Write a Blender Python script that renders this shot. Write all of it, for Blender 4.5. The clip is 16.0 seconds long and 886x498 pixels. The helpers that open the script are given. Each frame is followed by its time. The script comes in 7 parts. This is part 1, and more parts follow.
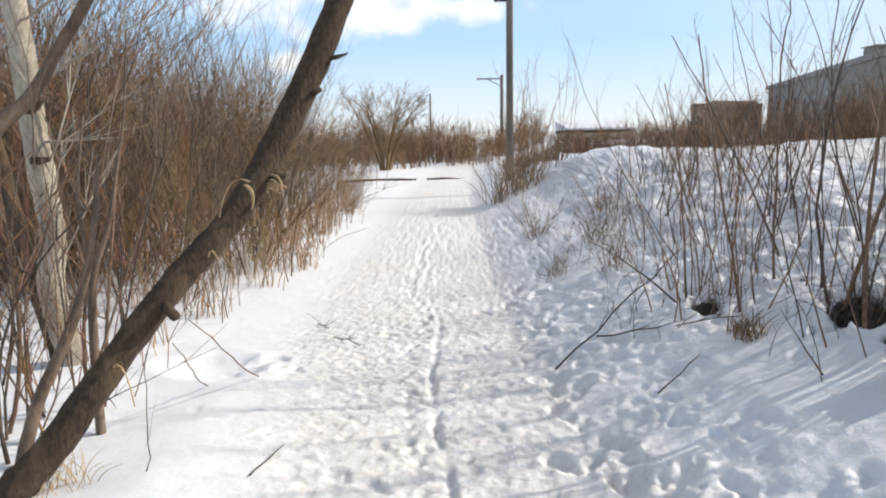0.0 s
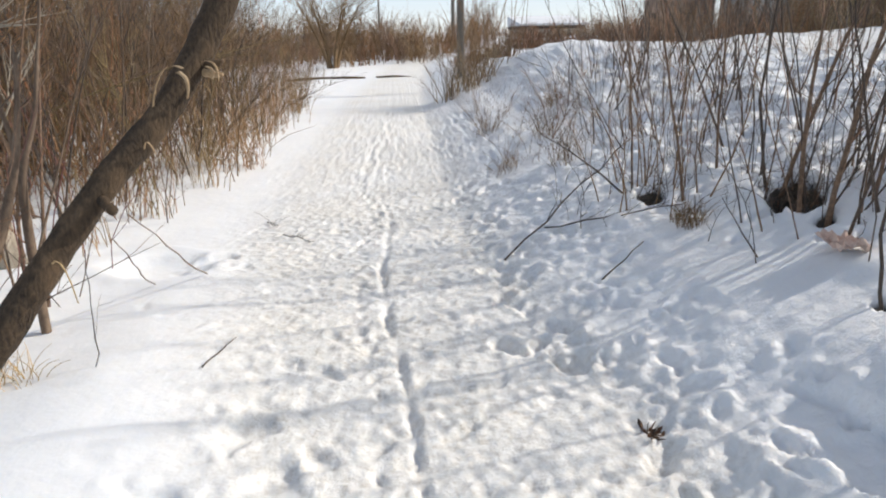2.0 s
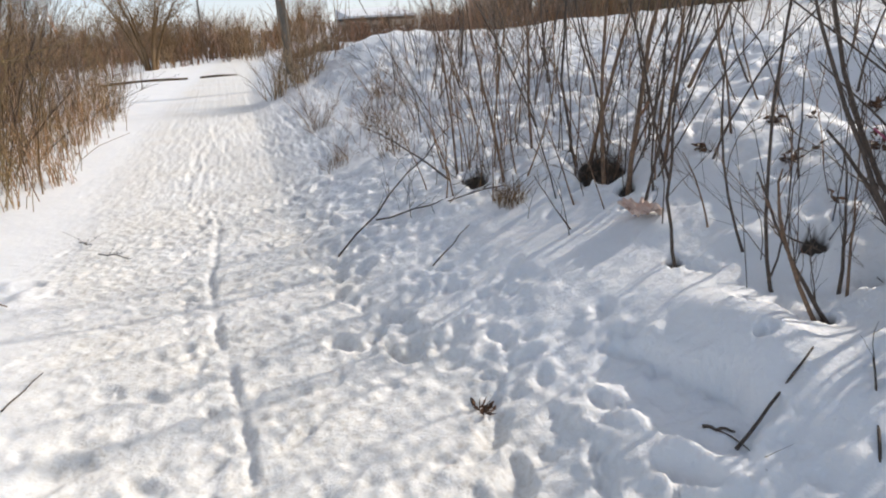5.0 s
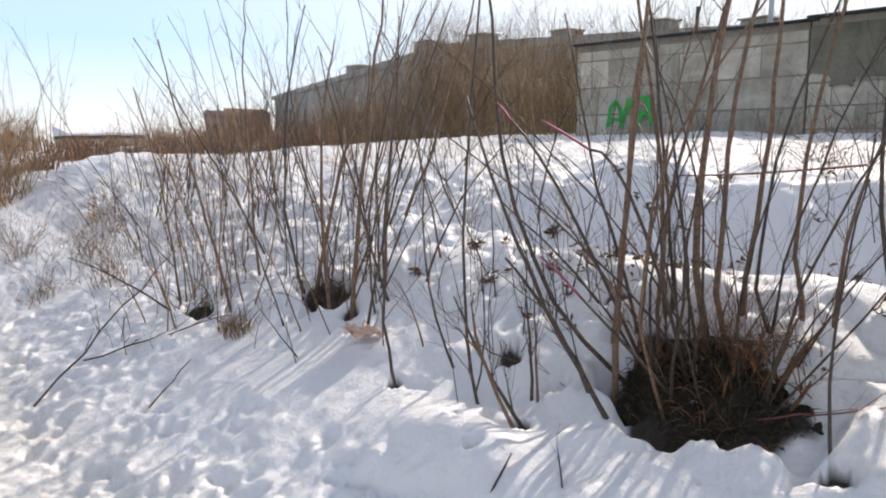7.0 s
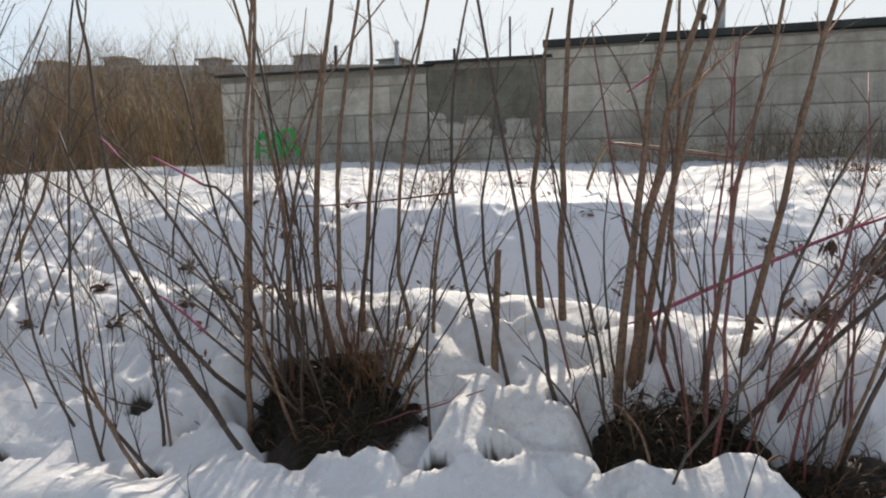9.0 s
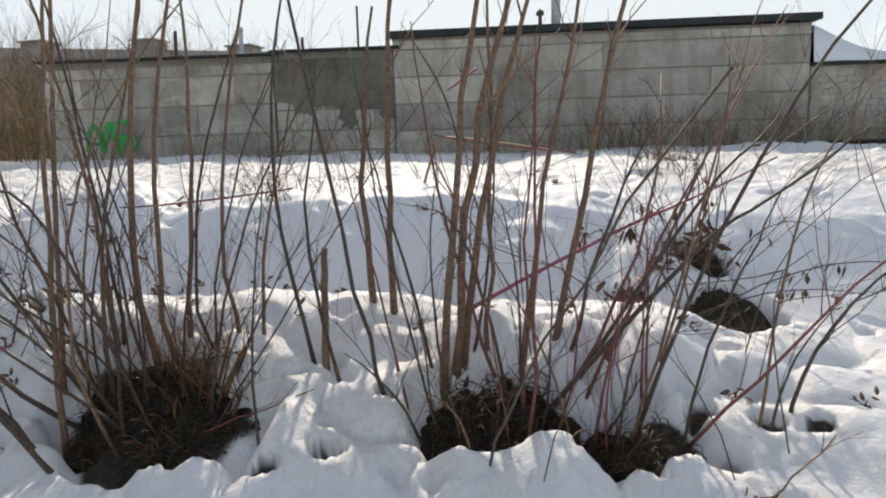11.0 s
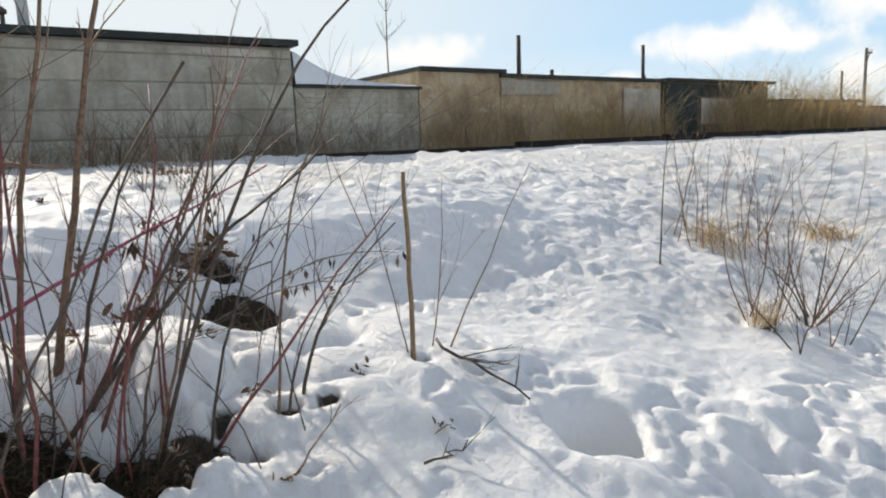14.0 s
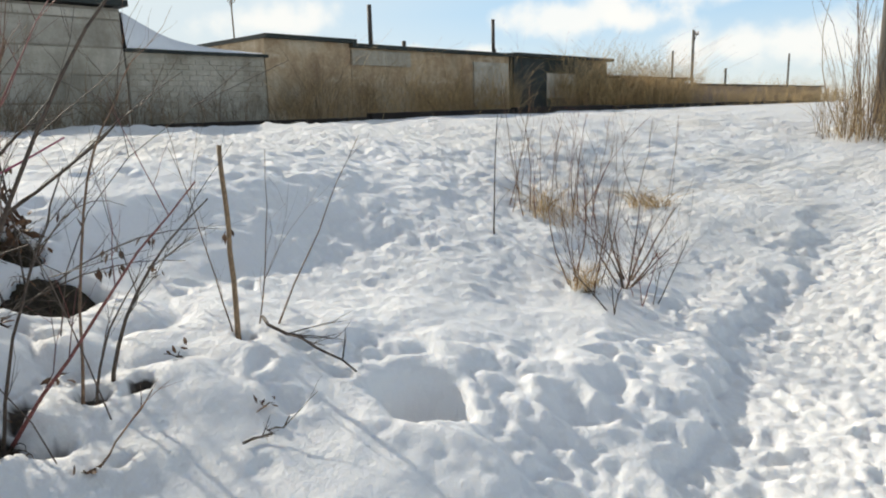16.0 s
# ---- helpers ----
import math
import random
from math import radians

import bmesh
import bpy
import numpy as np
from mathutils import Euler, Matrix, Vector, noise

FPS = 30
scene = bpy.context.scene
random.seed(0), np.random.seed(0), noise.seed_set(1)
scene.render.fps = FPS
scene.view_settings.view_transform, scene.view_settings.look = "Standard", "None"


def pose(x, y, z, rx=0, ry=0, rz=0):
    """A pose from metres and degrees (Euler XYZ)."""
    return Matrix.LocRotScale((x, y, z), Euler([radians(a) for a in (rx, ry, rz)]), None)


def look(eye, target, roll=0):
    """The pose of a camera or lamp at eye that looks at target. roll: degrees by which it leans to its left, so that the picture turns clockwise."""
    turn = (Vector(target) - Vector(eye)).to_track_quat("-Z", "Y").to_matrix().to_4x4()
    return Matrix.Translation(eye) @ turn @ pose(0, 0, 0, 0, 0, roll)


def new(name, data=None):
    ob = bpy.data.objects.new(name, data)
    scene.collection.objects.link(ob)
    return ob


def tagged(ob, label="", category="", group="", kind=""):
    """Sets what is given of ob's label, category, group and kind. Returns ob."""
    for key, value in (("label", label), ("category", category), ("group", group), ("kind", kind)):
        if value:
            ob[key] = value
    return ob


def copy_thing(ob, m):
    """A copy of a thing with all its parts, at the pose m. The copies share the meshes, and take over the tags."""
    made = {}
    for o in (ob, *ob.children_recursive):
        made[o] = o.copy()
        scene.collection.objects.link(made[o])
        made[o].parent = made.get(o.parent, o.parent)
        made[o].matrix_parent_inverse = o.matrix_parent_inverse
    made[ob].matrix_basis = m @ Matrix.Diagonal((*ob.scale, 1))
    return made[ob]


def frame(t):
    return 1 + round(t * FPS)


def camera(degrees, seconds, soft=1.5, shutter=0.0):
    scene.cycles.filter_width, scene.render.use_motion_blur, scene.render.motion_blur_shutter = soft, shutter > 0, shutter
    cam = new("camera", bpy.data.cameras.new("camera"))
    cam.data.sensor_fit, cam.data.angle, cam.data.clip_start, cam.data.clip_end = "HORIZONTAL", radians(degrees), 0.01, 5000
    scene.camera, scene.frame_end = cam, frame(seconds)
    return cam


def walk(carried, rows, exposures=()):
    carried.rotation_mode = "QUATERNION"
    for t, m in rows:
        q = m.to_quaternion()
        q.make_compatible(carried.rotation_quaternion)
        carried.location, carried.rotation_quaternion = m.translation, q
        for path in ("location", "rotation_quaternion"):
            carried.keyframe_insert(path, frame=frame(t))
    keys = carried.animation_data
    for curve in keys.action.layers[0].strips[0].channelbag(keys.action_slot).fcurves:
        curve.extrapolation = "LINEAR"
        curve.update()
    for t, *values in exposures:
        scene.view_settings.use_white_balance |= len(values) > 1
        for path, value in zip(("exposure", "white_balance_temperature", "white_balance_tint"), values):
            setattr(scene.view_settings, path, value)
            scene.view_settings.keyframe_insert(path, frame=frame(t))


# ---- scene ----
cam = camera(65.7, 16.0, soft=2.0)
# seconds, x, y, z, yaw, pitch, roll
ROWS = [
    (0.0, 0.000, 0.000, 1.611, 0.00, -9.28, -1.01),
    (0.5, -0.001, -0.005, 1.595, -1.32, -10.52, -0.72),
    (1.0, 0.008, 0.000, 1.580, -1.95, -12.87, -0.67),
    (1.5, 0.009, 0.004, 1.557, -2.79, -15.49, -0.75),
    (2.0, 0.025, 0.002, 1.547, -3.85, -17.47, -1.08),
    (2.5, 0.044, -0.001, 1.522, -5.53, -20.06, -1.14),
    (3.0, 0.062, -0.003, 1.514, -6.75, -22.31, -1.80),
    (3.2, 0.068, -0.007, 1.517, -7.21, -22.74, -2.09),
    (5.3, 0.179, -0.010, 1.554, -18.94, -17.06, -2.65),
    (5.5, 0.185, -0.017, 1.562, -20.66, -15.99, -2.23),
    (6.0, 0.213, -0.039, 1.590, -26.00, -12.95, -1.01),
    (6.5, 0.238, -0.061, 1.602, -31.27, -10.62, -1.06),
    (7.0, 0.271, -0.105, 1.602, -38.22, -9.35, -0.74),
    (7.5, 0.305, -0.151, 1.585, -45.78, -8.41, -0.21),
    (8.0, 0.303, -0.186, 1.601, -54.32, -7.92, -0.11),
    (8.5, 0.310, -0.263, 1.607, -61.22, -7.31, -0.58),
    (9.0, 0.313, -0.317, 1.621, -65.68, -7.36, -1.13),
    (9.5, 0.321, -0.386, 1.636, -70.07, -7.21, -1.39),
    (9.7, 0.328, -0.402, 1.657, -72.08, -7.51, -1.10),
    (11.8, 0.364, -0.519, 1.658, -80.19, -7.20, -1.70),
    (12.0, 0.376, -0.530, 1.660, -81.94, -6.37, -1.25),
    (12.5, 0.396, -0.584, 1.647, -87.21, -6.06, -0.91),
    (13.0, 0.398, -0.577, 1.638, -95.60, -8.36, -4.29),
    (13.5, 0.336, -0.521, 1.640, -108.42, -7.91, -2.28),
    (14.0, 0.308, -0.522, 1.628, -116.15, -8.63, -2.36),
    (14.5, 0.281, -0.578, 1.620, -121.33, -10.20, -1.88),
    (15.0, 0.276, -0.616, 1.616, -123.61, -10.62, -1.71),
    (15.5, 0.261, -0.649, 1.617, -124.96, -11.24, -1.91),
    (16.0, 0.208, -0.664, 1.632, -127.59, -11.38, -1.75),
]
# exposure and white balance drift a little as the camera turns towards the sun
EXPOSURES = [(0.0, 0.08, 6640, 11), (3.0, -0.01, 6690, 10), (5.5, -0.02, 6700, 12), (6.2, 0.08, 6750, 13), (7.0, 0.30, 6950, 15), (8.0, 0.20, 7080, 14), (9.0, -0.04, 7050, 12), (12.5, 0.07, 7060, 11), (13.5, 0.02, 7020, 10), (16.0, -0.08, 6980, 7)]
walk(cam, [(t, pose(x, y, z, 0, 0, yaw) @ pose(0, 0, 0, 90 + pitch) @ pose(0, 0, 0, 0, 0, roll))
           for t, x, y, z, yaw, pitch, roll in ROWS], EXPOSURES)

# ---- light: a clear spring day, sun over the garages ----
SUN_AZ, SUN_EL = 76.0, 31.0
CLOUDS = [(-8, 11.5, 11, 3.6), (-6, 9.2, 4, 1.5), (3, 10.0, 4, 1.3), (-12, 6.0, 2.5, 1.0), (139, 6.8, 7, 1.6), (114, 7.2, 6, 1.5), (143, 6.5, 4, 1.2), (149, 8.6, 7, 1.7), (153, 4.2, 9, 2.0), (128, 4.6, 5, 0.8)]
world = bpy.data.worlds.new("sky")
scene.world = world
world.use_nodes = True
wn, wl = world.node_tree.nodes, world.node_tree.links
back = wn["Background"]
sky = wn.new("ShaderNodeTexSky")
sky.sky_type, sky.sun_disc = "NISHITA", False
sky.sun_elevation, sky.sun_rotation = radians(SUN_EL), radians(SUN_AZ)
sky.air_density, sky.dust_density, sky.ozone_density = 1.0, 0.4, 1.6
coords = wn.new("ShaderNodeTexCoord")
# the lower sky: pale at the skyline, clear blue above, whitening round the sun
height = wn.new("ShaderNodeSeparateXYZ")
wl.new(coords.outputs["Generated"], height.inputs["Vector"])
lower = wn.new("ShaderNodeValToRGB")
for el, (p, c) in zip([lower.color_ramp.elements[0], lower.color_ramp.elements[1], lower.color_ramp.elements.new(0.5)],
                      ((0.0, (0.74, 0.80, 0.84)), (0.45, (0.26, 0.46, 0.80)), (0.13, (0.43, 0.655, 0.93)))):
    el.position, el.color = p, (*c, 1)
bright = wn.new("ShaderNodeVectorMath")
bright.operation = "SCALE"
bright.inputs["Scale"].default_value = 9.0
low = wn.new("ShaderNodeMapRange")
low.inputs["From Min"].default_value, low.inputs["From Max"].default_value = 0.10, 0.50
low.inputs["To Min"].default_value, low.inputs["To Max"].default_value = 0.85, 0.0
clear = wn.new("ShaderNodeMix")
clear.data_type = "RGBA"
toward = wn.new("ShaderNodeVectorMath")
toward.operation = "DOT_PRODUCT"
toward.inputs[1].default_value = (math.sin(radians(SUN_AZ)), math.cos(radians(SUN_AZ)), 0.35)
glare = wn.new("ShaderNodeMapRange")
glare.interpolation_type = "SMOOTHSTEP"
glare.inputs["From Min"].default_value, glare.inputs["From Max"].default_value = 0.50, 1.0
glare.inputs["To Max"].default_value = 0.8
haze = wn.new("ShaderNodeMix")
haze.data_type = "RGBA"
haze.inputs["B"].default_value = (6.3, 6.8, 7.15, 1)
wl.new(height.outputs["Z"], lower.inputs["Fac"])
wl.new(lower.outputs["Color"], bright.inputs[0])
wl.new(height.outputs["Z"], low.inputs["Value"])
wl.new(low.outputs["Result"], clear.inputs["Factor"])
wl.new(sky.outputs["Color"], clear.inputs["A"])
wl.new(bright.outputs["Vector"], clear.inputs["B"])
wl.new(coords.outputs["Generated"], toward.inputs[0])
wl.new(toward.outputs["Value"], glare.inputs["Value"])
wl.new(glare.outputs["Result"], haze.inputs["Factor"])
wl.new(clear.outputs["Result"], haze.inputs["A"])
# fair-weather clouds: azimuth and height in degrees, half width, half height
ragged = wn.new("ShaderNodeTexNoise")
ragged.inputs["Scale"].default_value, ragged.inputs["Detail"].default_value = 16.0, 8.0
wl.new(coords.outputs["Generated"], ragged.inputs["Vector"])
shade = haze.outputs["Result"]
for azimuth, above, wide, tall in CLOUDS:
    fit = wn.new("ShaderNodeMapping")
    fit.vector_type = "TEXTURE"
    ca, ce = radians(azimuth), radians(above)
    fit.inputs["Location"].default_value = (math.sin(ca) * math.cos(ce), math.cos(ca) * math.cos(ce), math.sin(ce))
    fit.inputs["Rotation"].default_value = (0, 0, -ca)
    fit.inputs["Scale"].default_value = (radians(wide), 0.5, radians(tall))
    far_off = wn.new("ShaderNodeVectorMath")
    far_off.operation = "LENGTH"
    torn = wn.new("ShaderNodeMath")
    torn.operation = "MULTIPLY_ADD"
    torn.inputs[1].default_value = 2.6
    edge = wn.new("ShaderNodeMapRange")
    edge.interpolation_type = "SMOOTHSTEP"
    edge.inputs["From Min"].default_value, edge.inputs["From Max"].default_value = 2.45, 1.55
    edge.inputs["To Max"].default_value = 0.85
    over = wn.new("ShaderNodeMix")
    over.data_type = "RGBA"
    over.inputs["B"].default_value = (8.0, 8.1, 8.3, 1)
    wl.new(coords.outputs["Generated"], fit.inputs["Vector"])
    wl.new(fit.outputs["Vector"], far_off.inputs[0])
    wl.new(ragged.outputs["Fac"], torn.inputs[0])
    wl.new(far_off.outputs["Value"], torn.inputs[2])
    wl.new(torn.outputs[0], edge.inputs["Value"])
    wl.new(edge.outputs["Result"], over.inputs["Factor"])
    wl.new(shade, over.inputs["A"])
    shade = over.outputs["Result"]
# broken cloud over the upper sky
puff = wn.new("ShaderNodeTexNoise")
puff.inputs["Scale"].default_value, puff.inputs["Detail"].default_value = 3.0, 6.0
cover = wn.new("ShaderNodeMapRange")
cover.interpolation_type = "SMOOTHSTEP"
cover.inputs["From Min"].default_value, cover.inputs["From Max"].default_value = 0.47, 0.60
high = wn.new("ShaderNodeMapRange")
high.interpolation_type = "SMOOTHSTEP"
high.inputs["From Min"].default_value, high.inputs["From Max"].default_value = 0.24, 0.42
amount = wn.new("ShaderNodeMath")
amount.operation = "MULTIPLY"
upper = wn.new("ShaderNodeMix")
upper.data_type = "RGBA"
upper.inputs["B"].default_value = (5.0, 5.05, 5.15, 1)
wl.new(coords.outputs["Generated"], puff.inputs["Vector"])
wl.new(puff.outputs["Fac"], cover.inputs["Value"])
wl.new(height.outputs["Z"], high.inputs["Value"])
wl.new(cover.outputs["Result"], amount.inputs[0])
wl.new(high.outputs["Result"], amount.inputs[1])
wl.new(amount.outputs[0], upper.inputs["Factor"])
wl.new(shade, upper.inputs["A"])
wl.new(upper.outputs["Result"], back.inputs["Color"])
back.inputs["Strength"].default_value = 0.132
sun = new("sun", bpy.data.lights.new("sun", "SUN"))
sun.data.energy, sun.data.angle, sun.data.color = 4.05, radians(0.9), (1.0, 0.94, 0.85)
a, e = radians(SUN_AZ), radians(SUN_EL)
sun.matrix_world = look((60 * math.sin(a) * math.cos(e), 60 * math.cos(a) * math.cos(e), 60 * math.sin(e)), (0, 0, 0))


# ---- materials ----
def material(name, rough=0.8, metal=0.0):
    m = bpy.data.materials.new(name)
    m.use_nodes = True
    n, l = m.node_tree.nodes, m.node_tree.links
    s = n["Principled BSDF"]
    s.inputs["Roughness"].default_value, s.inputs["Metallic"].default_value = rough, metal
    return m, n, l, s


def noise_node(n, l, vector, scale, detail=4.0, rough=0.55):
    t = n.new("ShaderNodeTexNoise")
    t.inputs["Scale"].default_value, t.inputs["Detail"].default_value = scale, detail
    t.inputs["Roughness"].default_value = rough
    l.new(vector, t.inputs["Vector"])
    return t.outputs["Fac"]


def ramp(n, l, fac, stops):
    r = n.new("ShaderNodeValToRGB")
    while len(r.color_ramp.elements) < len(stops):
        r.color_ramp.elements.new(0.5)
    for el, (p, c) in zip(r.color_ramp.elements, stops):
        el.position, el.color = p, (*c, 1)
    l.new(fac, r.inputs["Fac"])
    return r.outputs["Color"]


def blend(n, l, fac, c1, c2, mode="MIX"):
    x = n.new("ShaderNodeMix")
    x.data_type, x.blend_type = "RGBA", mode
    for sock, v in (("Factor", fac), ("A", c1), ("B", c2)):
        if isinstance(v, (int, float)):
            x.inputs[sock].default_value = v
        elif isinstance(v, tuple):
            x.inputs[sock].default_value = (*v, 1)
        else:
            l.new(v, x.inputs[sock])
    return x.outputs["Result"]


def bump(n, l, s, height, strength, dist):
    b = n.new("ShaderNodeBump")
    b.inputs["Strength"].default_value, b.inputs["Distance"].default_value = strength, dist
    l.new(height, b.inputs["Height"])
    l.new(b.outputs["Normal"], s.inputs["Normal"])


def rough_stuff(name, dark, mid, light, coarse, fine, rough=0.85, depth=0.004, strength=0.6, spread=0.0, stretch=(1, 1, 1)):
    """Weathered surface: stains at one scale, grain at another, and a random shade for each object."""
    m, n, l, s = material(name, rough)
    c = n.new("ShaderNodeTexCoord")
    mp = n.new("ShaderNodeMapping")
    mp.inputs["Scale"].default_value = stretch
    l.new(c.outputs["Object"], mp.inputs["Vector"])
    v = mp.outputs["Vector"]
    big, small = noise_node(n, l, v, coarse, 5), noise_node(n, l, v, fine, 6, 0.65)
    col = ramp(n, l, big, [(0.32, dark), (0.52, mid), (0.72, light)])
    col = blend(n, l, 0.45, col, ramp(n, l, small, [(0.3, dark), (0.7, light)]))
    if spread:
        info = n.new("ShaderNodeObjectInfo")
        tone = ramp(n, l, info.outputs["Random"], [(0.0, (1 - spread,) * 3), (1.0, (1.0, 1.0, 1.0))])
        col = blend(n, l, 1.0, col, tone, "MULTIPLY")
    l.new(col, s.inputs["Base Color"])
    bump(n, l, s, small, strength, depth)
    return m


def bark(name, dark, light, red=None):
    """Twig or stem bark whose shade changes from stem to stem."""
    m, n, l, s = material(name, 0.62)
    c = n.new("ShaderNodeTexCoord")
    geo = n.new("ShaderNodeNewGeometry")
    fine = noise_node(n, l, c.outputs["Object"], 60, 4)
    col = ramp(n, l, fine, [(0.3, dark), (0.7, light)])
    if red:
        pick = ramp(n, l, geo.outputs["Random Per Island"], [(0.0, (0, 0, 0)), (0.55, (0, 0, 0)), (1.0, (1, 1, 1))])
        col = blend(n, l, pick, col, red)
    tone = ramp(n, l, geo.outputs["Random Per Island"], [(0.0, (0.36, 0.35, 0.35)), (0.5, (0.85, 0.83, 0.80)), (1.0, (1.30, 1.22, 1.12))])
    l.new(blend(n, l, 1.0, col, tone, "MULTIPLY"), s.inputs["Base Color"])
    bump(n, l, s, fine, 0.4, 0.002)
    return m


def snow_material():
    m, n, l, s = material("snow", 0.72)
    c = n.new("ShaderNodeTexCoord")
    v = c.outputs["Object"]
    trod_tint, bare = n.new("ShaderNodeAttribute"), n.new("ShaderNodeAttribute")
    trod_tint.attribute_name, bare.attribute_name = "trod_tint", "bare"
    clean = ramp(n, l, noise_node(n, l, v, 2.2, 5), [(0.3, (0.82, 0.83, 0.85)), (0.7, (0.88, 0.885, 0.895))])
    grit = noise_node(n, l, v, 26, 6, 0.7)
    # colour of trodden dirt, and of the warm tint by the shrubs
    dirty_warm = ramp(n, l, grit, [(0.32, (0.58, 0.53, 0.46)), (0.48, (0.79, 0.765, 0.72)), (0.66, (0.87, 0.855, 0.83))])
    patch = blend(n, l, 1.0, trod_tint.outputs["Color"], ramp(n, l, noise_node(n, l, v, 1.1, 4), [(0.3, (0.45,) * 3), (0.65, (1, 1, 1))]), "MULTIPLY")
    col = blend(n, l, patch, clean, dirty_warm)
    soil = ramp(n, l, noise_node(n, l, v, 45, 6, 0.7), [(0.3, (0.012, 0.009, 0.007)), (0.6, (0.05, 0.035, 0.022)), (0.8, (0.12, 0.085, 0.05))])
    col = blend(n, l, bare.outputs["Color"], col, soil)
    l.new(col, s.inputs["Base Color"])
    wet = n.new("ShaderNodeMath")
    wet.operation = "MULTIPLY_ADD"
    l.new(grit, wet.inputs[0])
    wet.inputs[1].default_value, wet.inputs[2].default_value = 0.3, 0.5
    l.new(wet.outputs[0], s.inputs["Roughness"])
    grains = noise_node(n, l, v, 40, 7, 0.75)
    crumbs = noise_node(n, l, v, 15, 5, 0.62)
    both = n.new("ShaderNodeMath")
    both.operation = "MULTIPLY_ADD"
    both.inputs[1].default_value = 3.2
    l.new(crumbs, both.inputs[0])
    l.new(grains, both.inputs[2])
    swells = n.new("ShaderNodeMath")
    swells.operation = "MULTIPLY_ADD"
    swells.inputs[1].default_value = 5.0
    l.new(noise_node(n, l, v, 6, 4, 0.6), swells.inputs[0])
    l.new(both.outputs[0], swells.inputs[2])
    bump(n, l, s, swells.outputs[0], 0.38, 0.016)
    crust = n.new("ShaderNodeAttribute")
    crust.attribute_name = "crust"
    l.new(crust.outputs["Fac"], n["Bump"].inputs["Strength"])
    s.inputs["Subsurface Weight"].default_value = 0.6
    s.inputs["Subsurface Radius"].default_value = (1.0, 0.93, 0.85)
    s.inputs["Subsurface Scale"].default_value = 0.024
    return m


SNOW = snow_material()
M_STEM = bark("willow bark", (0.078, 0.050, 0.034), (0.285, 0.182, 0.115), (0.22, 0.115, 0.070))
M_DARKSTEM = bark("dark bark", (0.034, 0.024, 0.019), (0.118, 0.085, 0.064))
M_BRUSH = bark("brush", (0.082, 0.044, 0.021), (0.39, 0.240, 0.104), (0.29, 0.128, 0.064))
M_GREYBRUSH = bark("grey brush", (0.088, 0.052, 0.025), (0.35, 0.222, 0.100))
M_REED = bark("dry reed", (0.42, 0.29, 0.14), (0.70, 0.53, 0.29))
M_STAKE = bark("peeled stick", (0.16, 0.105, 0.06), (0.36, 0.25, 0.15))
M_PINK = bark("red shoot", (0.20, 0.045, 0.09), (0.46, 0.11, 0.22))
M_LEAF = bark("dead leaf", (0.07, 0.035, 0.018), (0.19, 0.10, 0.05))
M_TRUNK = rough_stuff("old bark", (0.011, 0.007, 0.004), (0.048, 0.031, 0.018), (0.19, 0.122, 0.068), 7, 60, 0.9, 0.02, 1.0, stretch=(1, 1, 0.35))
M_PALE = rough_stuff("pale bark", (0.14, 0.11, 0.08), (0.40, 0.34, 0.26), (0.55, 0.49, 0.40), 7, 40, 0.8, 0.004, 0.6, stretch=(1, 1, 0.5))
M_GREYWOOD = rough_stuff("grey young bark", (0.05, 0.032, 0.022), (0.15, 0.100, 0.068), (0.27, 0.195, 0.135), 8, 50, 0.8, 0.003, 0.6, stretch=(1, 1, 0.5))
M_PEEL = rough_stuff("bare wood", (0.24, 0.14, 0.065), (0.40, 0.27, 0.145), (0.54, 0.41, 0.26), 9, 60, 0.7)


def wall_stuff(name, dark, mid, light, spread):
    """Old block or plaster wall: broad blotches, streaks run down by rain, and grain."""
    m, n, l, s = material(name, 0.93)
    c = n.new("ShaderNodeTexCoord")
    v = c.outputs["Object"]
    geo = n.new("ShaderNodeNewGeometry")
    runs = n.new("ShaderNodeMapping")
    runs.inputs["Scale"].default_value = (2.6, 2.6, 0.22)
    l.new(geo.outputs["Position"], runs.inputs["Vector"])
    col = ramp(n, l, noise_node(n, l, geo.outputs["Position"], 1.3, 6, 0.6), [(0.30, dark), (0.50, mid), (0.70, light)])
    grain = noise_node(n, l, geo.outputs["Position"], 22, 6, 0.7)
    col = blend(n, l, 0.30, col, ramp(n, l, grain, [(0.3, dark), (0.7, light)]))
    streak = ramp(n, l, noise_node(n, l, runs.outputs["Vector"], 2.2, 5, 0.6), [(0.34, (0.62, 0.60, 0.57)), (0.56, (1, 1, 1))])
    col = blend(n, l, 0.5, col, streak, "MULTIPLY")
    smear = n.new("ShaderNodeMapping")
    smear.inputs["Scale"].default_value = (0.8, 0.8, 2.6)
    l.new(geo.outputs["Position"], smear.inputs["Vector"])
    lime = ramp(n, l, noise_node(n, l, smear.outputs["Vector"], 1.7, 7, 0.7), [(0.54, (0, 0, 0)), (0.66, (0.5, 0.5, 0.5))])
    col = blend(n, l, lime, col, light)
    damp = ramp(n, l, noise_node(n, l, geo.outputs["Position"], 0.8, 6, 0.7), [(0.36, (0.72, 0.71, 0.68)), (0.54, (1, 1, 1))])
    col = blend(n, l, 1.0, col, damp, "MULTIPLY")
    info = n.new("ShaderNodeObjectInfo")
    col = blend(n, l, 1.0, col, ramp(n, l, info.outputs["Random"], [(0.0, (1 - spread,) * 3), (1.0, (1.0, 1.0, 0.99))]), "MULTIPLY")
    l.new(col, s.inputs["Base Color"])
    bump(n, l, s, grain, 0.7, 0.012)
    return m


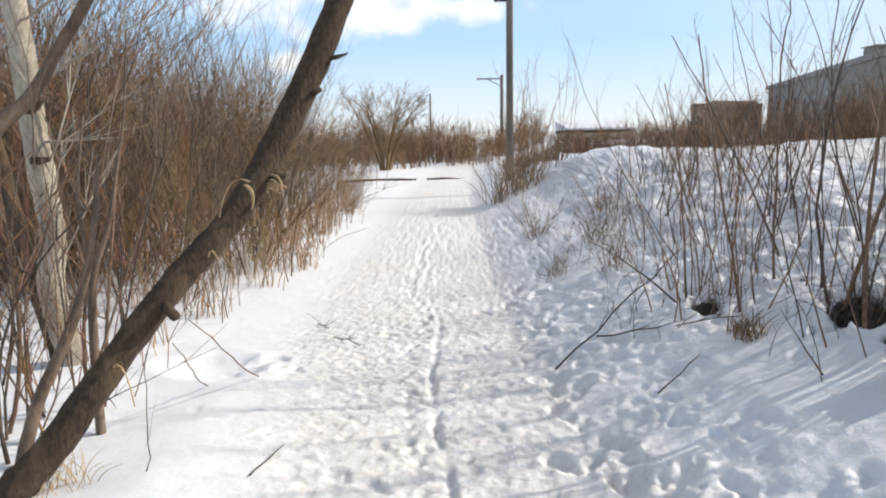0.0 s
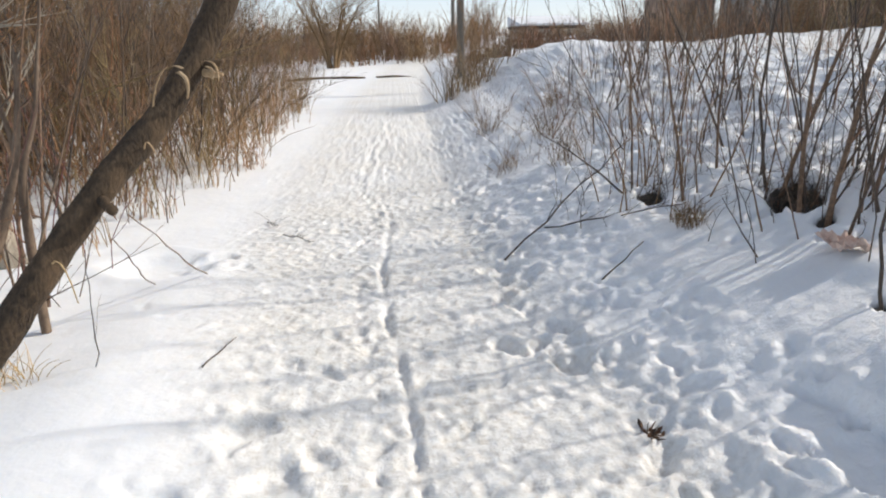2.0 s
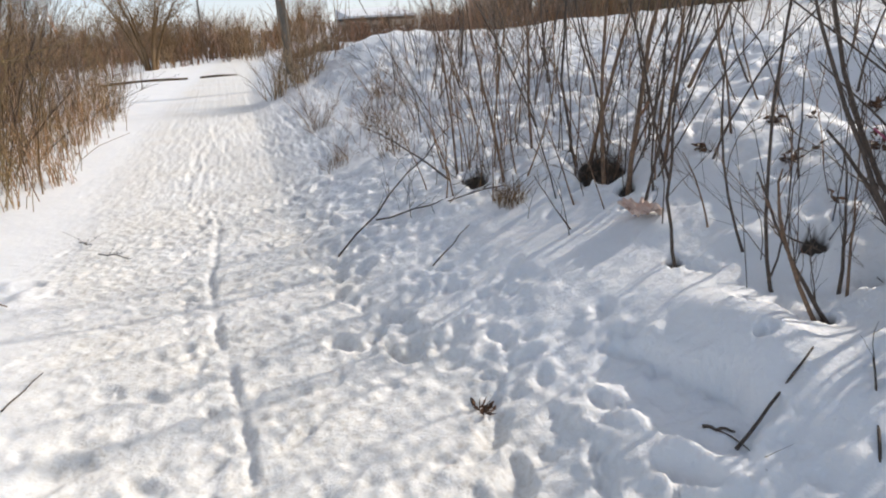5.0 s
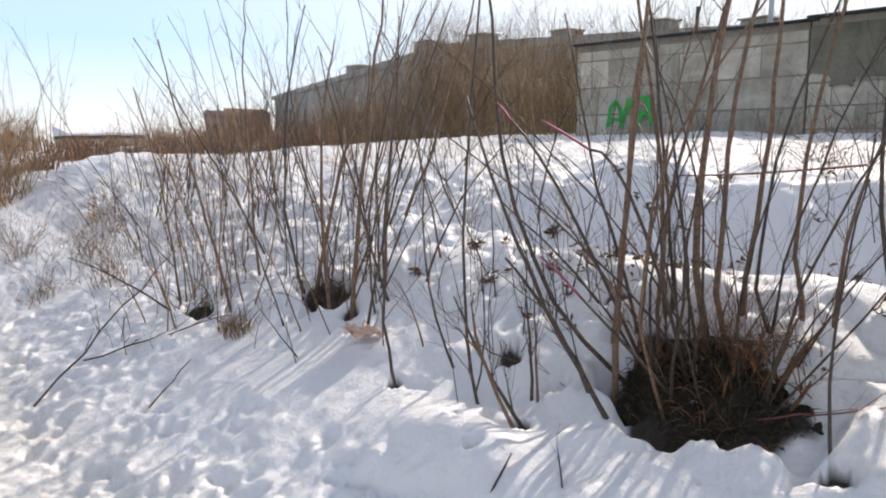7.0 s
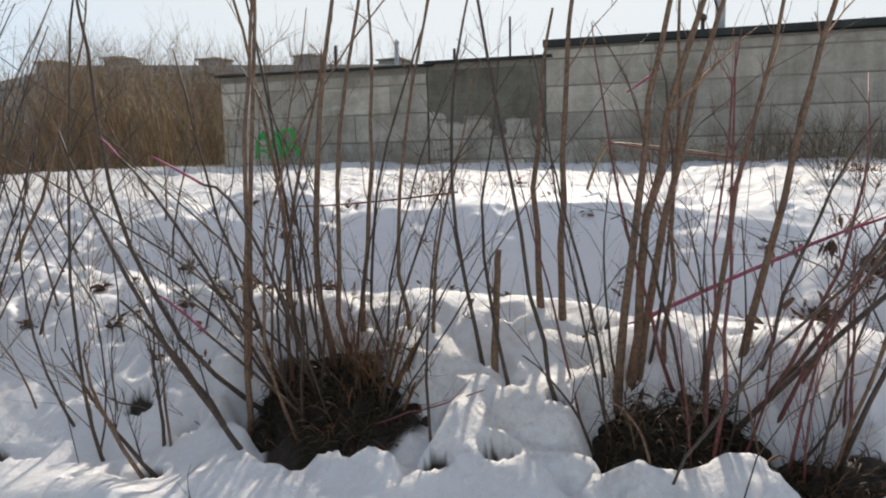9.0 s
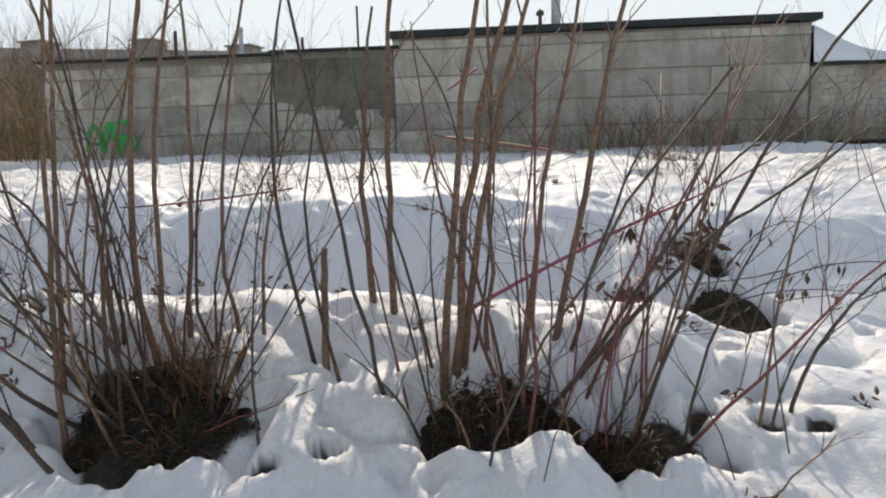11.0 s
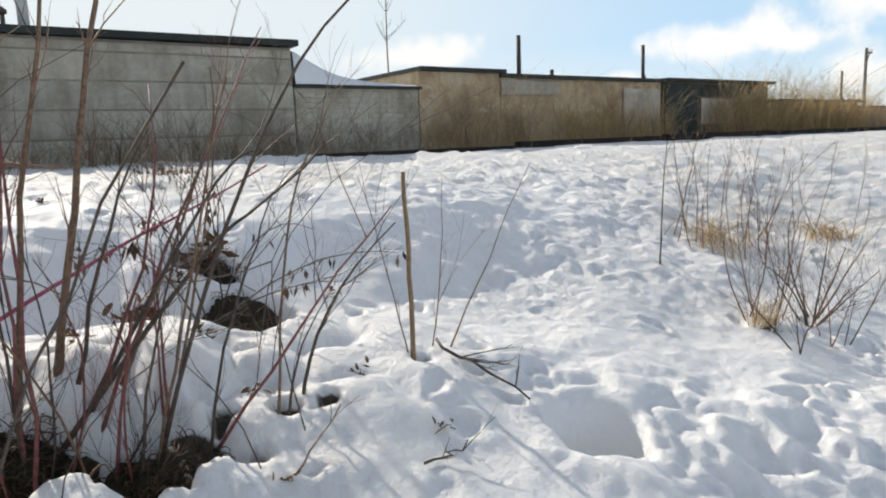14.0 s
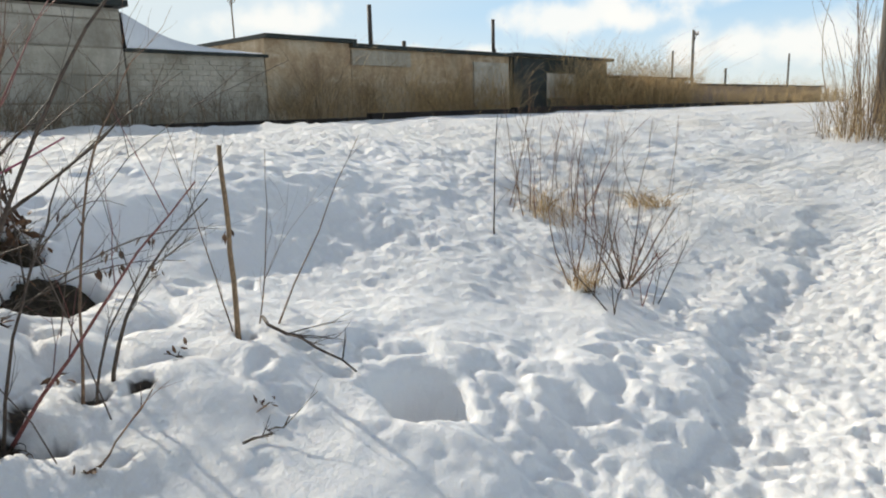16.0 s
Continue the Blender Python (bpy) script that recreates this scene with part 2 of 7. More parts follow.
M_CONC = wall_stuff("concrete block", (0.38, 0.345, 0.275), (0.66, 0.605, 0.505), (0.82, 0.77, 0.67), 0.36)
M_DARKCONC = wall_stuff("sooty concrete", (0.10, 0.095, 0.07), (0.19, 0.18, 0.135), (0.27, 0.255, 0.20), 0.1)
M_WHITEWALL = wall_stuff("limewashed brick", (0.28, 0.24, 0.175), (0.50, 0.455, 0.37), (0.66, 0.62, 0.54), 0.14)
M_BROWNWALL = wall_stuff("rusty plaster", (0.24, 0.125, 0.06), (0.56, 0.41, 0.25), (0.78, 0.68, 0.52), 0.15)
M_MORTAR = rough_stuff("mortar", (0.16, 0.14, 0.11), (0.28, 0.25, 0.20), (0.40, 0.36, 0.30), 2, 30, 0.95)
M_TAR = rough_stuff("roofing felt", (0.010, 0.012, 0.011), (0.024, 0.031, 0.029), (0.05, 0.062, 0.058), 2, 30, 0.85)
M_BEAM = rough_stuff("black wood", (0.006, 0.005, 0.004), (0.016, 0.011, 0.008), (0.035, 0.024, 0.017), 2, 30, 0.95)
M_METAL = rough_stuff("painted pipe", (0.42, 0.43, 0.44), (0.55, 0.56, 0.57), (0.66, 0.67, 0.68), 3, 30, 0.5)
M_RUST = rough_stuff("dark iron", (0.03, 0.025, 0.022), (0.07, 0.055, 0.045), (0.13, 0.10, 0.08), 3, 30, 0.6)
M_POLE = rough_stuff("pole wood", (0.10, 0.09, 0.075), (0.19, 0.17, 0.145), (0.27, 0.25, 0.22), 3, 30, 0.9, stretch=(1, 1, 0.15))
M_PANEL = rough_stuff("grey panel", (0.22, 0.215, 0.20), (0.32, 0.315, 0.295), (0.40, 0.395, 0.37), 0.3, 5, 0.9)
M_BRICK = rough_stuff("brown brick", (0.26, 0.18, 0.14), (0.38, 0.28, 0.225), (0.47, 0.36, 0.30), 0.4, 6, 0.9)
M_GREEN = rough_stuff("green spray paint", (0.01, 0.22, 0.04), (0.015, 0.42, 0.07), (0.03, 0.55, 0.10), 3, 20, 0.6)
M_GLASS = rough_stuff("dull window", (0.02, 0.025, 0.03), (0.05, 0.06, 0.07), (0.09, 0.10, 0.11), 2, 9, 0.2)
M_ROOFSNOW = rough_stuff("old snow", (0.70, 0.72, 0.75), (0.80, 0.82, 0.85), (0.86, 0.87, 0.90), 1.0, 14, 0.8, 0.01, 0.4)
M_PAPER = rough_stuff("faded paper", (0.45, 0.28, 0.22), (0.62, 0.46, 0.38), (0.72, 0.62, 0.55), 8, 40, 0.8)


# ---- mesh helpers ----
class Soup:
    """Vertices and faces gathered for one mesh."""

    def __init__(self):
        self.v, self.f = [], []

    def add(self, v, f):
        k = len(self.v)
        self.v += [tuple(p) for p in v]
        self.f += [tuple(i + k for i in q) for q in f]
        return self

    def tube(self, pts, radii, sides=5, cap=True):
        n, k = len(pts), len(self.v)
        for i, p in enumerate(pts):
            d = (Vector(pts[min(i + 1, n - 1)]) - Vector(pts[max(i - 1, 0)])).normalized()
            s = d.cross(Vector((0.31, 0.87, 0.38))).normalized()
            t = d.cross(s)
            for j in range(sides):
                a = 2 * math.pi * j / sides
                self.v.append(tuple(Vector(p) + radii[i] * (math.cos(a) * s + math.sin(a) * t)))
        for i in range(n - 1):
            for j in range(sides):
                j2 = (j + 1) % sides
                self.f.append((k + i * sides + j, k + i * sides + j2, k + (i + 1) * sides + j2, k + (i + 1) * sides + j))
        if cap:
            self.f.append(tuple(k + (n - 1) * sides + j for j in range(sides)))
            self.f.append(tuple(k + j for j in reversed(range(sides))))
        return self

    def box(self, x0, x1, y0, y1, z0, z1):
        k = len(self.v)
        self.v += [(x, y, z) for z in (z0, z1) for x, y in ((x0, y0), (x1, y0), (x1, y1), (x0, y1))]
        self.f += [tuple(k + i for i in q) for q in ((3, 2, 1, 0), (4, 5, 6, 7), (0, 1, 5, 4), (1, 2, 6, 5), (2, 3, 7, 6), (3, 0, 4, 7))]
        return self

    def mesh(self, name, mat, smooth=True):
        me = bpy.data.meshes.new(name)
        me.from_pydata(self.v, [], self.f)
        me.materials.append(mat)
        if smooth:
            me.polygons.foreach_set("use_smooth", [True] * len(me.polygons))
        me.update()
        return me


def bevelled_box(x0, x1, y0, y1, z0, z1, w):
    """Corners cut by w, for blocks and slabs."""
    bm = bmesh.new()
    bmesh.ops.create_cube(bm, size=1.0)
    for v in bm.verts:
        v.co = Vector(((x0 + x1) / 2 + v.co.x * (x1 - x0), (y0 + y1) / 2 + v.co.y * (y1 - y0), (z0 + z1) / 2 + v.co.z * (z1 - z0)))
    bmesh.ops.bevel(bm, geom=bm.edges[:], offset=w, segments=1, affect="EDGES")
    s = Soup()
    bm.verts.index_update()
    s.add([v.co[:] for v in bm.verts], [[v.index for v in f.verts] for f in bm.faces])
    bm.free()
    return s


def thing(name, where, label, category, group="", turn=0.0, kind=""):
    ob = tagged(new(name), label, category, group, kind)
    ob.matrix_basis = pose(*where, 0, 0, turn)
    return ob


def part(name, soup, mat, parent, label="", smooth=True):
    ob = new(name, soup.mesh(name, mat, smooth))
    ob.parent = parent
    return tagged(ob, label)


def single(name, soup, mat, where, label, category, group="", kind="", smooth=True, turn=0.0):
    ob = new(name, soup.mesh(name, mat, smooth))
    ob.matrix_basis = pose(*where, 0, 0, turn)
    return tagged(ob, label, category, group, kind)


# ---- ground ----
FOOT_Y = [-60, -20, -14, -9.6, -7.5, -5.2, -4.0, -3.3, -2.2, -1, 0.5, 2.3, 3.3, 5.3, 12, 18, 25, 40, 90]
FOOT_X = [14, 5.6, 4.3, 3.4, 2.95, 2.45, 2.05, 1.6, 1.35, 1.25, 1.25, 1.1, 0.85, 0.65, 0.7, 0.8, 1.2, 2.2, 4.0]
RISE_U = [-50, -0.1, 0.0, 0.4, 0.8, 1.2, 1.7, 2.2, 3.0, 4.0, 5.0, 8.0, 12, 60]
RISE_Z = [0, 0, 0.02, 0.14, 0.31, 0.42, 0.61, 0.79, 1.06, 1.28, 1.37, 1.47, 1.55, 1.6]
LEDGE_U = [-50, -0.1, 0.0, 0.4, 0.8, 1.2, 1.7, 2.1, 2.35, 2.6, 3.25, 3.6, 4.2, 6.0, 9.0, 12, 60]
LEDGE_Z = [0, 0, 0.02, 0.14, 0.31, 0.42, 0.62, 0.84, 0.85, 0.85, 1.31, 1.38, 1.395, 1.43, 1.49, 1.55, 1.6]
BOWL_U = [-50, -0.1, 0.0, 0.4, 0.8, 1.2, 1.7, 2.1, 2.5, 3.3, 3.8, 4.5, 6.0, 9.0, 12, 60]
BOWL_Z = [0, 0, 0.02, 0.14, 0.31, 0.42, 0.60, 0.66, 0.73, 1.21, 1.36, 1.39, 1.43, 1.50, 1.55, 1.6]
PATH_Y = [-60, -20, -14, -8, -3, 20, 40, 200]
PATH_Z = [1.45, 1.25, 0.95, 0.4, 0.0, 0.0, 0.15, 0.3]


def base_height(x, y):
    """Smooth lie of the land: the trodden path, the bank beside it and the flat top."""
    u = x - np.interp(y, FOOT_Y, FOOT_X)
    low = np.interp(y, PATH_Y, PATH_Z)
    w, w2 = np.exp(-(((y - 1.2) / 2.5) ** 4)), np.exp(-(((y + 2.3) / 1.25) ** 4))
    rise = np.interp(u, RISE_U, RISE_Z) * (1 - w) + np.interp(u, LEDGE_U, LEDGE_Z) * w
    rise = rise * (1 - w2) + np.interp(u, BOWL_U, BOWL_Z) * w2
    rise = rise + 0.07 * np.clip((u - 3.0) / 5.0, 0, 1) * np.clip((y - 1.0) / 5.0, 0, 1)
    z = low + rise * (1.5 - low) / 1.5
    # hump on the crest where the path bends, and the ground falling away behind it
    z = z + 0.33 * np.exp(-(((x - 3.4) / 1.2) ** 2) - ((y - 15.0) / 3.0) ** 2)
    fall = np.clip((y - 10.0) / 10.0, 0, 1) * np.clip((x - 2.6) / 2.5, 0, 1)
    z = z - 0.45 * fall * fall * (3 - 2 * fall)
    left = -1.2 - x
    return z + np.clip(left, 0, 1.2) * 0.04 - np.clip(left - 1.2, 0, 6) * 0.03


def bisect(a, x):
    """Number of entries of the rising list a that are not above x."""
    lo, hi = 0, len(a)
    while lo < hi:
        mid = (lo + hi) // 2
        if x < a[mid]:
            hi = mid
        else:
            lo = mid + 1
    return lo


def lattice(x, y, seed):
    """Smooth value noise in -1..1 for arrays."""
    xi, yi = np.floor(x).astype(np.int64), np.floor(y).astype(np.int64)
    fx, fy = x - xi, y - yi
    fx, fy = fx * fx * (3 - 2 * fx), fy * fy * (3 - 2 * fy)

    def h(i, j):
        k = (i * 374761393 + j * 668265263 + seed * 1442695041) & 0xFFFFFFFF
        k = ((k ^ (k >> 13)) * 1274126177) & 0xFFFFFFFF
        return ((k ^ (k >> 16)) & 0xFFFF) / 32767.5 - 1

    return (h(xi, yi) * (1 - fx) + h(xi + 1, yi) * fx) * (1 - fy) + (h(xi, yi + 1) * (1 - fx) + h(xi + 1, yi + 1) * fx) * fy


def layers(x, y, size, seed, octaves=4, gain=0.5):
    z, a = 0 * x, 1.0
    for o in range(octaves):
        z = z + a * lattice(x / size * 2**o + 17 * o, y / size * 2**o - 9 * o, seed + o)
        a *= gain
    return z


def spaced(lo, hi, step, far, grow, back):
    """Even steps from lo to hi and growing ones out to +-far."""
    up, down, s = [hi], [lo], step
    while up[-1] < far:
        s *= grow if s < 0.3 else 1.3
        up.append(up[-1] + s)
    s = step
    while down[-1] > -far:
        s *= back if s < 0.3 else 1.3
        down.append(down[-1] - s)
    return np.array(down[:0:-1] + list(np.arange(lo, hi, step)) + up)


# the sledge track along the path
TRACK_Y = [0, 1.7, 2.0, 2.32, 2.69, 3.16, 3.7, 4.29, 4.7, 5.8, 7.1, 7.56, 9.15, 9.9, 12.0, 16]
TRACK_X = [0.14, 0.10, 0.088, 0.075, 0.042, 0.0, -0.066, -0.088, -0.09, -0.035, -0.19, -0.23, -0.125, -0.135, -0.285, -0.4]
# melted hollows round the stems: x, y, radii, depth
HOLLOWS = [
    (2.75, 1.33, 0.29, 0.45, 0.26), (2.88, -0.10, 0.20, 0.32, 0.24), (2.80, -0.56, 0.12, 0.29, 0.20), (3.77, -1.10, 0.22, 0.20, 0.26),
    (4.20, -1.02, 0.10, 0.14, 0.16), (3.85, -0.63, 0.06, 0.06, 0.10), (2.40, 3.85, 0.11, 0.24, 0.14), (1.86, 4.75, 0.08, 0.17, 0.10),
    (2.91, -1.08, 0.050, 0.055, 0.09), (2.50, 1.07, 0.06, 0.06, 0.14), (2.625, 0.515, 0.06, 0.075, 0.16), (2.53, 0.73, 0.045, 0.055, 0.13), (2.85, 0.35, 0.035, 0.045, 0.10),
    (2.94, -0.86, 0.040, 0.050, 0.09), (2.90, -1.25, 0.035, 0.04, 0.05), (2.74, -0.88, 0.05, 0.07, 0.12), (3.10, -1.76, 0.04, 0.045, 0.07),
    (2.58, 1.60, 0.06, 0.09, 0.12), (2.23, 1.85, 0.03, 0.035, 0.06), (2.50, 2.20, 0.05, 0.07, 0.09), (3.05, 1.98, 0.07, 0.09, 0.11), (3.20, 2.35, 0.05, 0.10, 0.09),
    (2.10, 2.62, 0.04, 0.045, 0.07), (2.34, 3.44, 0.05, 0.05, 0.07),
]


def surface(x, y):
    """Height of the snow, how trodden or warmly tinted it is and how bare the soil shows."""
    u = x - np.interp(y, FOOT_Y, FOOT_X)
    z = base_height(x, y)
    far = np.clip(1 - np.hypot(x - 1, y) / 45, 0, 1)
    on_bank = np.clip(u / 0.5, 0, 1)
    path = np.clip((u + 2.1) / 0.5, 0, 1) * np.clip((0.35 - u) / 0.5, 0, 1)
    still = 1 - 0.75 * np.exp(-(((u - 1.05) / 0.55) ** 4) - ((y - 2.7) / 1.2) ** 4) - 0.8 * np.exp(-(((u - 3.0) / 0.9) ** 4) - ((y + 1.9) / 1.7) ** 4)
    still = still * (1 - 0.7 * np.exp(-(((x - 3.05) / 0.7) ** 4) - ((y - 0.4) / 1.8) ** 4))
    z = z + 0.035 * layers(x, y, 0.9, 3, 3) * (0.3 + on_bank) * far * (0.4 + 0.6 * still)
    # some stretches are crusted smooth, others churned
    rough = np.clip(0.45 + 0.85 * layers(x, y, 0.75, 37, 2), 0.12, 1.25) * np.clip((y + 2.4) / 1.2, 0.4, 1) * still
    z = z + 0.035 * still * layers(x, y, 0.55, 39, 2) * on_bank * np.clip((-1.2 - y) / 0.8, 0, 1) * far
    z = z + 0.022 * rough * layers(x, y, 0.30, 11, 3) * (0.14 + 0.86 * on_bank) * far * np.clip((y + 2.6) / 1.5, 0.4, 1)
    # lumps thrown up on the slope, softer on the flat top
    lumps = layers(x, y, 0.17, 23, 3) * np.clip((y + 2.6) / 1.2, 0.35, 1)
    z = z + 0.020 * rough * np.abs(lumps) * on_bank * np.clip((3.4 - u) / 1.2, 0.15, 1) * far
    z = z + 0.10 * np.exp(-((x + 1.25) / 0.55) ** 2 - ((y - 2.6) / 1.5) ** 2)
    # ledge above the path and the scoop cut into the bank below it
    z = z + 0.10 * np.exp(-((x - 1.97) / 0.16) ** 2 - ((y - 1.97) / 0.36) ** 2)
    scoop = np.hypot((x - 1.60) / 0.185, (y - 1.92 + 0.5 * (x - 1.60)) / 0.34) * (1 + 0.22 * layers(x, y, 0.20, 53, 3))
    m = np.clip((1.12 - scoop) / 0.20, 0, 1)
    m = 0.95 * m * m * (3 - 2 * m)
    z = z * (1 - m) + (0.115 + 0.08 * (x - 1.5) + 0.018 * layers(x, y, 0.13, 57, 3)) * m
    # broken edge of the trough behind the shrubs
    z = z + 0.05 * layers(x, y, 0.45, 77, 3, 0.55) * np.exp(-(((x - 4.4) / 0.55) ** 2)) * np.exp(-(((y - 1.0) / 2.6) ** 4))
    # pillows of old snow left between the melted hollows
    pillow = np.abs(layers(x, y, 0.36, 111, 2, 0.35) + 0.12) ** 0.65
    z = z + 0.125 * pillow * np.exp(-(((x - 3.05) / 0.62) ** 4)) * np.exp(-(((y - 0.5) / 2.3) ** 4))
    # crumbled heaps on the slope and in the shade below the crest
    heap = np.abs(layers(x, y, 0.36, 131, 4, 0.5) - 0.1)
    z = z + 0.078 * heap * np.clip((u - 1.1) / 0.5, 0, 1) * np.clip((4.3 - u) / 0.8, 0, 1) * np.clip((y - 1.6) / 0.8, 0, 1) * far
    # scooped pit in the snow, with a raised rim
    r = np.hypot((x - 2.50) / 0.17, (y + 2.28) / 0.175)
    r = r * (1 + 0.10 * layers(x, y, 0.2, 47, 2))
    pit = np.clip((1.24 - r) / 0.32, 0, 1)
    z = z - 0.30 * pit * pit * (3 - 2 * pit) + 0.015 * np.exp(-((r - 1.6) / 0.3) ** 2)
    z = z + 0.045 * np.abs(layers(x, y, 0.19, 113, 3, 0.5)) * np.exp(-((np.hypot(x - 2.35, y + 2.55) / 0.62) ** 4)) * np.clip(r - 0.5, 0.15, 1)
    # churned by feet: small sharp lumps on the path, bigger ones at the foot of the bank
    z = z + 0.0062 * layers(x, y, 0.06, 61, 3, 0.75) * path * far * (1 + np.clip((-0.8 - y) / 0.8, 0, 0.9))
    z = z + 0.014 * rough * layers(x, y, 0.085, 67, 3, 0.65) * on_bank * np.clip((4.5 - u) / 2.5, 0.5, 1) * far
    z = z + 0.016 * still * np.abs(layers(x, y, 0.42, 83, 4, 0.6)) * np.clip((u - 1.6) / 1.2, 0, 1) * far
    z = z + 0.016 * still * np.abs(layers(x, y, 0.12, 89, 2, 0.6)) * np.clip((u - 3.4) / 0.6, 0, 1) * far
    z = z + 0.026 * still * layers(x, y, 0.26, 87, 3, 0.6) * np.clip((x - 4.4) / 1.5, 0, 1) * np.clip((12 - x) / 2, 0, 1)
    # wind-roughened crust on the open shoulder
    shoulder = np.clip((x - 3.0) / 0.8, 0, 1) * np.clip((-1.5 - y) / 0.9, 0, 1) * np.clip((12 - x) / 4, 0, 1)
    z = z + shoulder * (0.011 * layers(x, y, 0.09, 171, 3, 0.6) + 0.016 * np.abs(layers(x, y, 0.21, 173, 3, 0.55)))
    foot = np.exp(-((u - 0.35) / 0.45) ** 2)
    calm = np.clip((y + 2.6) / 1.2, 0.3, 1)
    z = z + 0.022 * np.abs(layers(x, y, 0.16, 71, 3, 0.55)) * foot * far * calm
    bare = 0 * x
    # worn step where the bank meets the trodden way beyond the pit
    step = np.clip((u - 0.10 + 0.22 * layers(x, y, 0.55, 59, 4, 0.6)) / 0.17, 0, 1)
    z = z + 0.075 * step * step * (3 - 2 * step) * np.exp(-np.clip(u - 0.3, 0, 9) / 0.55) * np.clip((-2.4 - y) / 0.6, 0, 1) * np.clip((y + 9.0) / 2.0, 0, 1)
    wob = 1 + 0.34 * layers(x, y, 0.27, 41, 3, 0.45)
    rim, inside = 0 * x, 0 * x
    for hx, hy, rx, ry, d in HOLLOWS:
        q = np.hypot((x - hx) / rx, (y - hy) / ry) * wob
        dip = np.clip((1.30 - q) / 0.36, 0, 1)
        dip = dip * dip * (3 - 2 * dip)
        z = z - 0.6 * d * dip
        bare = np.maximum(bare, np.clip((0.98 - q) / 0.10, 0, 1))
        if rx > 0.14 and hx < 3.2:
            rim, inside = np.maximum(rim, np.exp(-(((q - 1.6) / 0.26) ** 2))), np.maximum(inside, dip)
    # soft swollen edge round the large hollows
    z = z + 0.034 * rim * (1 - inside) * np.clip(0.5 + 0.9 * layers(x, y, 0.2, 181, 2, 0.4), 0, 1)
    # sledge track worn into the path
    track = np.interp(y, TRACK_Y, TRACK_X) + 0.010 * layers(0 * x, y, 0.35, 101, 3)
    worn = np.clip(0.85 + 0.5 * layers(x * 0.3, y, 0.4, 103, 3), 0.15, 1.3)
    on = np.clip((y - 0.6) / 0.5, 0, 1) * np.clip((14 - y) / 6, 0, 1)
    marks = np.clip(0.85 + 0.4 * layers(x * 0.2, y, 0.16, 107, 2), 0.55, 1.15)
    z = z - 0.028 * worn * marks * np.exp(-(((x - track) / 0.024) ** 4)) * on * np.clip((8.0 - y) / 4.0, 0.3, 1)
    z = z - 0.012 * (1.3 - worn) * np.exp(-((x - track + 0.17) / 0.03) ** 2) * on
    for off in (0.24, 0.49):
        z = z - 0.018 * worn * np.exp(-(((x - track - off - 0.05 * (1.6 - y)) / 0.022) ** 2)) * np.clip((2.3 - y) / 0.5, 0, 1) * np.clip((y - 0.6) / 0.5, 0, 1)
    crust = 0.14 + 0.26 * np.clip((u + 2.2) / 0.7, 0, 1) - 0.12 * np.clip((u - 2.4) / 0.4, 0, 1) + 0.62 * np.clip((u - 3.6) / 0.8, 0, 1)
    crust = np.maximum(crust, 0.62 * np.clip((-3.5 - y) / 1.5, 0, 1))
    crust = crust + 0.16 * np.exp(-(((x - 3.05) / 0.75) ** 4) - ((y - 0.4) / 1.9) ** 4)
    crust = crust + 0.22 * shoulder
    # dirt tint by the shrubs that also paints warm light coming through the snow
    tinted = 0.75 * np.exp(-(((x - 3.0) / 0.7) ** 4) - ((y - 0.4) / 1.9) ** 4) * np.clip(0.6 + 0.6 * layers(x, y, 0.3, 147, 2), 0.2, 1)
    # old grey snow on the flat top
    tinted = tinted + 0.6 * np.clip((u - 3.5) / 0.5, 0, 1) * np.clip((14 - u) / 4, 0, 1) * np.clip((y + 3.5) / 1.5, 0, 1) * np.clip(0.75 + 0.6 * layers(x, y, 0.9, 151, 3), 0.2, 1)
    tracked_tint = tinted + 0.75 * np.clip((-4.6 - y) / 2.0, 0, 1) * np.clip((7.0 - u) / 3.0, 0, 1) * np.clip((u + 3.0) / 1.0, 0, 1) * np.clip(0.5 + 0.8 * layers(x, y, 0.8, 141, 3), 0, 1)
    return z, np.maximum(path * np.clip((y + 4.0) / 2.5, 0.25, 1), tracked_tint), bare, crust


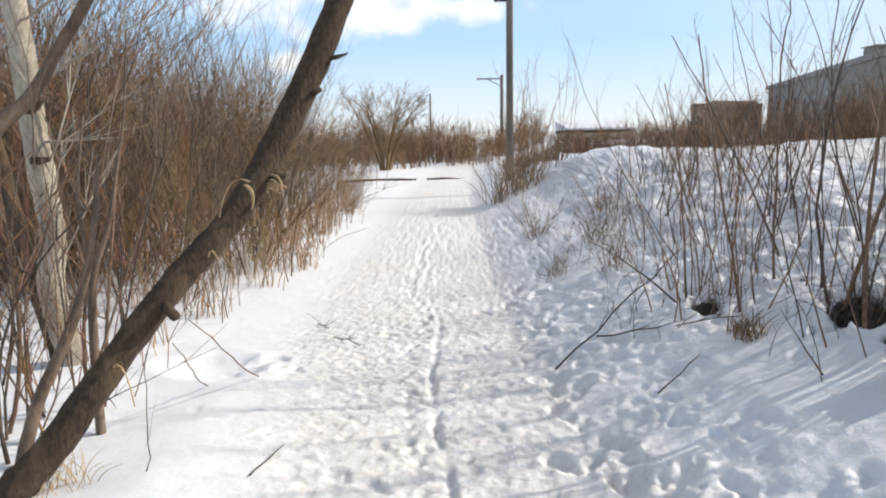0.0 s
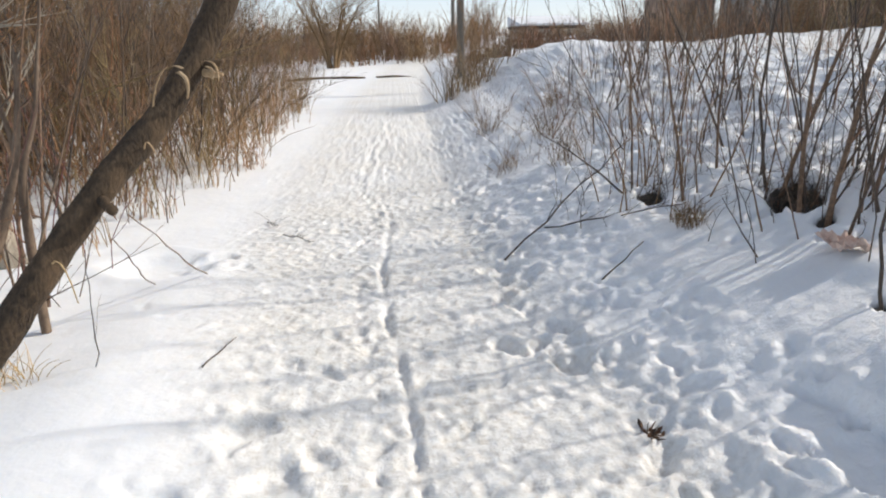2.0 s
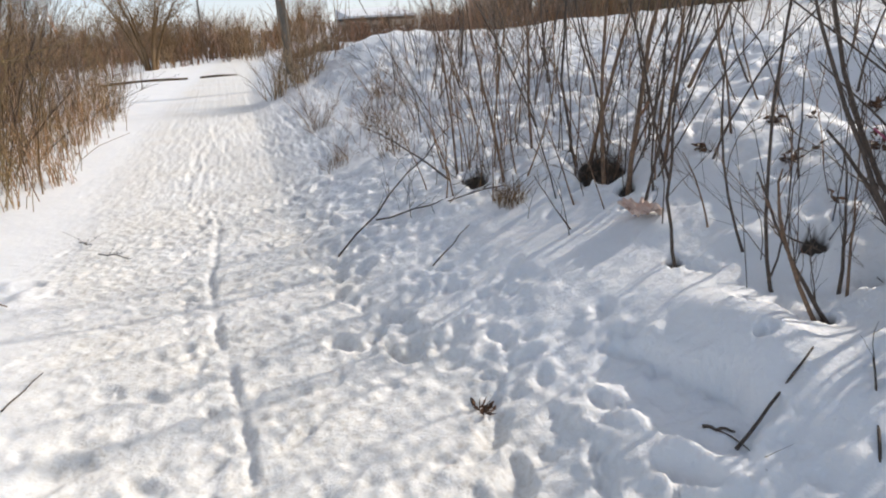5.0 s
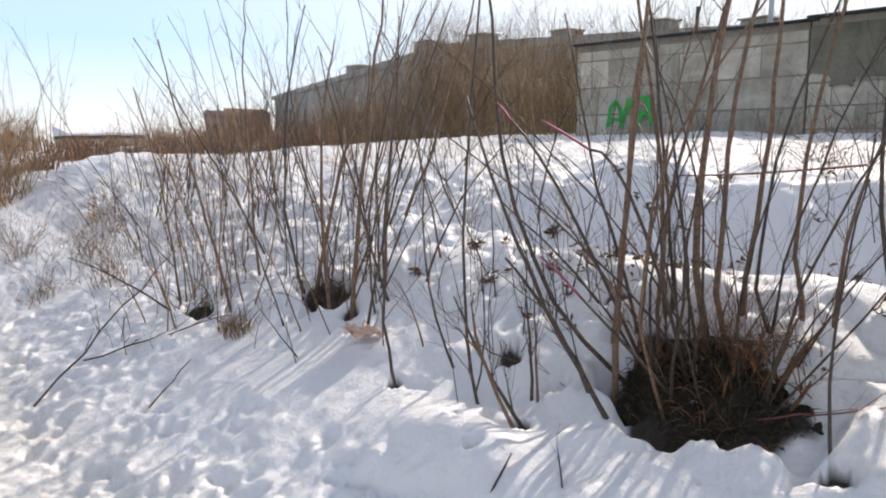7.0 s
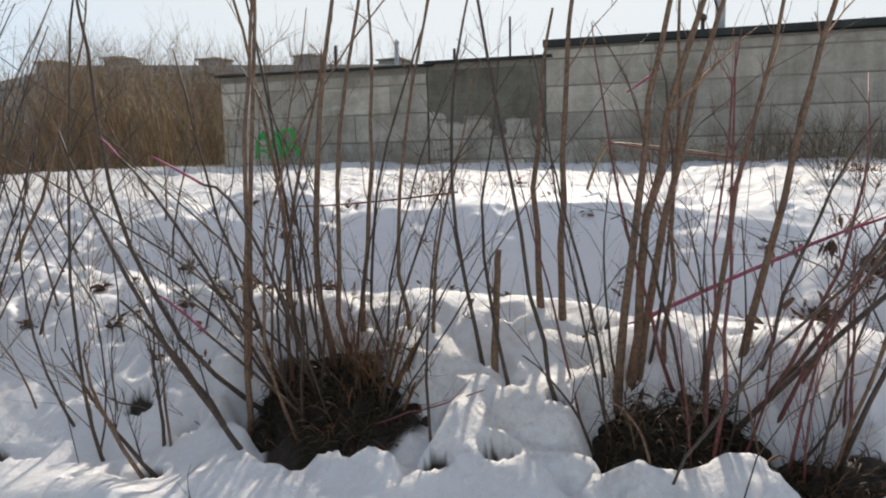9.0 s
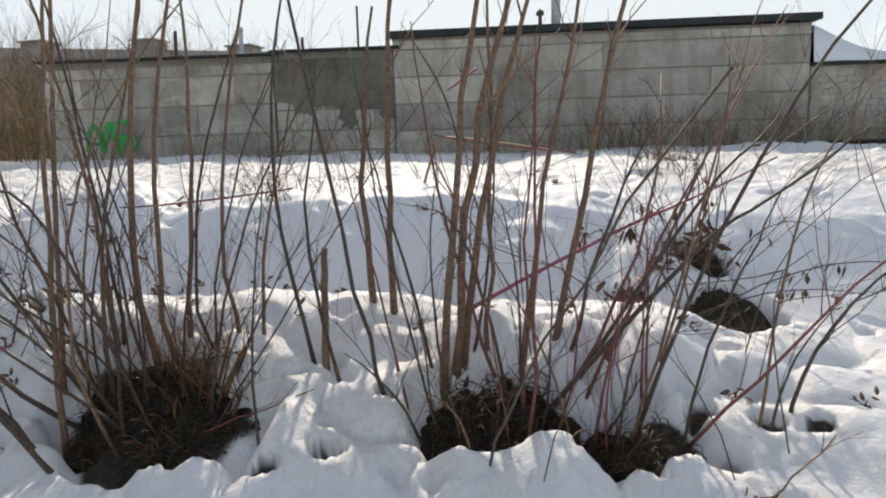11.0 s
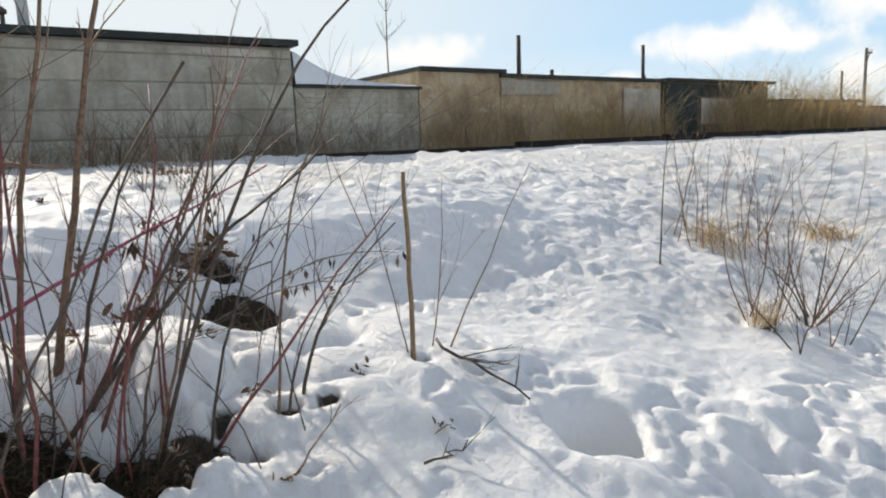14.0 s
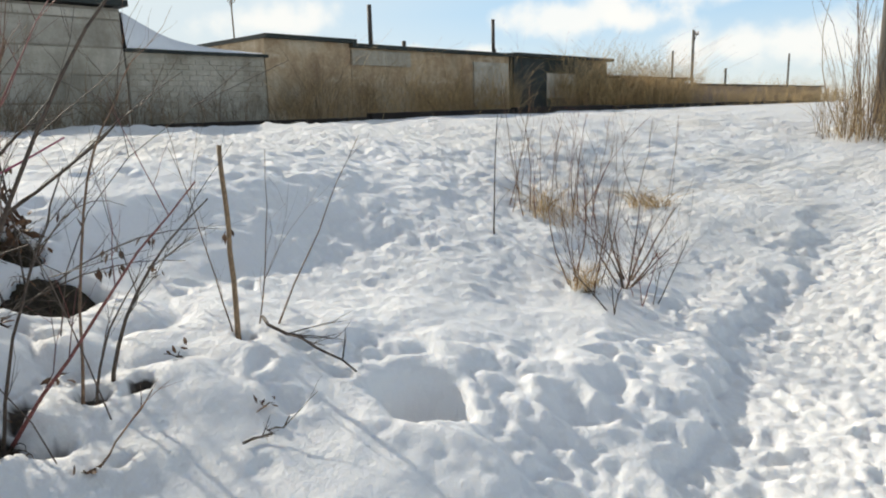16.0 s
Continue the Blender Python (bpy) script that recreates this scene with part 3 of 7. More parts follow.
def ground():
    xs, ys = spaced(-1.4, 5.4, 0.018, 2500, 1.022, 1.09), spaced(-4.8, 5.6, 0.018, 2500, 1.035, 1.025)
    x, y = np.meshgrid(xs, ys)
    z, trod_tint, bare, crust = surface(x, y)
    rng = np.random.default_rng(7)

    def dent(cx, cy, rx, ry, deep, rim=0.3):
        i0, i1 = np.searchsorted(xs, (cx - 3 * rx, cx + 3 * rx))
        j0, j1 = np.searchsorted(ys, (cy - 3 * ry, cy + 3 * ry))
        if i1 > i0 and j1 > j0:
            px, py = x[j0:j1, i0:i1], y[j0:j1, i0:i1]
            t = math.sin(37.7 * cx + 11.3 * cy) * 0.9
            dx, dy = (px - cx) * math.cos(t) + (py - cy) * math.sin(t), (py - cy) * math.cos(t) - (px - cx) * math.sin(t)
            q = np.hypot(dx / rx, dy / ry) * (1 + 0.40 * layers(px, py, max(0.07, 1.1 * rx), 91, 2))
            z[j0:j1, i0:i1] += -deep * np.exp(-(q**4)) + rim * deep * np.exp(-((q - 1.55) / 0.4) ** 2)

    # prints all over the path, deeper ones where the bank begins
    for _ in range(3400):
        cy = rng.uniform(-14, 14)
        cx = np.interp(cy, FOOT_Y, FOOT_X) - 0.8 + rng.normal(0, 0.5)
        dent(cx, cy, rng.uniform(0.018, 0.040), rng.uniform(0.03, 0.075), rng.uniform(0.002, 0.011))
    for _ in range(420):
        cy = rng.uniform(-6, 12)
        cx = np.interp(cy, FOOT_Y, FOOT_X) + rng.uniform(-0.15, 0.7)
        dent(cx, cy, rng.uniform(0.02, 0.05), rng.uniform(0.03, 0.08), rng.uniform(0.008, 0.024), 0.3)
    for _ in range(220):
        cx, cy = rng.uniform(2.2, 9.0), rng.uniform(-10, 2.5) if _ > 50 else rng.uniform(-6, -1.5)
        dent(cx, cy, rng.uniform(0.03, 0.05), rng.uniform(0.04, 0.08), rng.uniform(0.01, 0.03), 0.4)
    # boots that broke through at the foot of the bank
    for _ in range(85):
        cy = rng.uniform(-5, 7)
        cx = np.interp(cy, FOOT_Y, FOOT_X) + rng.uniform(-0.35, 0.75 if cy < 1 or cy > 4.5 else 0.3)
        dent(cx, cy, rng.uniform(0.035, 0.06), rng.uniform(0.06, 0.11), rng.uniform(0.024, 0.046), 0.22)
    # melted round stems and buried leaves on the slope
    for _ in range(150):
        cx, cy = (rng.uniform(1.9, 4.2), rng.uniform(1.7, 6.5)) if _ < 105 else (rng.uniform(2.55, 3.7), rng.uniform(-1.3, 1.8))
        dent(cx, cy, rng.uniform(0.025, 0.06), rng.uniform(0.03, 0.07), rng.uniform(0.03, 0.075), 0.1)
    # single deep prints and slumps: x, y, radii, depth
    for cx, cy, rx, ry, deep in ((-0.37, 3.01, 0.05, 0.09, 0.035), (-0.32, 2.31, 0.05, 0.09, 0.04), (-0.61, 2.50, 0.10, 0.10, 0.05), (-0.85, 2.03, 0.08, 0.09, 0.045),
                                 (-0.54, 3.10, 0.05, 0.08, 0.03), (-0.46, 2.15, 0.10, 0.13, 0.04), (-1.62, 4.66, 0.30, 0.20, 0.085), (-1.28, 4.85, 0.10, 0.09, 0.05),
                                 (0.97, 2.14, 0.06, 0.11, 0.06), (0.94, 1.84, 0.06, 0.12, 0.06), (0.90, 1.56, 0.05, 0.10, 0.05), (0.87, 2.97, 0.07, 0.12, 0.06),
                                 (1.07, 2.93, 0.06, 0.10, 0.05), (1.20, 3.38, 0.06, 0.10, 0.05), (1.41, 1.62, 0.05, 0.10, 0.05), (1.12, 1.62, 0.06, 0.08, 0.04),
                                 (2.57, -3.11, 0.13, 0.12, 0.05), (2.22, -2.88, 0.12, 0.10, 0.05), (2.20, -3.22, 0.12, 0.13, 0.05), (1.96, -3.45, 0.09, 0.12, 0.05), (2.0, -2.6, 0.08, 0.10, 0.05)):
        dent(cx, cy, rx, ry, 0.75 * deep, 0.2)
    # small prints in line beside the sledge track
    for cy in np.arange(0.8, 9.5, 0.24):
        cx = np.interp(cy, TRACK_Y, TRACK_X) - 0.13 + rng.normal(0, 0.035)
        dent(cx, cy + rng.normal(0, 0.04), rng.uniform(0.022, 0.034), rng.uniform(0.035, 0.06), rng.uniform(0.014, 0.030), 0.2)
    # boot prints along the trodden way past the bend
    for _ in range(240):
        cy = rng.uniform(-12, -1.0)
        cx = np.interp(cy, FOOT_Y, FOOT_X) - rng.uniform(0.0, 1.6)
        dent(cx, cy, rng.uniform(0.03, 0.05), rng.uniform(0.05, 0.10), rng.uniform(0.012, 0.028), 0.25)
    nx, ny = len(xs), len(ys)
    idx = np.arange(nx * ny).reshape(ny, nx)
    quads = np.stack([idx[:-1, :-1], idx[:-1, 1:], idx[1:, 1:], idx[1:, :-1]], -1).reshape(-1, 4)
    me = bpy.data.meshes.new("ground")
    me.vertices.add(nx * ny)
    me.vertices.foreach_set("co", np.stack([x, y, z], -1).astype(np.float32).ravel())
    me.loops.add(4 * len(quads))
    me.loops.foreach_set("vertex_index", quads.astype(np.int32).ravel())
    me.polygons.add(len(quads))
    me.polygons.foreach_set("loop_start", (4 * np.arange(len(quads))).astype(np.int32))
    me.polygons.foreach_set("use_smooth", np.ones(len(quads), bool))
    me.update()
    for name, val in (("trod_tint", trod_tint), ("bare", bare), ("crust", crust)):
        me.attributes.new(name, "FLOAT", "POINT").data.foreach_set("value", val.astype(np.float32).ravel())
    me.materials.append(SNOW)
    tagged(new("ground", me), "trampled spring snow with melted hollows and a worn path", "ground", kind="structure")
    return xs.tolist(), ys.tolist(), z.tolist()


GRID_X, GRID_Y, GRID_Z = ground()


def level(x, y):
    """Height of the ground at x, y."""
    i, j = bisect(GRID_X, x) - 1, bisect(GRID_Y, y) - 1
    a, b = (x - GRID_X[i]) / (GRID_X[i + 1] - GRID_X[i]), (y - GRID_Y[j]) / (GRID_Y[j + 1] - GRID_Y[j])
    low, up = GRID_Z[j], GRID_Z[j + 1]
    return (low[i] * (1 - a) + low[i + 1] * a) * (1 - b) + (up[i] * (1 - a) + up[i + 1] * a) * b



# ---- garages along the flat top ----
WALL_A, WALL_D = Vector((11.11, 2.73, 0)), Vector((0.1644, -0.9864, 0))
WALL_TURN = math.degrees(math.atan2(-0.9864, 0.1644))


def on_wall(s, out=0.0):
    """Place s metres along the row, out metres in front of it."""
    p = WALL_A + s * WALL_D + out * Vector((-0.9864, -0.1644, 0))
    return p.x, p.y


def garage(s0, s1, top, mat, label, eave=0.12, slope=0.0, felt=0.08, blocks=0.0, brick_mat=None, foot=0.0, deep=6.0, row_h=0.42, shift=0.0):
    """Flat-roofed garage whose rear wall faces the path: local x along the row, y towards it is minus."""
    g = thing("garage", (*on_wall(s0), 1.0), label, "garage", "row of garages", WALL_TURN)
    w, h = s1 - s0, top - 1.0
    body = part("wall", Soup().box(0.0, w, 0.03, deep, 0.0, h + 0.03 - felt), brick_mat or (mat if not blocks else M_MORTAR), g, smooth=False)
    z0, z1 = h + 0.03 - felt, h + 0.03
    s = Soup()
    s.add([(-eave * 0.3, -eave, z0), (w + eave, -eave, z0 + slope), (w + eave, deep, z0 + slope), (-eave * 0.3, deep, z0),
           (-eave * 0.3, -eave, z1), (w + eave, -eave, z1 + slope), (w + eave, deep, z1 + slope), (-eave * 0.3, deep, z1)],
          [(3, 2, 1, 0), (4, 5, 6, 7), (0, 1, 5, 4), (1, 2, 6, 5), (2, 3, 7, 6), (3, 0, 4, 7)])
    part("roof", s, M_TAR, g, "black roofing felt edge", smooth=False)
    if blocks:
        j = int(0.3 / row_h)
        unit, joint = {}, (0.026 if row_h > 0.2 else 0.007)
        while j * row_h + shift < h - 0.12:
            zz0, zz1 = j * row_h + shift, min((j + 1) * row_h + shift, h - 0.10)
            x = -blocks * (0.5 if j % 2 else 0.0)
            while x < w - 0.05:
                a, b = max(x, 0.0), min(x + blocks, w)
                if b - a > 0.08:
                    key = (round(b - a, 2), round(zz1 - zz0, 2))
                    if key not in unit:
                        unit[key] = bevelled_box(0.008, key[0] - 0.008, 0.018, 0.06, 0.5 * joint, key[1] - 0.5 * joint, 0.006).mesh("block", brick_mat or mat, False)
                    o = new("block", unit[key])
                    o.parent = body
                    o.location = (a, random.uniform(-0.004, 0.003), zz0)
                x += blocks
            j += 1
    if foot:
        # black strip put in for the dark gap between snow and wall
        part("foot_strip", bevelled_box(-0.02, w + 0.02, -0.10, 0.0, 0.2, 0.50 + foot, 0.02), M_TAR, g, "black strip along the foot of the wall", smooth=False)
    return g


random.seed(4)
garage(0.0, 6.45, 3.42, M_CONC, "tall garage of grey concrete blocks under black felt", felt=0.10, blocks=3.3, slope=0.03, eave=0.10, shift=0.07)
sooty = garage(-1.93, -0.01, 3.20, M_CONC, "garage with a sooty dark plastered upper wall", felt=0.035, blocks=0.64, deep=5.6, row_h=0.33, shift=-0.03)
coat = Soup()
rngr = random.Random(8)
edge = [(0.0, 2.09), (1.92, 2.09), (1.92, 1.10), (1.72, 1.10), (1.70, 1.28), (1.30, 1.26), (1.28, 1.02), (1.06, 0.98), (1.04, 1.30), (0.62, 1.34), (0.58, 1.22), (0.30, 1.24), (0.27, 1.40), (0.0, 1.42)]
ragged_edge = []
for (xa, za), (xb, zb) in zip(edge, edge[1:] + edge[:1]):
    for k in range(4):
        w = 0.0 if za > 2 and zb > 2 else 0.02
        ragged_edge.append((xa + (xb - xa) * k / 4 + rngr.gauss(0, w), za + (zb - za) * k / 4 + rngr.gauss(0, w)))
n = len(ragged_edge)
coat.v = [(x, y, z) for y in (-0.012, 0.012) for x, z in ragged_edge]
coat.f = [tuple(range(n)), tuple(reversed(range(n, 2 * n)))] + [(i, (i + 1) % n, n + (i + 1) % n, n + i) for i in range(n)]
part("plaster_coat", coat, M_DARKCONC, sooty, "dark sooty cement plaster with a ragged edge", smooth=False)
garage(-5.80, -1.95, 3.16, M_CONC, "pale concrete block garage with green paint", felt=0.03, blocks=1.28, deep=5.4, row_h=0.47)
garage(6.47, 9.03, 2.72, M_WHITEWALL, "low whitewashed garage wall under drifted snow", foot=0.06, felt=0.05, eave=0.05, blocks=0.26, brick_mat=M_WHITEWALL, row_h=0.09)
garage(9.05, 11.1, 3.10, M_BROWNWALL, "garage with rust-brown plastered wall", foot=0.0, eave=0.10)
patched = garage(11.12, 16.5, 3.02, M_BROWNWALL, "long garage with brown and white patched wall", foot=0.0, eave=0.10)
part("panel", bevelled_box(0.0, 1.70, -0.02, 0.028, 1.62, 1.93, 0.006), M_WHITEWALL, patched, "whitewashed panel under the roof edge", smooth=False)
part("panel", bevelled_box(3.9, 5.3, -0.02, 0.028, 0.75, 1.80, 0.006), M_CONC, patched, "grey cement patch", smooth=False)
sheeted = garage(16.62, 21.6, 3.05, M_DARKCONC, "garage of dark concrete with black sheets over its wall", foot=0.0, eave=0.15)
# this black sheet is added to draw the dark gap between garages
part("black_sheet", bevelled_box(0.02, 1.55, -0.03, 0.028, 0.3, 1.96, 0.006), M_TAR, sheeted, "black sheet standing in for a dark gap", smooth=False)
part("black_sheet", bevelled_box(1.57, 3.0, -0.02, 0.028, 1.62, 1.96, 0.006), M_TAR, sheeted, "black strip under the roof", smooth=False)
part("panel", bevelled_box(1.6, 3.1, -0.016, 0.028, 0.9, 1.58, 0.006), M_CONC, sheeted, "grey cement patch", smooth=False)
garage(21.7, 27.5, 2.55, M_BROWNWALL, "low garage with a brown rear wall", foot=0.1)
garage(27.6, 46.0, 2.35, M_BRICK, "long low garage of brown brick", foot=0.1)


# ---- shrubs on the bank ----
def bend(a, b, c, n):
    """n + 1 points on a smooth line through a, b and c."""
    a, b, c = Vector(a), Vector(b), Vector(c)
    k = 0.5
    h = 2 * b - 0.5 * (a + c)
    return [(1 - t) ** 2 * a + 2 * t * (1 - t) * h + t * t * c for t in (i / n for i in range(n + 1))]


def twiggy(soup, rng, p, d, length, r, depth, sides=4, fork=3, wild=0.25, n=4):
    """A thin branch of n lengths from p along d, with smaller ones on it."""
    pts, q = [Vector(p)], Vector(d).normalized()
    for i in range(n):
        q = (q + Vector((rng.gauss(0, wild), rng.gauss(0, wild), rng.gauss(0.06, wild * 0.6))) * 0.5).normalized()
        pts.append(pts[-1] + q * length / n)
    soup.tube(pts, [r * (1 - 0.7 * i / n) for i in range(n + 1)], sides, False)
    if depth:
        for _ in range(fork):
            i = rng.randint(1, max(1, n - 1))
            side = Vector((rng.gauss(0, 1), rng.gauss(0, 1), rng.gauss(0.5, 0.6))).normalized()
            twiggy(soup, rng, pts[i], (pts[i + 1] - pts[i]).normalized() + side * 0.75, length * rng.uniform(0.3, 0.6), r * 0.5, depth - 1, 3, fork, wild, n)


def shoot(bush, x, y, mid, top, r, mat=None, on=0.0, twigs=4, seed=0, cut=False):
    """One stem of a shrub, rooted at x, y: a bent tapering rod with side twigs. on: metres that it goes on past top."""
    rng = random.Random(seed or int(1000 * (x * 7.3 + y * 3.1)) & 0xFFFF)
    foot = Vector((x, y, level(x, y)))
    b0 = foot - Vector(mid).normalized() * 0.08
    m, t = foot + Vector(mid), foot + Vector(top)
    pts = bend(b0, m, t, 8)
    if on:
        d = (pts[-1] - pts[-3]).normalized()
        for i in range(3):
            d = (d + Vector((rng.gauss(0, 0.05), rng.gauss(0, 0.05), 0.05))).normalized()
            pts.append(pts[-1] + d * on / 3)
    n = len(pts) - 1
    w = (t - foot).length * 0.0042
    pts = [p + Vector((rng.gauss(0, w), rng.gauss(0, w), 0)) if 0 < i < n else p for i, p in enumerate(pts)]
    rad = [r * 0.84 * (1.18 - (0.25 if cut else 0.80) * i / n) * (1.25 if i == 0 else 1.0) for i in range(n + 1)]
    s = Soup()
    s.tube(pts, rad, 7)
    for _ in range(twigs):
        i = rng.randint(2, n - 1)
        side = Vector((rng.gauss(0, 1), rng.gauss(0, 1), rng.uniform(0.1, 1.0))).normalized()
        twiggy(s, rng, pts[i], (pts[i + 1] - pts[i]).normalized() * 0.9 + side * 0.7, rng.uniform(0.12, 0.55), max(0.0012, r * 0.26), 1, 4, 3, 0.3)
    if bush is None:
        o = single("sapling", s, mat or M_STEM, (0, 0, 0), "single bare brown sapling stem rising from the snow", "sapling", "saplings on the bank")
        return o
    o = part("stem", s, mat or M_STEM, bush)
    o.matrix_parent_inverse = bush.matrix_basis.inverted()
    return o


def litter(bush, x, y, rx, ry, n, seed, h=0.10, crown=0.0):
    """Dark matted twigs and dead grass round the foot of a shrub; crown: height of the root mound behind the hollow."""
    rng = random.Random(seed)
    s = Soup()
    k, rings = 34, 12
    ring = []

    def top(px, py):
        q = math.hypot((px - x) / rx, (py - y) / ry)
        back = math.exp(-(((px - x - 0.45 * rx) / (0.75 * rx)) ** 2) - ((py - y) / (0.8 * ry)) ** 2)
        return float(base_height(px, py)) - 0.115 + (h + 0.045) * (1 - min(q, 1.1) ** 2) + crown * back

    for j in range(rings):
        q = 1 - j / (rings - 1)
        for i in range(k):
            a = 2 * math.pi * i / k
            w = q * (1 + 0.22 * math.sin(3 * a + seed) + 0.12 * math.sin(7 * a + 2 * seed))
            px, py = x + rx * w * math.cos(a), y + ry * w * math.sin(a)
            lump = noise.noise(Vector((px * 17, py * 17, seed))) + 0.6 * noise.noise(Vector((px * 41, py * 41, seed)))
            ring.append((px, py, top(px, py) + (0.035 + 0.2 * crown) * lump))
    faces = [(j * k + i, j * k + (i + 1) % k, (j + 1) * k + (i + 1) % k, (j + 1) * k + i) for j in range(rings - 1) for i in range(k)]
    s.add(ring, faces + [tuple((rings - 1) * k + i for i in range(k))])
    o = part("leaf_mould", s, M_SOIL, bush, "dark damp soil and leaf mould, with the hollow's shade in its colour")
    o.matrix_parent_inverse = bush.matrix_basis.inverted()
    dark, pale = Soup(), Soup()
    for m in range(n):
        a, q = rng.uniform(0, 6.283), rng.random() ** 0.6 * 0.80
        px, py = x + rx * q * math.cos(a), y + ry * q * math.sin(a)
        b = Vector((px, py, max(level(px, py) - 0.02, top(px, py) - 0.01)))
        d = Vector((rng.gauss(0, 0.9), rng.gauss(0, 0.9), rng.uniform(-0.2, 0.7))).normalized()
        ln = rng.uniform(0.03, 0.14) * min(1.0, 0.35 + 2.6 * rx)
        if math.hypot((px + d.x * ln - x) / rx, (py + d.y * ln - y) / ry) > 0.85:
            d.x, d.y = -d.x, -d.y
        e = b + d * ln + Vector((0, 0, -0.25 * ln * rng.random()))
        w = rng.uniform(0.6, 1.5)
        (pale if m % 5 == 0 else dark).tube(bend(b, b + d * ln * 0.5 + Vector((rng.gauss(0, 0.012), rng.gauss(0, 0.012), 0.02)), e, 4), [0.0028 * w, 0.0026 * w, 0.0022 * w, 0.0016 * w, 0.0007], 3, False)
    for t, mat, say in ((dark, M_TANGLE, "matted dead twigs and grass"), (pale, M_STUMP, "bleached dead twigs")):
        if t.v:
            o = part("tangle", t, mat, bush, say)
            o["kind"] = "stuff"
            o.matrix_parent_inverse = bush.matrix_basis.inverted()


def extras(bush, x, y, spread, n, seed, lo=0.5, hi=1.7, r0=0.004, r1=0.009, mat=None, lean=0.35, stray=0.15):
    """Further stems, thinner and at random, round the foot of a shrub."""
    rng = random.Random(seed)
    for i in range(n):
        a, q = rng.uniform(0, 6.283), rng.random() ** 0.5
        px, py = x + spread[0] * q * math.cos(a), y + spread[1] * q * math.sin(a)
        h = rng.uniform(lo, hi)
        dx, dy = math.cos(a) * q * lean * h + rng.gauss(0, stray * h), math.sin(a) * q * lean * h + rng.gauss(0, stray * h)
        shoot(bush, px, py, (dx * 0.4 + rng.gauss(0, 0.06 * h), dy * 0.4 + rng.gauss(0, 0.06 * h), h * 0.5), (dx, dy, h), rng.uniform(r0, r1), rng.choice(mat or [M_STEM, M_DARKSTEM, M_DARKSTEM]), 0, rng.randint(3, 7), seed * 100 + i + 1)


def brushwood(bush, x, y, spread, n, seed, lo=0.2, hi=0.9, r=0.0022, arch=0.5, mat=None, zmin=0.0):
    """Fine side shoots and weeds between the stems, curved and forked."""
    rng = random.Random(seed)
    s = Soup()
    for _ in range(n):
        a, q = rng.uniform(0, 6.283), rng.random() ** 0.6
        px, py = x + spread[0] * q * math.cos(a), y + spread[1] * q * math.sin(a)
        b = Vector((px, py, level(px, py) - 0.02 + rng.random() * zmin))
        h, la = rng.uniform(lo, hi), rng.uniform(0, 6.283)
        out = Vector((math.cos(la), math.sin(la), 0)) * h * rng.uniform(0.1, 1.0) * arch
        up = h * rng.uniform(0.5, 1.0)
        pts = bend(b, b + out * 0.35 + Vector((rng.gauss(0, 0.04), rng.gauss(0, 0.04), up * 0.62)), b + out * 1.2 + Vector((0, 0, up)), 5)
        k = r * rng.uniform(0.7, 1.3)
        s.tube(pts, [k * (1 - 0.15 * i) for i in range(6)], 4, False)
        for _ in range(rng.randint(1, 4)):
            i = rng.randint(1, 4)
            side = Vector((rng.gauss(0, 1), rng.gauss(0, 1), rng.uniform(-0.2, 0.9))).normalized()
            twiggy(s, rng, pts[i], (pts[i + 1] - pts[i]).normalized() * 0.7 + side * 0.9, h * rng.uniform(0.15, 0.5), k * 0.65, 1, 3, 2, 0.3)
    o = part("brushwood", s, mat or M_DARKSTEM, bush, "fine tangled side shoots")
    o["kind"] = "stuff"
    o.matrix_parent_inverse = bush.matrix_basis.inverted()


M_REDTWIG = bark("red twig", (0.12, 0.04, 0.04), (0.28, 0.10, 0.09))
M_STUMP = bark("orange-brown base", (0.10, 0.05, 0.025), (0.27, 0.14, 0.07))
# soil colour, darkened further to carry the shade inside the burrow
M_SOIL = rough_stuff("leaf mould", (0.008, 0.006, 0.004), (0.026, 0.021, 0.011), (0.075, 0.058, 0.030), 9, 60, 0.95, 0.02, 1.0)
M_TANGLE = bark("matted grass", (0.016, 0.012, 0.007), (0.095, 0.070, 0.034))

big = thing("willow_shrub", (2.70, 1.45, level(2.70, 1.45)), "leafless willow shrub with many stems from a dark melted hollow", "shrub", "willow shrubs on the bank")
litter(big, 2.80, 1.33, 0.35, 0.52, 900, 5, 0.0, 0.08)
for n, (x, y, q) in enumerate(((2.50, 1.07, 0.05), (2.625, 0.515, 0.06), (2.53, 0.73, 0.045), (2.58, 1.60, 0.05), (3.05, 1.98, 0.07))):
    litter(big, x, y, q, q * 1.4, 6, 40 + n, 0.03)
brushwood(big, 2.9, 1.6, (0.9, 1.0), 9, 7, 0.4, 1.3, 0.0026, 1.0, M_DARKSTEM, 0.3)
shoot(big, 2.82, 1.84, (0.01, -0.02, 0.40), (0.07, -0.08, 1.67), 0.017, on=0.5)
shoot(big, 3.02, 1.48, (-0.04, 0.05, 0.82), (0.02, -0.03, 1.65), 0.019, on=0.6)
shoot(big, 3.06, 1.42, (-0.03, 0.04, 0.61), (0.04, -0.07, 1.64), 0.015, on=0.6)
shoot(big, 3.12, 1.38, (0.03, -0.05, 0.81), (0.04, -0.06, 1.44), 0.013, on=0.2)
shoot(big, 2.78, 1.67, (-0.32, 0.34, 0.59), (-0.47, 0.47, 1.62), 0.013, M_DARKSTEM, on=0.4)
shoot(big, 3.04, 1.72, (-0.05, 0.06, 0.85), (-0.14, 0.18, 1.63), 0.012, on=0.4)
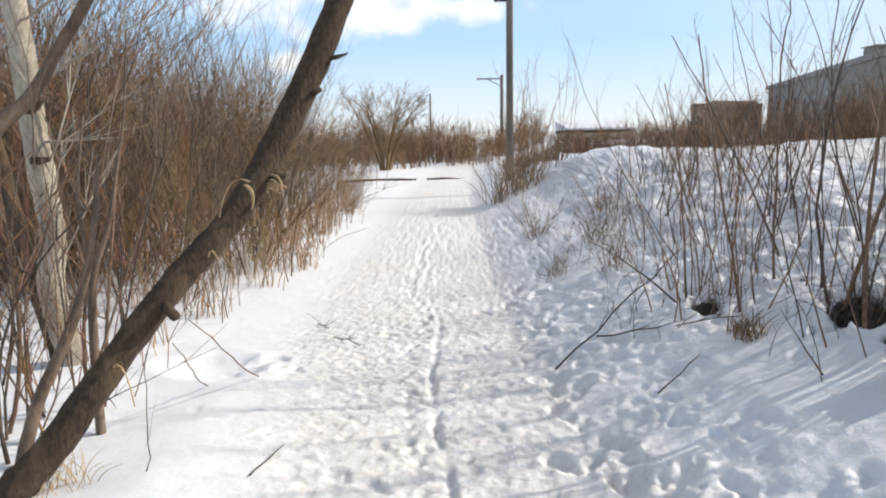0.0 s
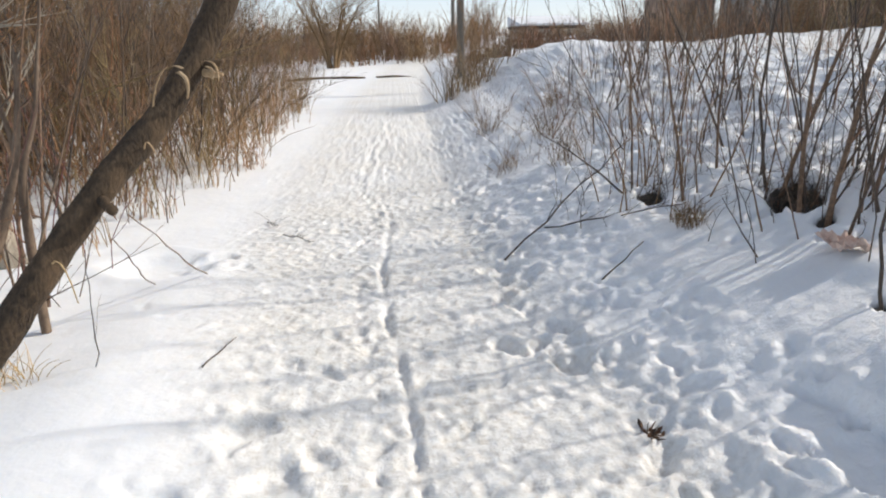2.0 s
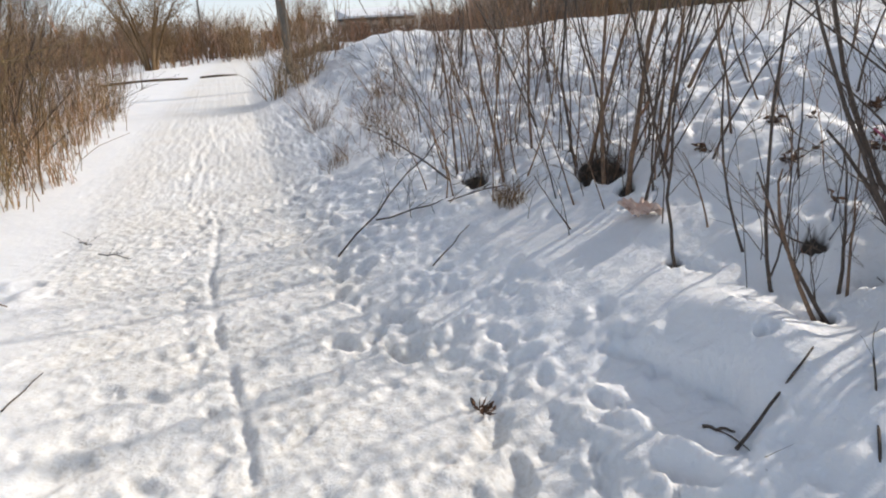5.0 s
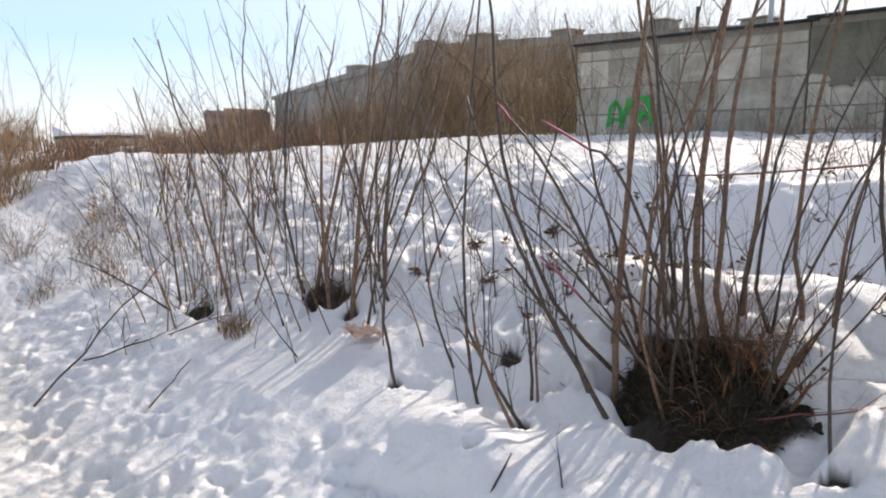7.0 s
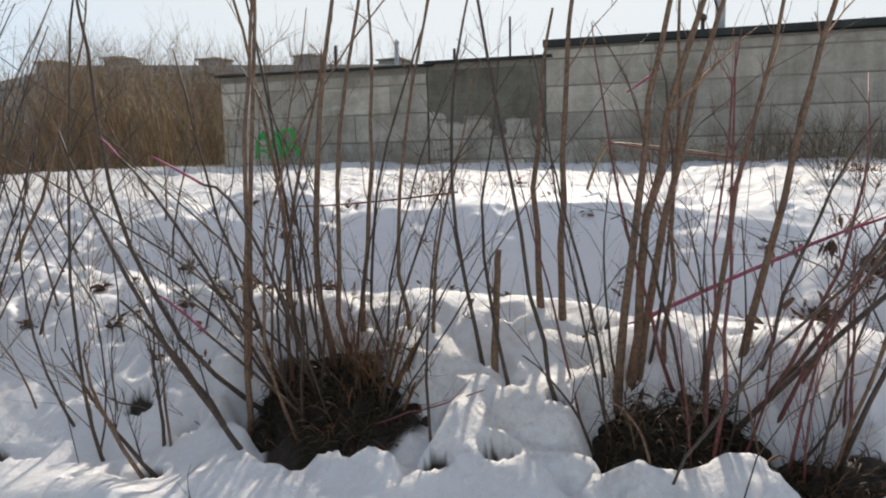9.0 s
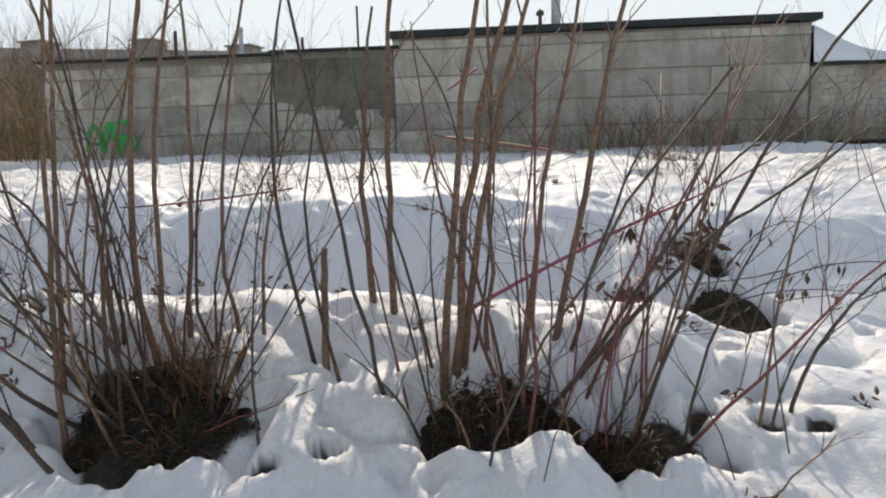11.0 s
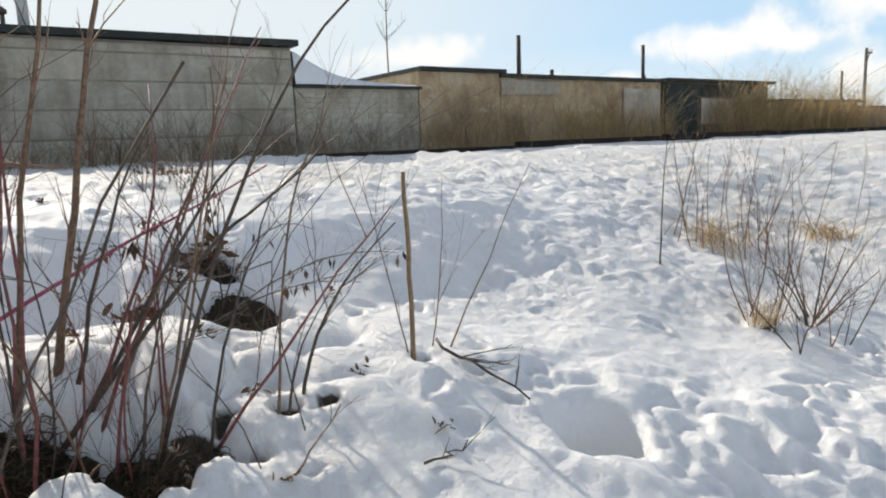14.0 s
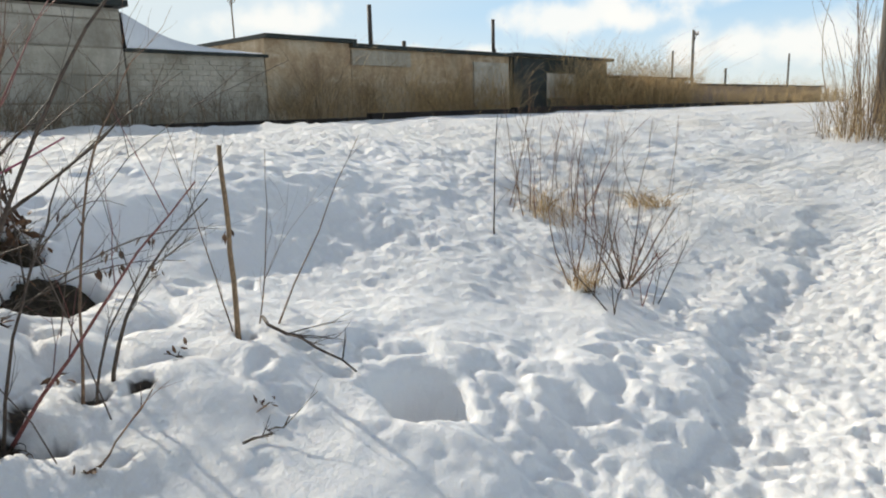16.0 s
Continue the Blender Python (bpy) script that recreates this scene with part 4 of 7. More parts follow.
shoot(big, 2.97, 1.96, (-0.13, 0.14, 0.25), (-0.41, 0.40, 0.63), 0.010, M_DARKSTEM)
shoot(big, 2.47, 1.70, (-0.10, 0.10, 0.29), (-0.26, 0.24, 0.58), 0.015, M_DARKSTEM)
shoot(big, 3.10, 1.12, (-0.01, 0.02, 0.65), (0.06, -0.13, 1.60), 0.011, on=0.3)
shoot(big, 3.10, 1.24, (-0.03, 0.05, 0.51), (0.09, -0.17, 1.45), 0.009, M_DARKSTEM, on=0.4)
shoot(big, 2.62, 1.68, (0.01, -0.01, 0.69), (0.04, -0.06, 1.59), 0.016, on=0.6)
shoot(big, 2.90, 1.62, (0.00, 0.02, 0.70), (0.16, -0.12, 1.60), 0.012, on=0.5)
extras(big, 2.88, 1.34, (0.24, 0.36), 18, 31, 0.35, 1.8, 0.004, 0.009, [M_DARKSTEM], 0.5, 0.32)
extras(big, 2.82, 1.45, (0.28, 0.36), 6, 34, 1.0, 1.95, 0.006, 0.011, [M_DARKSTEM, M_STEM], 0.5, 0.2)
extras(big, 2.90, 1.34, (0.20, 0.34), 18, 32, 0.06, 0.26, 0.007, 0.016, [M_STUMP], 0.5)
# old dark stems that lean out over the slope, and younger ones beside them
shoot(big, 2.40, 1.55, (-0.16, 0.18, 0.44), (-0.32, 0.34, 0.99), 0.012, M_DARKSTEM, on=0.3, twigs=6)
shoot(big, 2.25, 1.86, (-0.10, 0.09, 0.22), (-0.22, 0.20, 0.58), 0.011, M_DARKSTEM, twigs=7)
shoot(big, 3.05, 1.70, (-0.03, 0.04, 0.70), (-0.11, 0.14, 1.56), 0.010, M_DARKSTEM, on=0.4)
shoot(big, 2.37, 1.94, (-0.01, 0.0, 0.27), (-0.03, 0.03, 0.55), 0.009, M_DARKSTEM, twigs=6)

second = thing("willow_shrub", (2.95, -0.10, level(2.95, -0.10)), "dense leafless willow shrub over dark bare soil", "shrub", "willow shrubs on the bank")
litter(second, 2.90, -0.09, 0.28, 0.38, 680, 8, 0.0, 0.06)
# small dark discs that stand in for narrow shaded holes
for n, (x, y, q) in enumerate(((2.91, -1.08, 0.05), (2.94, -0.86, 0.04), (2.74, -0.88, 0.05), (3.88, -0.63, 0.06))):
    litter(second, x, y, q, q * 1.3, 5, 44 + n, 0.02)
litter(second, 2.78, -0.58, 0.18, 0.34, 380, 9, 0.0, 0.03)
brushwood(second, 3.0, -0.2, (0.8, 1.0), 8, 17, 0.4, 1.2, 0.0026, 1.0, M_DARKSTEM, 0.3)
shoot(second, 3.03, 0.15, (0.01, -0.06, 0.80), (0.03, -0.17, 1.56), 0.019, on=0.6)
shoot(second, 3.08, 0.11, (0.01, -0.09, 0.86), (0.03, -0.25, 1.52), 0.020, on=0.6)
shoot(second, 3.12, 0.08, (0.02, -0.12, 0.82), (0.03, -0.26, 1.40), 0.018, on=0.3)
shoot(second, 3.20, -0.01, (0.00, -0.03, 0.74), (0.00, -0.02, 1.46), 0.011, on=0.5)
shoot(second, 3.12, -0.17, (0.01, -0.10, 0.77), (0.01, -0.24, 1.47), 0.013, on=0.5)
shoot(second, 3.18, -0.31, (0.00, -0.15, 0.79), (0.01, -0.29, 1.50), 0.016, on=0.3)
shoot(second, 3.05, 0.21, (-0.03, 0.13, 0.60), (-0.06, 0.25, 0.96), 0.008, M_DARKSTEM)
shoot(second, 3.00, -0.25, (-0.02, -0.48, 0.60), (-0.07, -0.75, 0.86), 0.012, M_DARKSTEM, on=0.4)
shoot(second, 3.04, -0.13, (-0.02, 0.16, 0.66), (-0.05, 0.31, 0.82), 0.008, M_DARKSTEM)
shoot(second, 3.12, -0.37, (0.00, -0.16, 0.56), (-0.02, -0.33, 0.92), 0.009, M_DARKSTEM)
shoot(second, 2.86, -0.55, (-0.01, -0.14, 0.47), (-0.04, -0.32, 1.22), 0.008, on=0.3)
shoot(second, 2.86, -0.62, (-0.04, -0.38, 1.02), (-0.15, -0.76, 1.59), 0.009, M_DARKSTEM, on=0.5, twigs=3)
shoot(second, 3.16, -0.51, (-0.01, -0.27, 0.59), (-0.04, -0.49, 1.16), 0.009)
shoot(second, 3.06, -0.40, (-0.01, -0.44, 0.71), (-0.05, -0.64, 0.92), 0.010, M_DARKSTEM)
shoot(second, 3.10, -0.72, (-0.01, -0.13, 0.51), (-0.02, -0.21, 0.92), 0.007)
extras(second, 2.94, -0.12, (0.22, 0.42), 18, 51, 0.35, 1.6, 0.003, 0.009, [M_DARKSTEM, M_DARKSTEM, M_REDTWIG], 0.5, 0.28)
extras(second, 2.82, -0.15, (0.20, 0.45), 9, 52, 0.10, 0.3, 0.003, 0.007, [M_STEM, M_DARKSTEM], 0.6)
shoot(second, 2.84, -0.78, (-0.01, -0.08, 0.38), (-0.03, -0.22, 0.75), 0.007, M_DARKSTEM, on=0.2)
shoot(second, 2.80, -0.53, (0.00, -0.06, 0.47), (-0.01, -0.18, 0.90), 0.007, M_DARKSTEM, on=0.2)
shoot(second, 2.86, -0.44, (0.00, -0.08, 0.50), (0.00, -0.15, 0.80), 0.008, M_REDTWIG)
extras(second, 2.95, -0.62, (0.14, 0.30), 5, 53, 0.5, 1.35, 0.005, 0.009, [M_REDTWIG, M_REDTWIG, M_STEM], 0.5)
red = shoot(second, 3.42, 0.16, (0.05, -0.60, 0.33), (0.03, -0.95, 0.50), 0.011, M_PINK, on=0.45, twigs=3)
tagged(red, "glossy crimson arching branch")

third = thing("willow_shrub", (2.38, 3.75, level(2.38, 3.75)), "clump of upright bare willow rods with a cut stump", "shrub", "willow shrubs on the bank")
litter(third, 2.42, 3.85, 0.13, 0.26, 260, 12, 0.0)
brushwood(third, 2.42, 3.85, (0.22, 0.34), 30, 25, 0.08, 0.32, 0.003, 1.1, M_DARKSTEM)
brushwood(third, 2.3, 3.9, (0.7, 0.8), 24, 26, 0.2, 1.0, 0.0026, 0.9)
shoot(third, 2.36, 3.44, (0.07, -0.04, 0.86), (0.15, -0.09, 1.56), 0.016, on=0.5)
shoot(third, 2.39, 3.97, (0.16, -0.09, 0.81), (0.30, -0.17, 1.18), 0.014, on=0.6)
shoot(third, 2.38, 4.11, (-0.10, 0.05, 0.82), (0.07, -0.04, 1.90), 0.012, M_DARKSTEM)
shoot(third, 2.57, 3.41, (0.04, -0.03, 0.77), (0.09, -0.06, 1.43), 0.011, on=0.4)
shoot(third, 2.30, 3.62, (-0.02, 0.02, 0.70), (0.04, 0.00, 1.35), 0.013, on=0.3)
extras(third, 2.40, 3.80, (0.45, 0.60), 17, 61, 0.4, 1.9, 0.003, 0.008)
extras(third, 2.55, 3.55, (0.40, 0.60), 9, 63, 0.7, 1.9, 0.005, 0.009, [M_DARKSTEM], 0.3, 0.2)
extras(third, 2.40, 3.85, (0.2, 0.34), 8, 62, 0.12, 0.3, 0.004, 0.008, [M_STEM], 0.3)

fourth = thing("willow_shrub", (1.92, 4.70, level(1.92, 4.70)), "thin reddish willow shrub at the edge of the path", "shrub", "willow shrubs on the bank")
shoot(fourth, 1.97, 4.43, (-0.15, 0.05, 0.86), (-0.27, 0.09, 1.52), 0.011, on=0.3)
shoot(fourth, 1.80, 4.97, (-0.06, 0.02, 0.79), (-0.13, 0.04, 1.27), 0.009, on=0.3)
shoot(fourth, 2.27, 4.61, (-0.03, 0.01, 0.82), (-0.02, 0.01, 1.65), 0.010, on=0.3)
shoot(fourth, 1.70, 4.90, (-0.25, 0.20, 0.22), (-0.55, 0.42, 0.40), 0.009, M_DARKSTEM)
brushwood(fourth, 1.75, 4.9, (0.65, 0.8), 28, 27, 0.15, 0.9, 0.0024, 1.0)
litter(fourth, 1.88, 4.75, 0.09, 0.18, 120, 28, 0.0)
brushwood(fourth, 1.88, 4.75, (0.2, 0.3), 30, 23, 0.08, 0.28, 0.0028, 1.1, M_DARKSTEM)
extras(fourth, 1.92, 4.75, (0.45, 0.60), 26, 71, 0.4, 1.5, 0.003, 0.007, [M_STEM, M_BRUSH, M_BRUSH])

rngw = random.Random(5)
between = thing("willow_shrub", (2.6, 2.4, level(2.6, 2.4)), "sparse thin willow twigs with a few withered leaves", "shrub", "willow shrubs on the bank")
brushwood(between, 2.65, 2.45, (0.6, 0.7), 13, 29, 0.3, 1.2, 0.003, 0.8, M_DARKSTEM)
brushwood(between, 3.3, 2.6, (0.6, 0.9), 8, 30, 0.3, 1.1, 0.003, 1.0, M_STEM)
extras(between, 2.6, 2.4, (0.5, 0.6), 4, 33, 0.5, 1.5, 0.004, 0.008, [M_DARKSTEM], 0.3)
low = thing("weed_tuft", (4.7, 1.7, level(4.7, 1.7)), "low tangle of reddish weeds on the edge of the flat top", "weed", "weed tufts")
brushwood(low, 4.75, 1.70, (0.45, 0.6), 50, 34, 0.12, 0.5, 0.003, 1.2, M_STEM)
brushwood(low, 5.6, -0.95, (0.25, 0.3), 22, 35, 0.08, 0.3, 0.003, 1.2, M_DARKSTEM)
s = Soup()
s.tube(bend((5.06, 0.74, level(5.06, 0.74) - 0.05), (5.04, 0.66, 1.58), (5.00, 0.57, 1.71), 5) + bend((4.96, 0.50, 1.71), (4.62, 0.10, 1.66), (4.30, -0.38, 1.585), 6), [0.010] * 6 + [0.009, 0.009, 0.008, 0.007, 0.006, 0.005, 0.003], 6)
for k in range(6):
    rk = random.Random(880 + k)
    twiggy(s, rk, (4.9 - 0.09 * k, 0.40 - 0.12 * k, 1.69 - 0.012 * k), (rk.gauss(-0.4, 0.5), rk.gauss(-0.4, 0.5), rk.gauss(0, 0.4)), rk.uniform(0.10, 0.25), 0.003, 1, 4, 2, 0.3)
o = part("stalk", s, M_STAKE, low, "broken pale brown weed stalk")
o.matrix_parent_inverse = low.matrix_basis.inverted()
# the slope farther along: clumps that thin out towards the bend
for n, (cx, cy, count, tall) in enumerate(((3.05, 4.9, 15, 2.2), (2.6, 5.9, 12, 1.9), (3.5, 6.4, 11, 2.0), (3.0, 7.6, 12, 1.5), (2.4, 8.3, 11, 1.3), (4.0, 8.6, 10, 1.6), (3.2, 10.5, 9, 1.4), (3.4, 3.3, 6, 1.5), (2.2, 6.9, 5, 0.8), (3.3, 9.3, 12, 1.1), (4.6, 11.0, 8, 1.2), (5.2, 7.0, 7, 1.4), (4.6, 5.0, 6, 1.5))):
    b = thing("willow_shrub", (cx, cy, level(cx, cy)), "loose clump of bare willow rods on the snowy slope", "shrub", "willow shrubs on the bank")
    extras(b, cx, cy, (0.60, 0.70), count, 200 + n, 0.35 * tall, tall, 0.003, 0.009, [M_STEM, M_DARKSTEM, M_DARKSTEM])
    brushwood(b, cx - 0.2, cy, (0.75, 0.85), 18, 240 + n, 0.2, 0.75 * tall, 0.0026, 0.9, rngw.choice([M_STEM, M_DARKSTEM, M_BRUSH]))
M_PALEBRUSH = bark("pale brush", (0.20, 0.145, 0.085), (0.46, 0.35, 0.22))
edge_bush = thing("willow_shrub", (1.60, 15.2, level(1.60, 15.2)), "brown shrub fanning out beside the utility pole", "shrub", "willow shrubs on the bank")
brushwood(edge_bush, 1.60, 15.2, (0.7, 0.9), 120, 300, 0.4, 1.35, 0.006, 0.8, M_PALEBRUSH)
extras(edge_bush, 1.60, 15.2, (0.65, 0.8), 34, 301, 0.5, 1.3, 0.005, 0.010, [M_BRUSH, M_PALEBRUSH], 0.6)
extras(edge_bush, 2.2, 16.6, (0.9, 1.2), 26, 302, 1.3, 3.2, 0.005, 0.010, [M_BRUSH, M_GREYBRUSH], 0.3)
for n, (cx, cy, count, tall) in enumerate(((1.3, 9.4, 12, 0.55), (1.15, 7.0, 4, 0.4), (1.75, 7.8, 7, 0.7), (1.6, 6.3, 6, 0.7), (2.2, 9.6, 7, 0.7))):
    b = thing("weed_tuft", (cx, cy, level(cx, cy)), "small dry weed tuft poking through the snow", "weed", "weed tufts")
    brushwood(b, cx, cy, (0.16, 0.24), 36, 330 + n, 0.1, tall * 0.8, 0.0022, 1.0, M_GREYBRUSH)
    extras(b, cx, cy, (0.14, 0.2), count, 320 + n, 0.2, tall, 0.002, 0.004, [M_BRUSH, M_GREYBRUSH], 0.7)

# single saplings between the shrubs
shoot(None, 2.13, 2.61, (-0.06, 0.04, 0.34), (-0.02, 0.01, 1.19), 0.010, M_DARKSTEM, on=0.6)
shoot(None, 2.24, 2.12, (-0.06, 0.05, 0.51), (0.00, 0.00, 1.76), 0.009, M_DARKSTEM, on=0.3, twigs=7)
shoot(None, 2.21, 1.87, (-0.11, 0.10, 0.34), (-0.13, 0.12, 0.60), 0.010, twigs=6)
shoot(None, 2.37, 1.90, (-0.01, 0.01, 0.30), (-0.02, 0.02, 0.60), 0.007)
shoot(None, 2.35, 2.72, (-0.04, 0.03, 0.19), (-0.11, 0.08, 0.37), 0.006)
shoot(None, 1.93, 3.35, (-0.07, 0.05, 0.12), (-0.16, 0.14, 0.30), 0.006, M_DARKSTEM)
shoot(None, 3.40, 4.34, (0.27, -0.20, 0.88), (0.44, -0.34, 1.72), 0.013, on=0.3)
shoot(None, 2.87, 0.34, (-0.03, 0.11, 0.44), (-0.11, 0.31, 1.65), 0.011, M_DARKSTEM, on=0.5)
shoot(None, 3.04, 0.68, (0.00, -0.01, 0.30), (0.01, -0.02, 0.55), 0.018, twigs=1, cut=True)
shoot(None, 3.12, 1.00, (0.01, -0.01, 0.33), (0.04, -0.09, 0.73), 0.010, on=0.5)
shoot(None, 3.46, 0.59, (0.00, 0.02, 0.75), (0.01, -0.05, 1.38), 0.018, twigs=2)
shoot(None, 3.40, 0.47, (0.00, 0.00, 0.75), (0.01, -0.03, 1.49), 0.018, on=0.3, twigs=2)
shoot(None, 3.06, 0.74, (-0.05, 0.11, 0.80), (-0.03, 0.06, 1.48), 0.010, M_DARKSTEM, on=0.5)
shoot(None, 3.00, 0.60, (-0.04, 0.09, 0.56), (-0.03, 0.07, 0.96), 0.009, M_DARKSTEM, on=0.4)
shoot(None, 2.60, 0.78, (0.10, 0.06, 0.30), (0.20, 0.06, 0.75), 0.007, M_DARKSTEM, on=0.3)
shoot(None, 2.94, -1.18, (-0.03, -0.10, 0.33), (-0.12, -0.37, 0.67), 0.009, M_DARKSTEM, twigs=6)
shoot(None, 2.85, -1.04, (-0.02, -0.08, 0.68), (-0.05, -0.19, 1.01), 0.006, M_STEM, on=0.2)
shoot(None, 2.90, -1.10, (0.05, -0.05, 0.20), (0.16, -0.22, 0.42), 0.007, M_DARKSTEM)
stake = shoot(None, 3.12, -1.73, (0.00, 0.00, 0.41), (0.00, 0.01, 0.88), 0.013, M_STAKE, twigs=0, cut=True)
tagged(stake, "straight bare stick standing upright in the snow", "stick")
shoot(None, 3.15, -1.71, (0.03, 0.06, 0.37), (0.07, 0.17, 0.83), 0.004)
shoot(None, 3.20, -1.86, (0.05, -0.08, 0.30), (0.14, -0.16, 0.80), 0.004)
shoot(None, 3.17, -1.95, (0.10, -0.28, 0.40), (0.22, -0.62, 0.85), 0.005, M_STEM, twigs=1)
shoot(None, 3.90, -3.99, (-0.03, 0.02, 0.40), (-0.08, 0.03, 0.86), 0.007, M_DARKSTEM, twigs=2)

# red-barked shoots that catch the light
for n, (p0, p1, p2) in enumerate((((2.37, 1.89, 1.66), (2.44, 1.82, 1.60), (2.50, 1.75, 1.54)), ((3.56, 0.22, 1.91), (3.58, 0.15, 1.96), (3.59, 0.08, 2.01)), ((2.31, 2.10, 1.74), (2.33, 2.07, 1.70), (2.35, 2.05, 1.66)), ((2.30, 1.83, 1.11), (2.35, 1.77, 1.04), (2.41, 1.70, 0.94)), ((3.64, 2.11, 1.37), (3.87, 1.80, 1.38), (4.15, 1.31, 1.43)), ((4.84, 0.60, 1.73), (4.92, 0.19, 1.65), (4.97, -0.33, 1.59)))):
    s = Soup()
    s.tube(bend(p0, p1, p2, 6), [0.004, 0.005, 0.0055, 0.006, 0.006, 0.006, 0.006], 5)
    o = part("shoot", s, M_PINK if n < 4 else M_REDTWIG, second if n in (1, 5) else big, "thin crimson shoot")
    o.matrix_parent_inverse = o.parent.matrix_basis.inverted()

# the dark lower wood of those shoots
for a, b, c in (((2.50, 1.75, 1.54), (2.62, 1.60, 1.30), (2.80, 1.42, 0.50)), ((2.35, 2.05, 1.66), (2.50, 1.86, 1.30), (2.78, 1.60, 0.50)), ((2.41, 1.70, 0.94), (2.53, 1.57, 0.75), (2.72, 1.42, 0.48))):
    s = Soup()
    s.tube(bend(a, b, c, 7), [0.006, 0.006, 0.0065, 0.007, 0.0075, 0.008, 0.0085, 0.009], 5)
    o = part("stem", s, M_DARKSTEM, big)
    o.matrix_parent_inverse = big.matrix_basis.inverted()

# dead leafy growth round the melted burrow
burrow = thing("bramble", (3.55, -1.05, level(3.55, -1.05)), "low dark bramble with withered leaves beside a melted hole", "bramble")
# near-black discs paint the shade inside the burrow and the hole behind it
litter(burrow, 3.86, -1.10, 0.24, 0.24, 30, 14, 0.05)
litter(burrow, 4.24, -1.02, 0.11, 0.15, 110, 15, 0.03)
brushwood(burrow, 4.22, -1.0, (0.16, 0.2), 16, 19, 0.08, 0.35, 0.0026, 1.2)
brushwood(burrow, 3.85, -0.95, (0.4, 0.4), 12, 18, 0.15, 0.6, 0.0026, 0.9)
rngb = random.Random(77)
leaves = Soup()
canes = []
for i, (dx, dy, dz) in enumerate(((0.1, -0.9, 0.15), (0.0, -1.1, 0.35), (-0.1, 0.5, 0.5), (0.0, 0.3, 0.6), (-0.15, -0.5, 0.5), (0.1, -0.7, 0.05), (0.0, 0.05, 0.7))):
    x, y = 3.75 + 0.04 * i, -0.85 - 0.03 * i
    foot = Vector((x, y, level(x, y)))
    shoot(burrow, x, y, (dx * 0.4, dy * 0.45, dz * 0.8 + 0.05), (dx, dy, dz), 0.005, M_DARKSTEM, 0, 4, 900 + i)
    canes.append(bend(foot, foot + Vector((dx * 0.4, dy * 0.45, dz * 0.8 + 0.05)), foot + Vector((dx, dy, dz)), 12))
canes.append(bend((3.45, -0.45, level(3.42, 0.16) + 0.33), (3.45, -0.79, level(3.42, 0.16) + 0.50), (3.45, -1.2, level(3.42, 0.16) + 0.66), 12))
for i in range(76):
    # withered leaves hang in bunches from the canes
    if i % 4 == 0:
        bunch = rngb.choice(canes[i // 4 % len(canes)][3:])
    p = bunch + Vector((rngb.gauss(0, 0.022), rngb.gauss(0, 0.022), rngb.gauss(0, 0.010)))
    a = rngb.uniform(0, 6.283)
    d, w = Vector((rngb.uniform(0.1, 0.9) * math.cos(a), rngb.uniform(0.1, 0.9) * math.sin(a), -1)).normalized() * rngb.uniform(0.035, 0.095), rngb.uniform(0.006, 0.014)
    sd = Vector((-math.sin(a), math.cos(a), 0)) * w
    up = Vector((math.cos(a), math.sin(a), 0)) * 0.008
    leaves.add([p, p + d * 0.5 + sd, p + d, p + d * 0.5 - sd, p + d * 0.5 + up], [(0, 1, 4), (1, 2, 4), (2, 3, 4), (3, 0, 4)])
o = part("withered_leaf", leaves, M_LEAF, burrow, "curled dead brown leaves")
o.matrix_parent_inverse = burrow.matrix_basis.inverted()
o["kind"] = "stuff"


# ---- dry grass and twigs farther up the bank ----
def grass_soup(rng, n, spread, lo, hi, r, droop=0.4, x0=0.0, y0=0.0, z=None):
    s = Soup()
    for _ in range(n):
        a, q = rng.uniform(0, 6.283), rng.random() ** 0.6
        px, py = x0 + spread[0] * q * math.cos(a), y0 + spread[1] * q * math.sin(a)
        b = Vector((px, py, -0.03 if z is None else z(px, py) - 0.03))
        h, la = rng.uniform(lo, hi), rng.uniform(0, 6.283)
        d = Vector((math.cos(la), math.sin(la), 0)) * h * rng.uniform(0.05, droop)
        s.tube(bend(b, b + d * 0.35 + Vector((0, 0, h * 0.62)), b + d + Vector((0, 0, h)), 4), [r, r * 0.9, r * 0.7, r * 0.5, r * 0.2], 3, False)
    return s


tuft = thing("grass_tuft", (3.10, -4.10, level(3.10, -4.10)), "clump of brown weed stalks and straw in a melted dip", "grass", "tufts on the bank")
o = part("grass", grass_soup(random.Random(3), 90, (0.07, 0.12), 0.05, 0.26, 0.0022, 1.6, 3.12, -4.08, level), M_REED, tuft)
o.matrix_parent_inverse = tuft.matrix_basis.inverted()
o["kind"] = "stuff"
extras(tuft, 3.16, -4.14, (0.10, 0.16), 9, 401, 0.3, 0.75, 0.003, 0.006, [M_STEM, M_STUMP], 0.2)
litter(tuft, 3.06, -4.05, 0.06, 0.06, 40, 404, 0.04)
twigs = thing("weed_tuft", (3.05, -4.45, level(3.05, -4.45)), "bare dark weed stems fanning out of the snow", "weed", "weed tufts")
extras(twigs, 3.06, -4.44, (0.07, 0.09), 9, 402, 0.25, 0.70, 0.005, 0.009, [M_DARKSTEM, M_STEM], 1.0)
extras(twigs, 2.86, -4.38, (0.10, 0.12), 5, 405, 0.25, 0.6, 0.003, 0.005, [M_DARKSTEM, M_REDTWIG], 0.9)
extras(twigs, 2.80, -3.97, (0.04, 0.05), 3, 406, 0.15, 0.3, 0.004, 0.006, [M_DARKSTEM], 0.9)
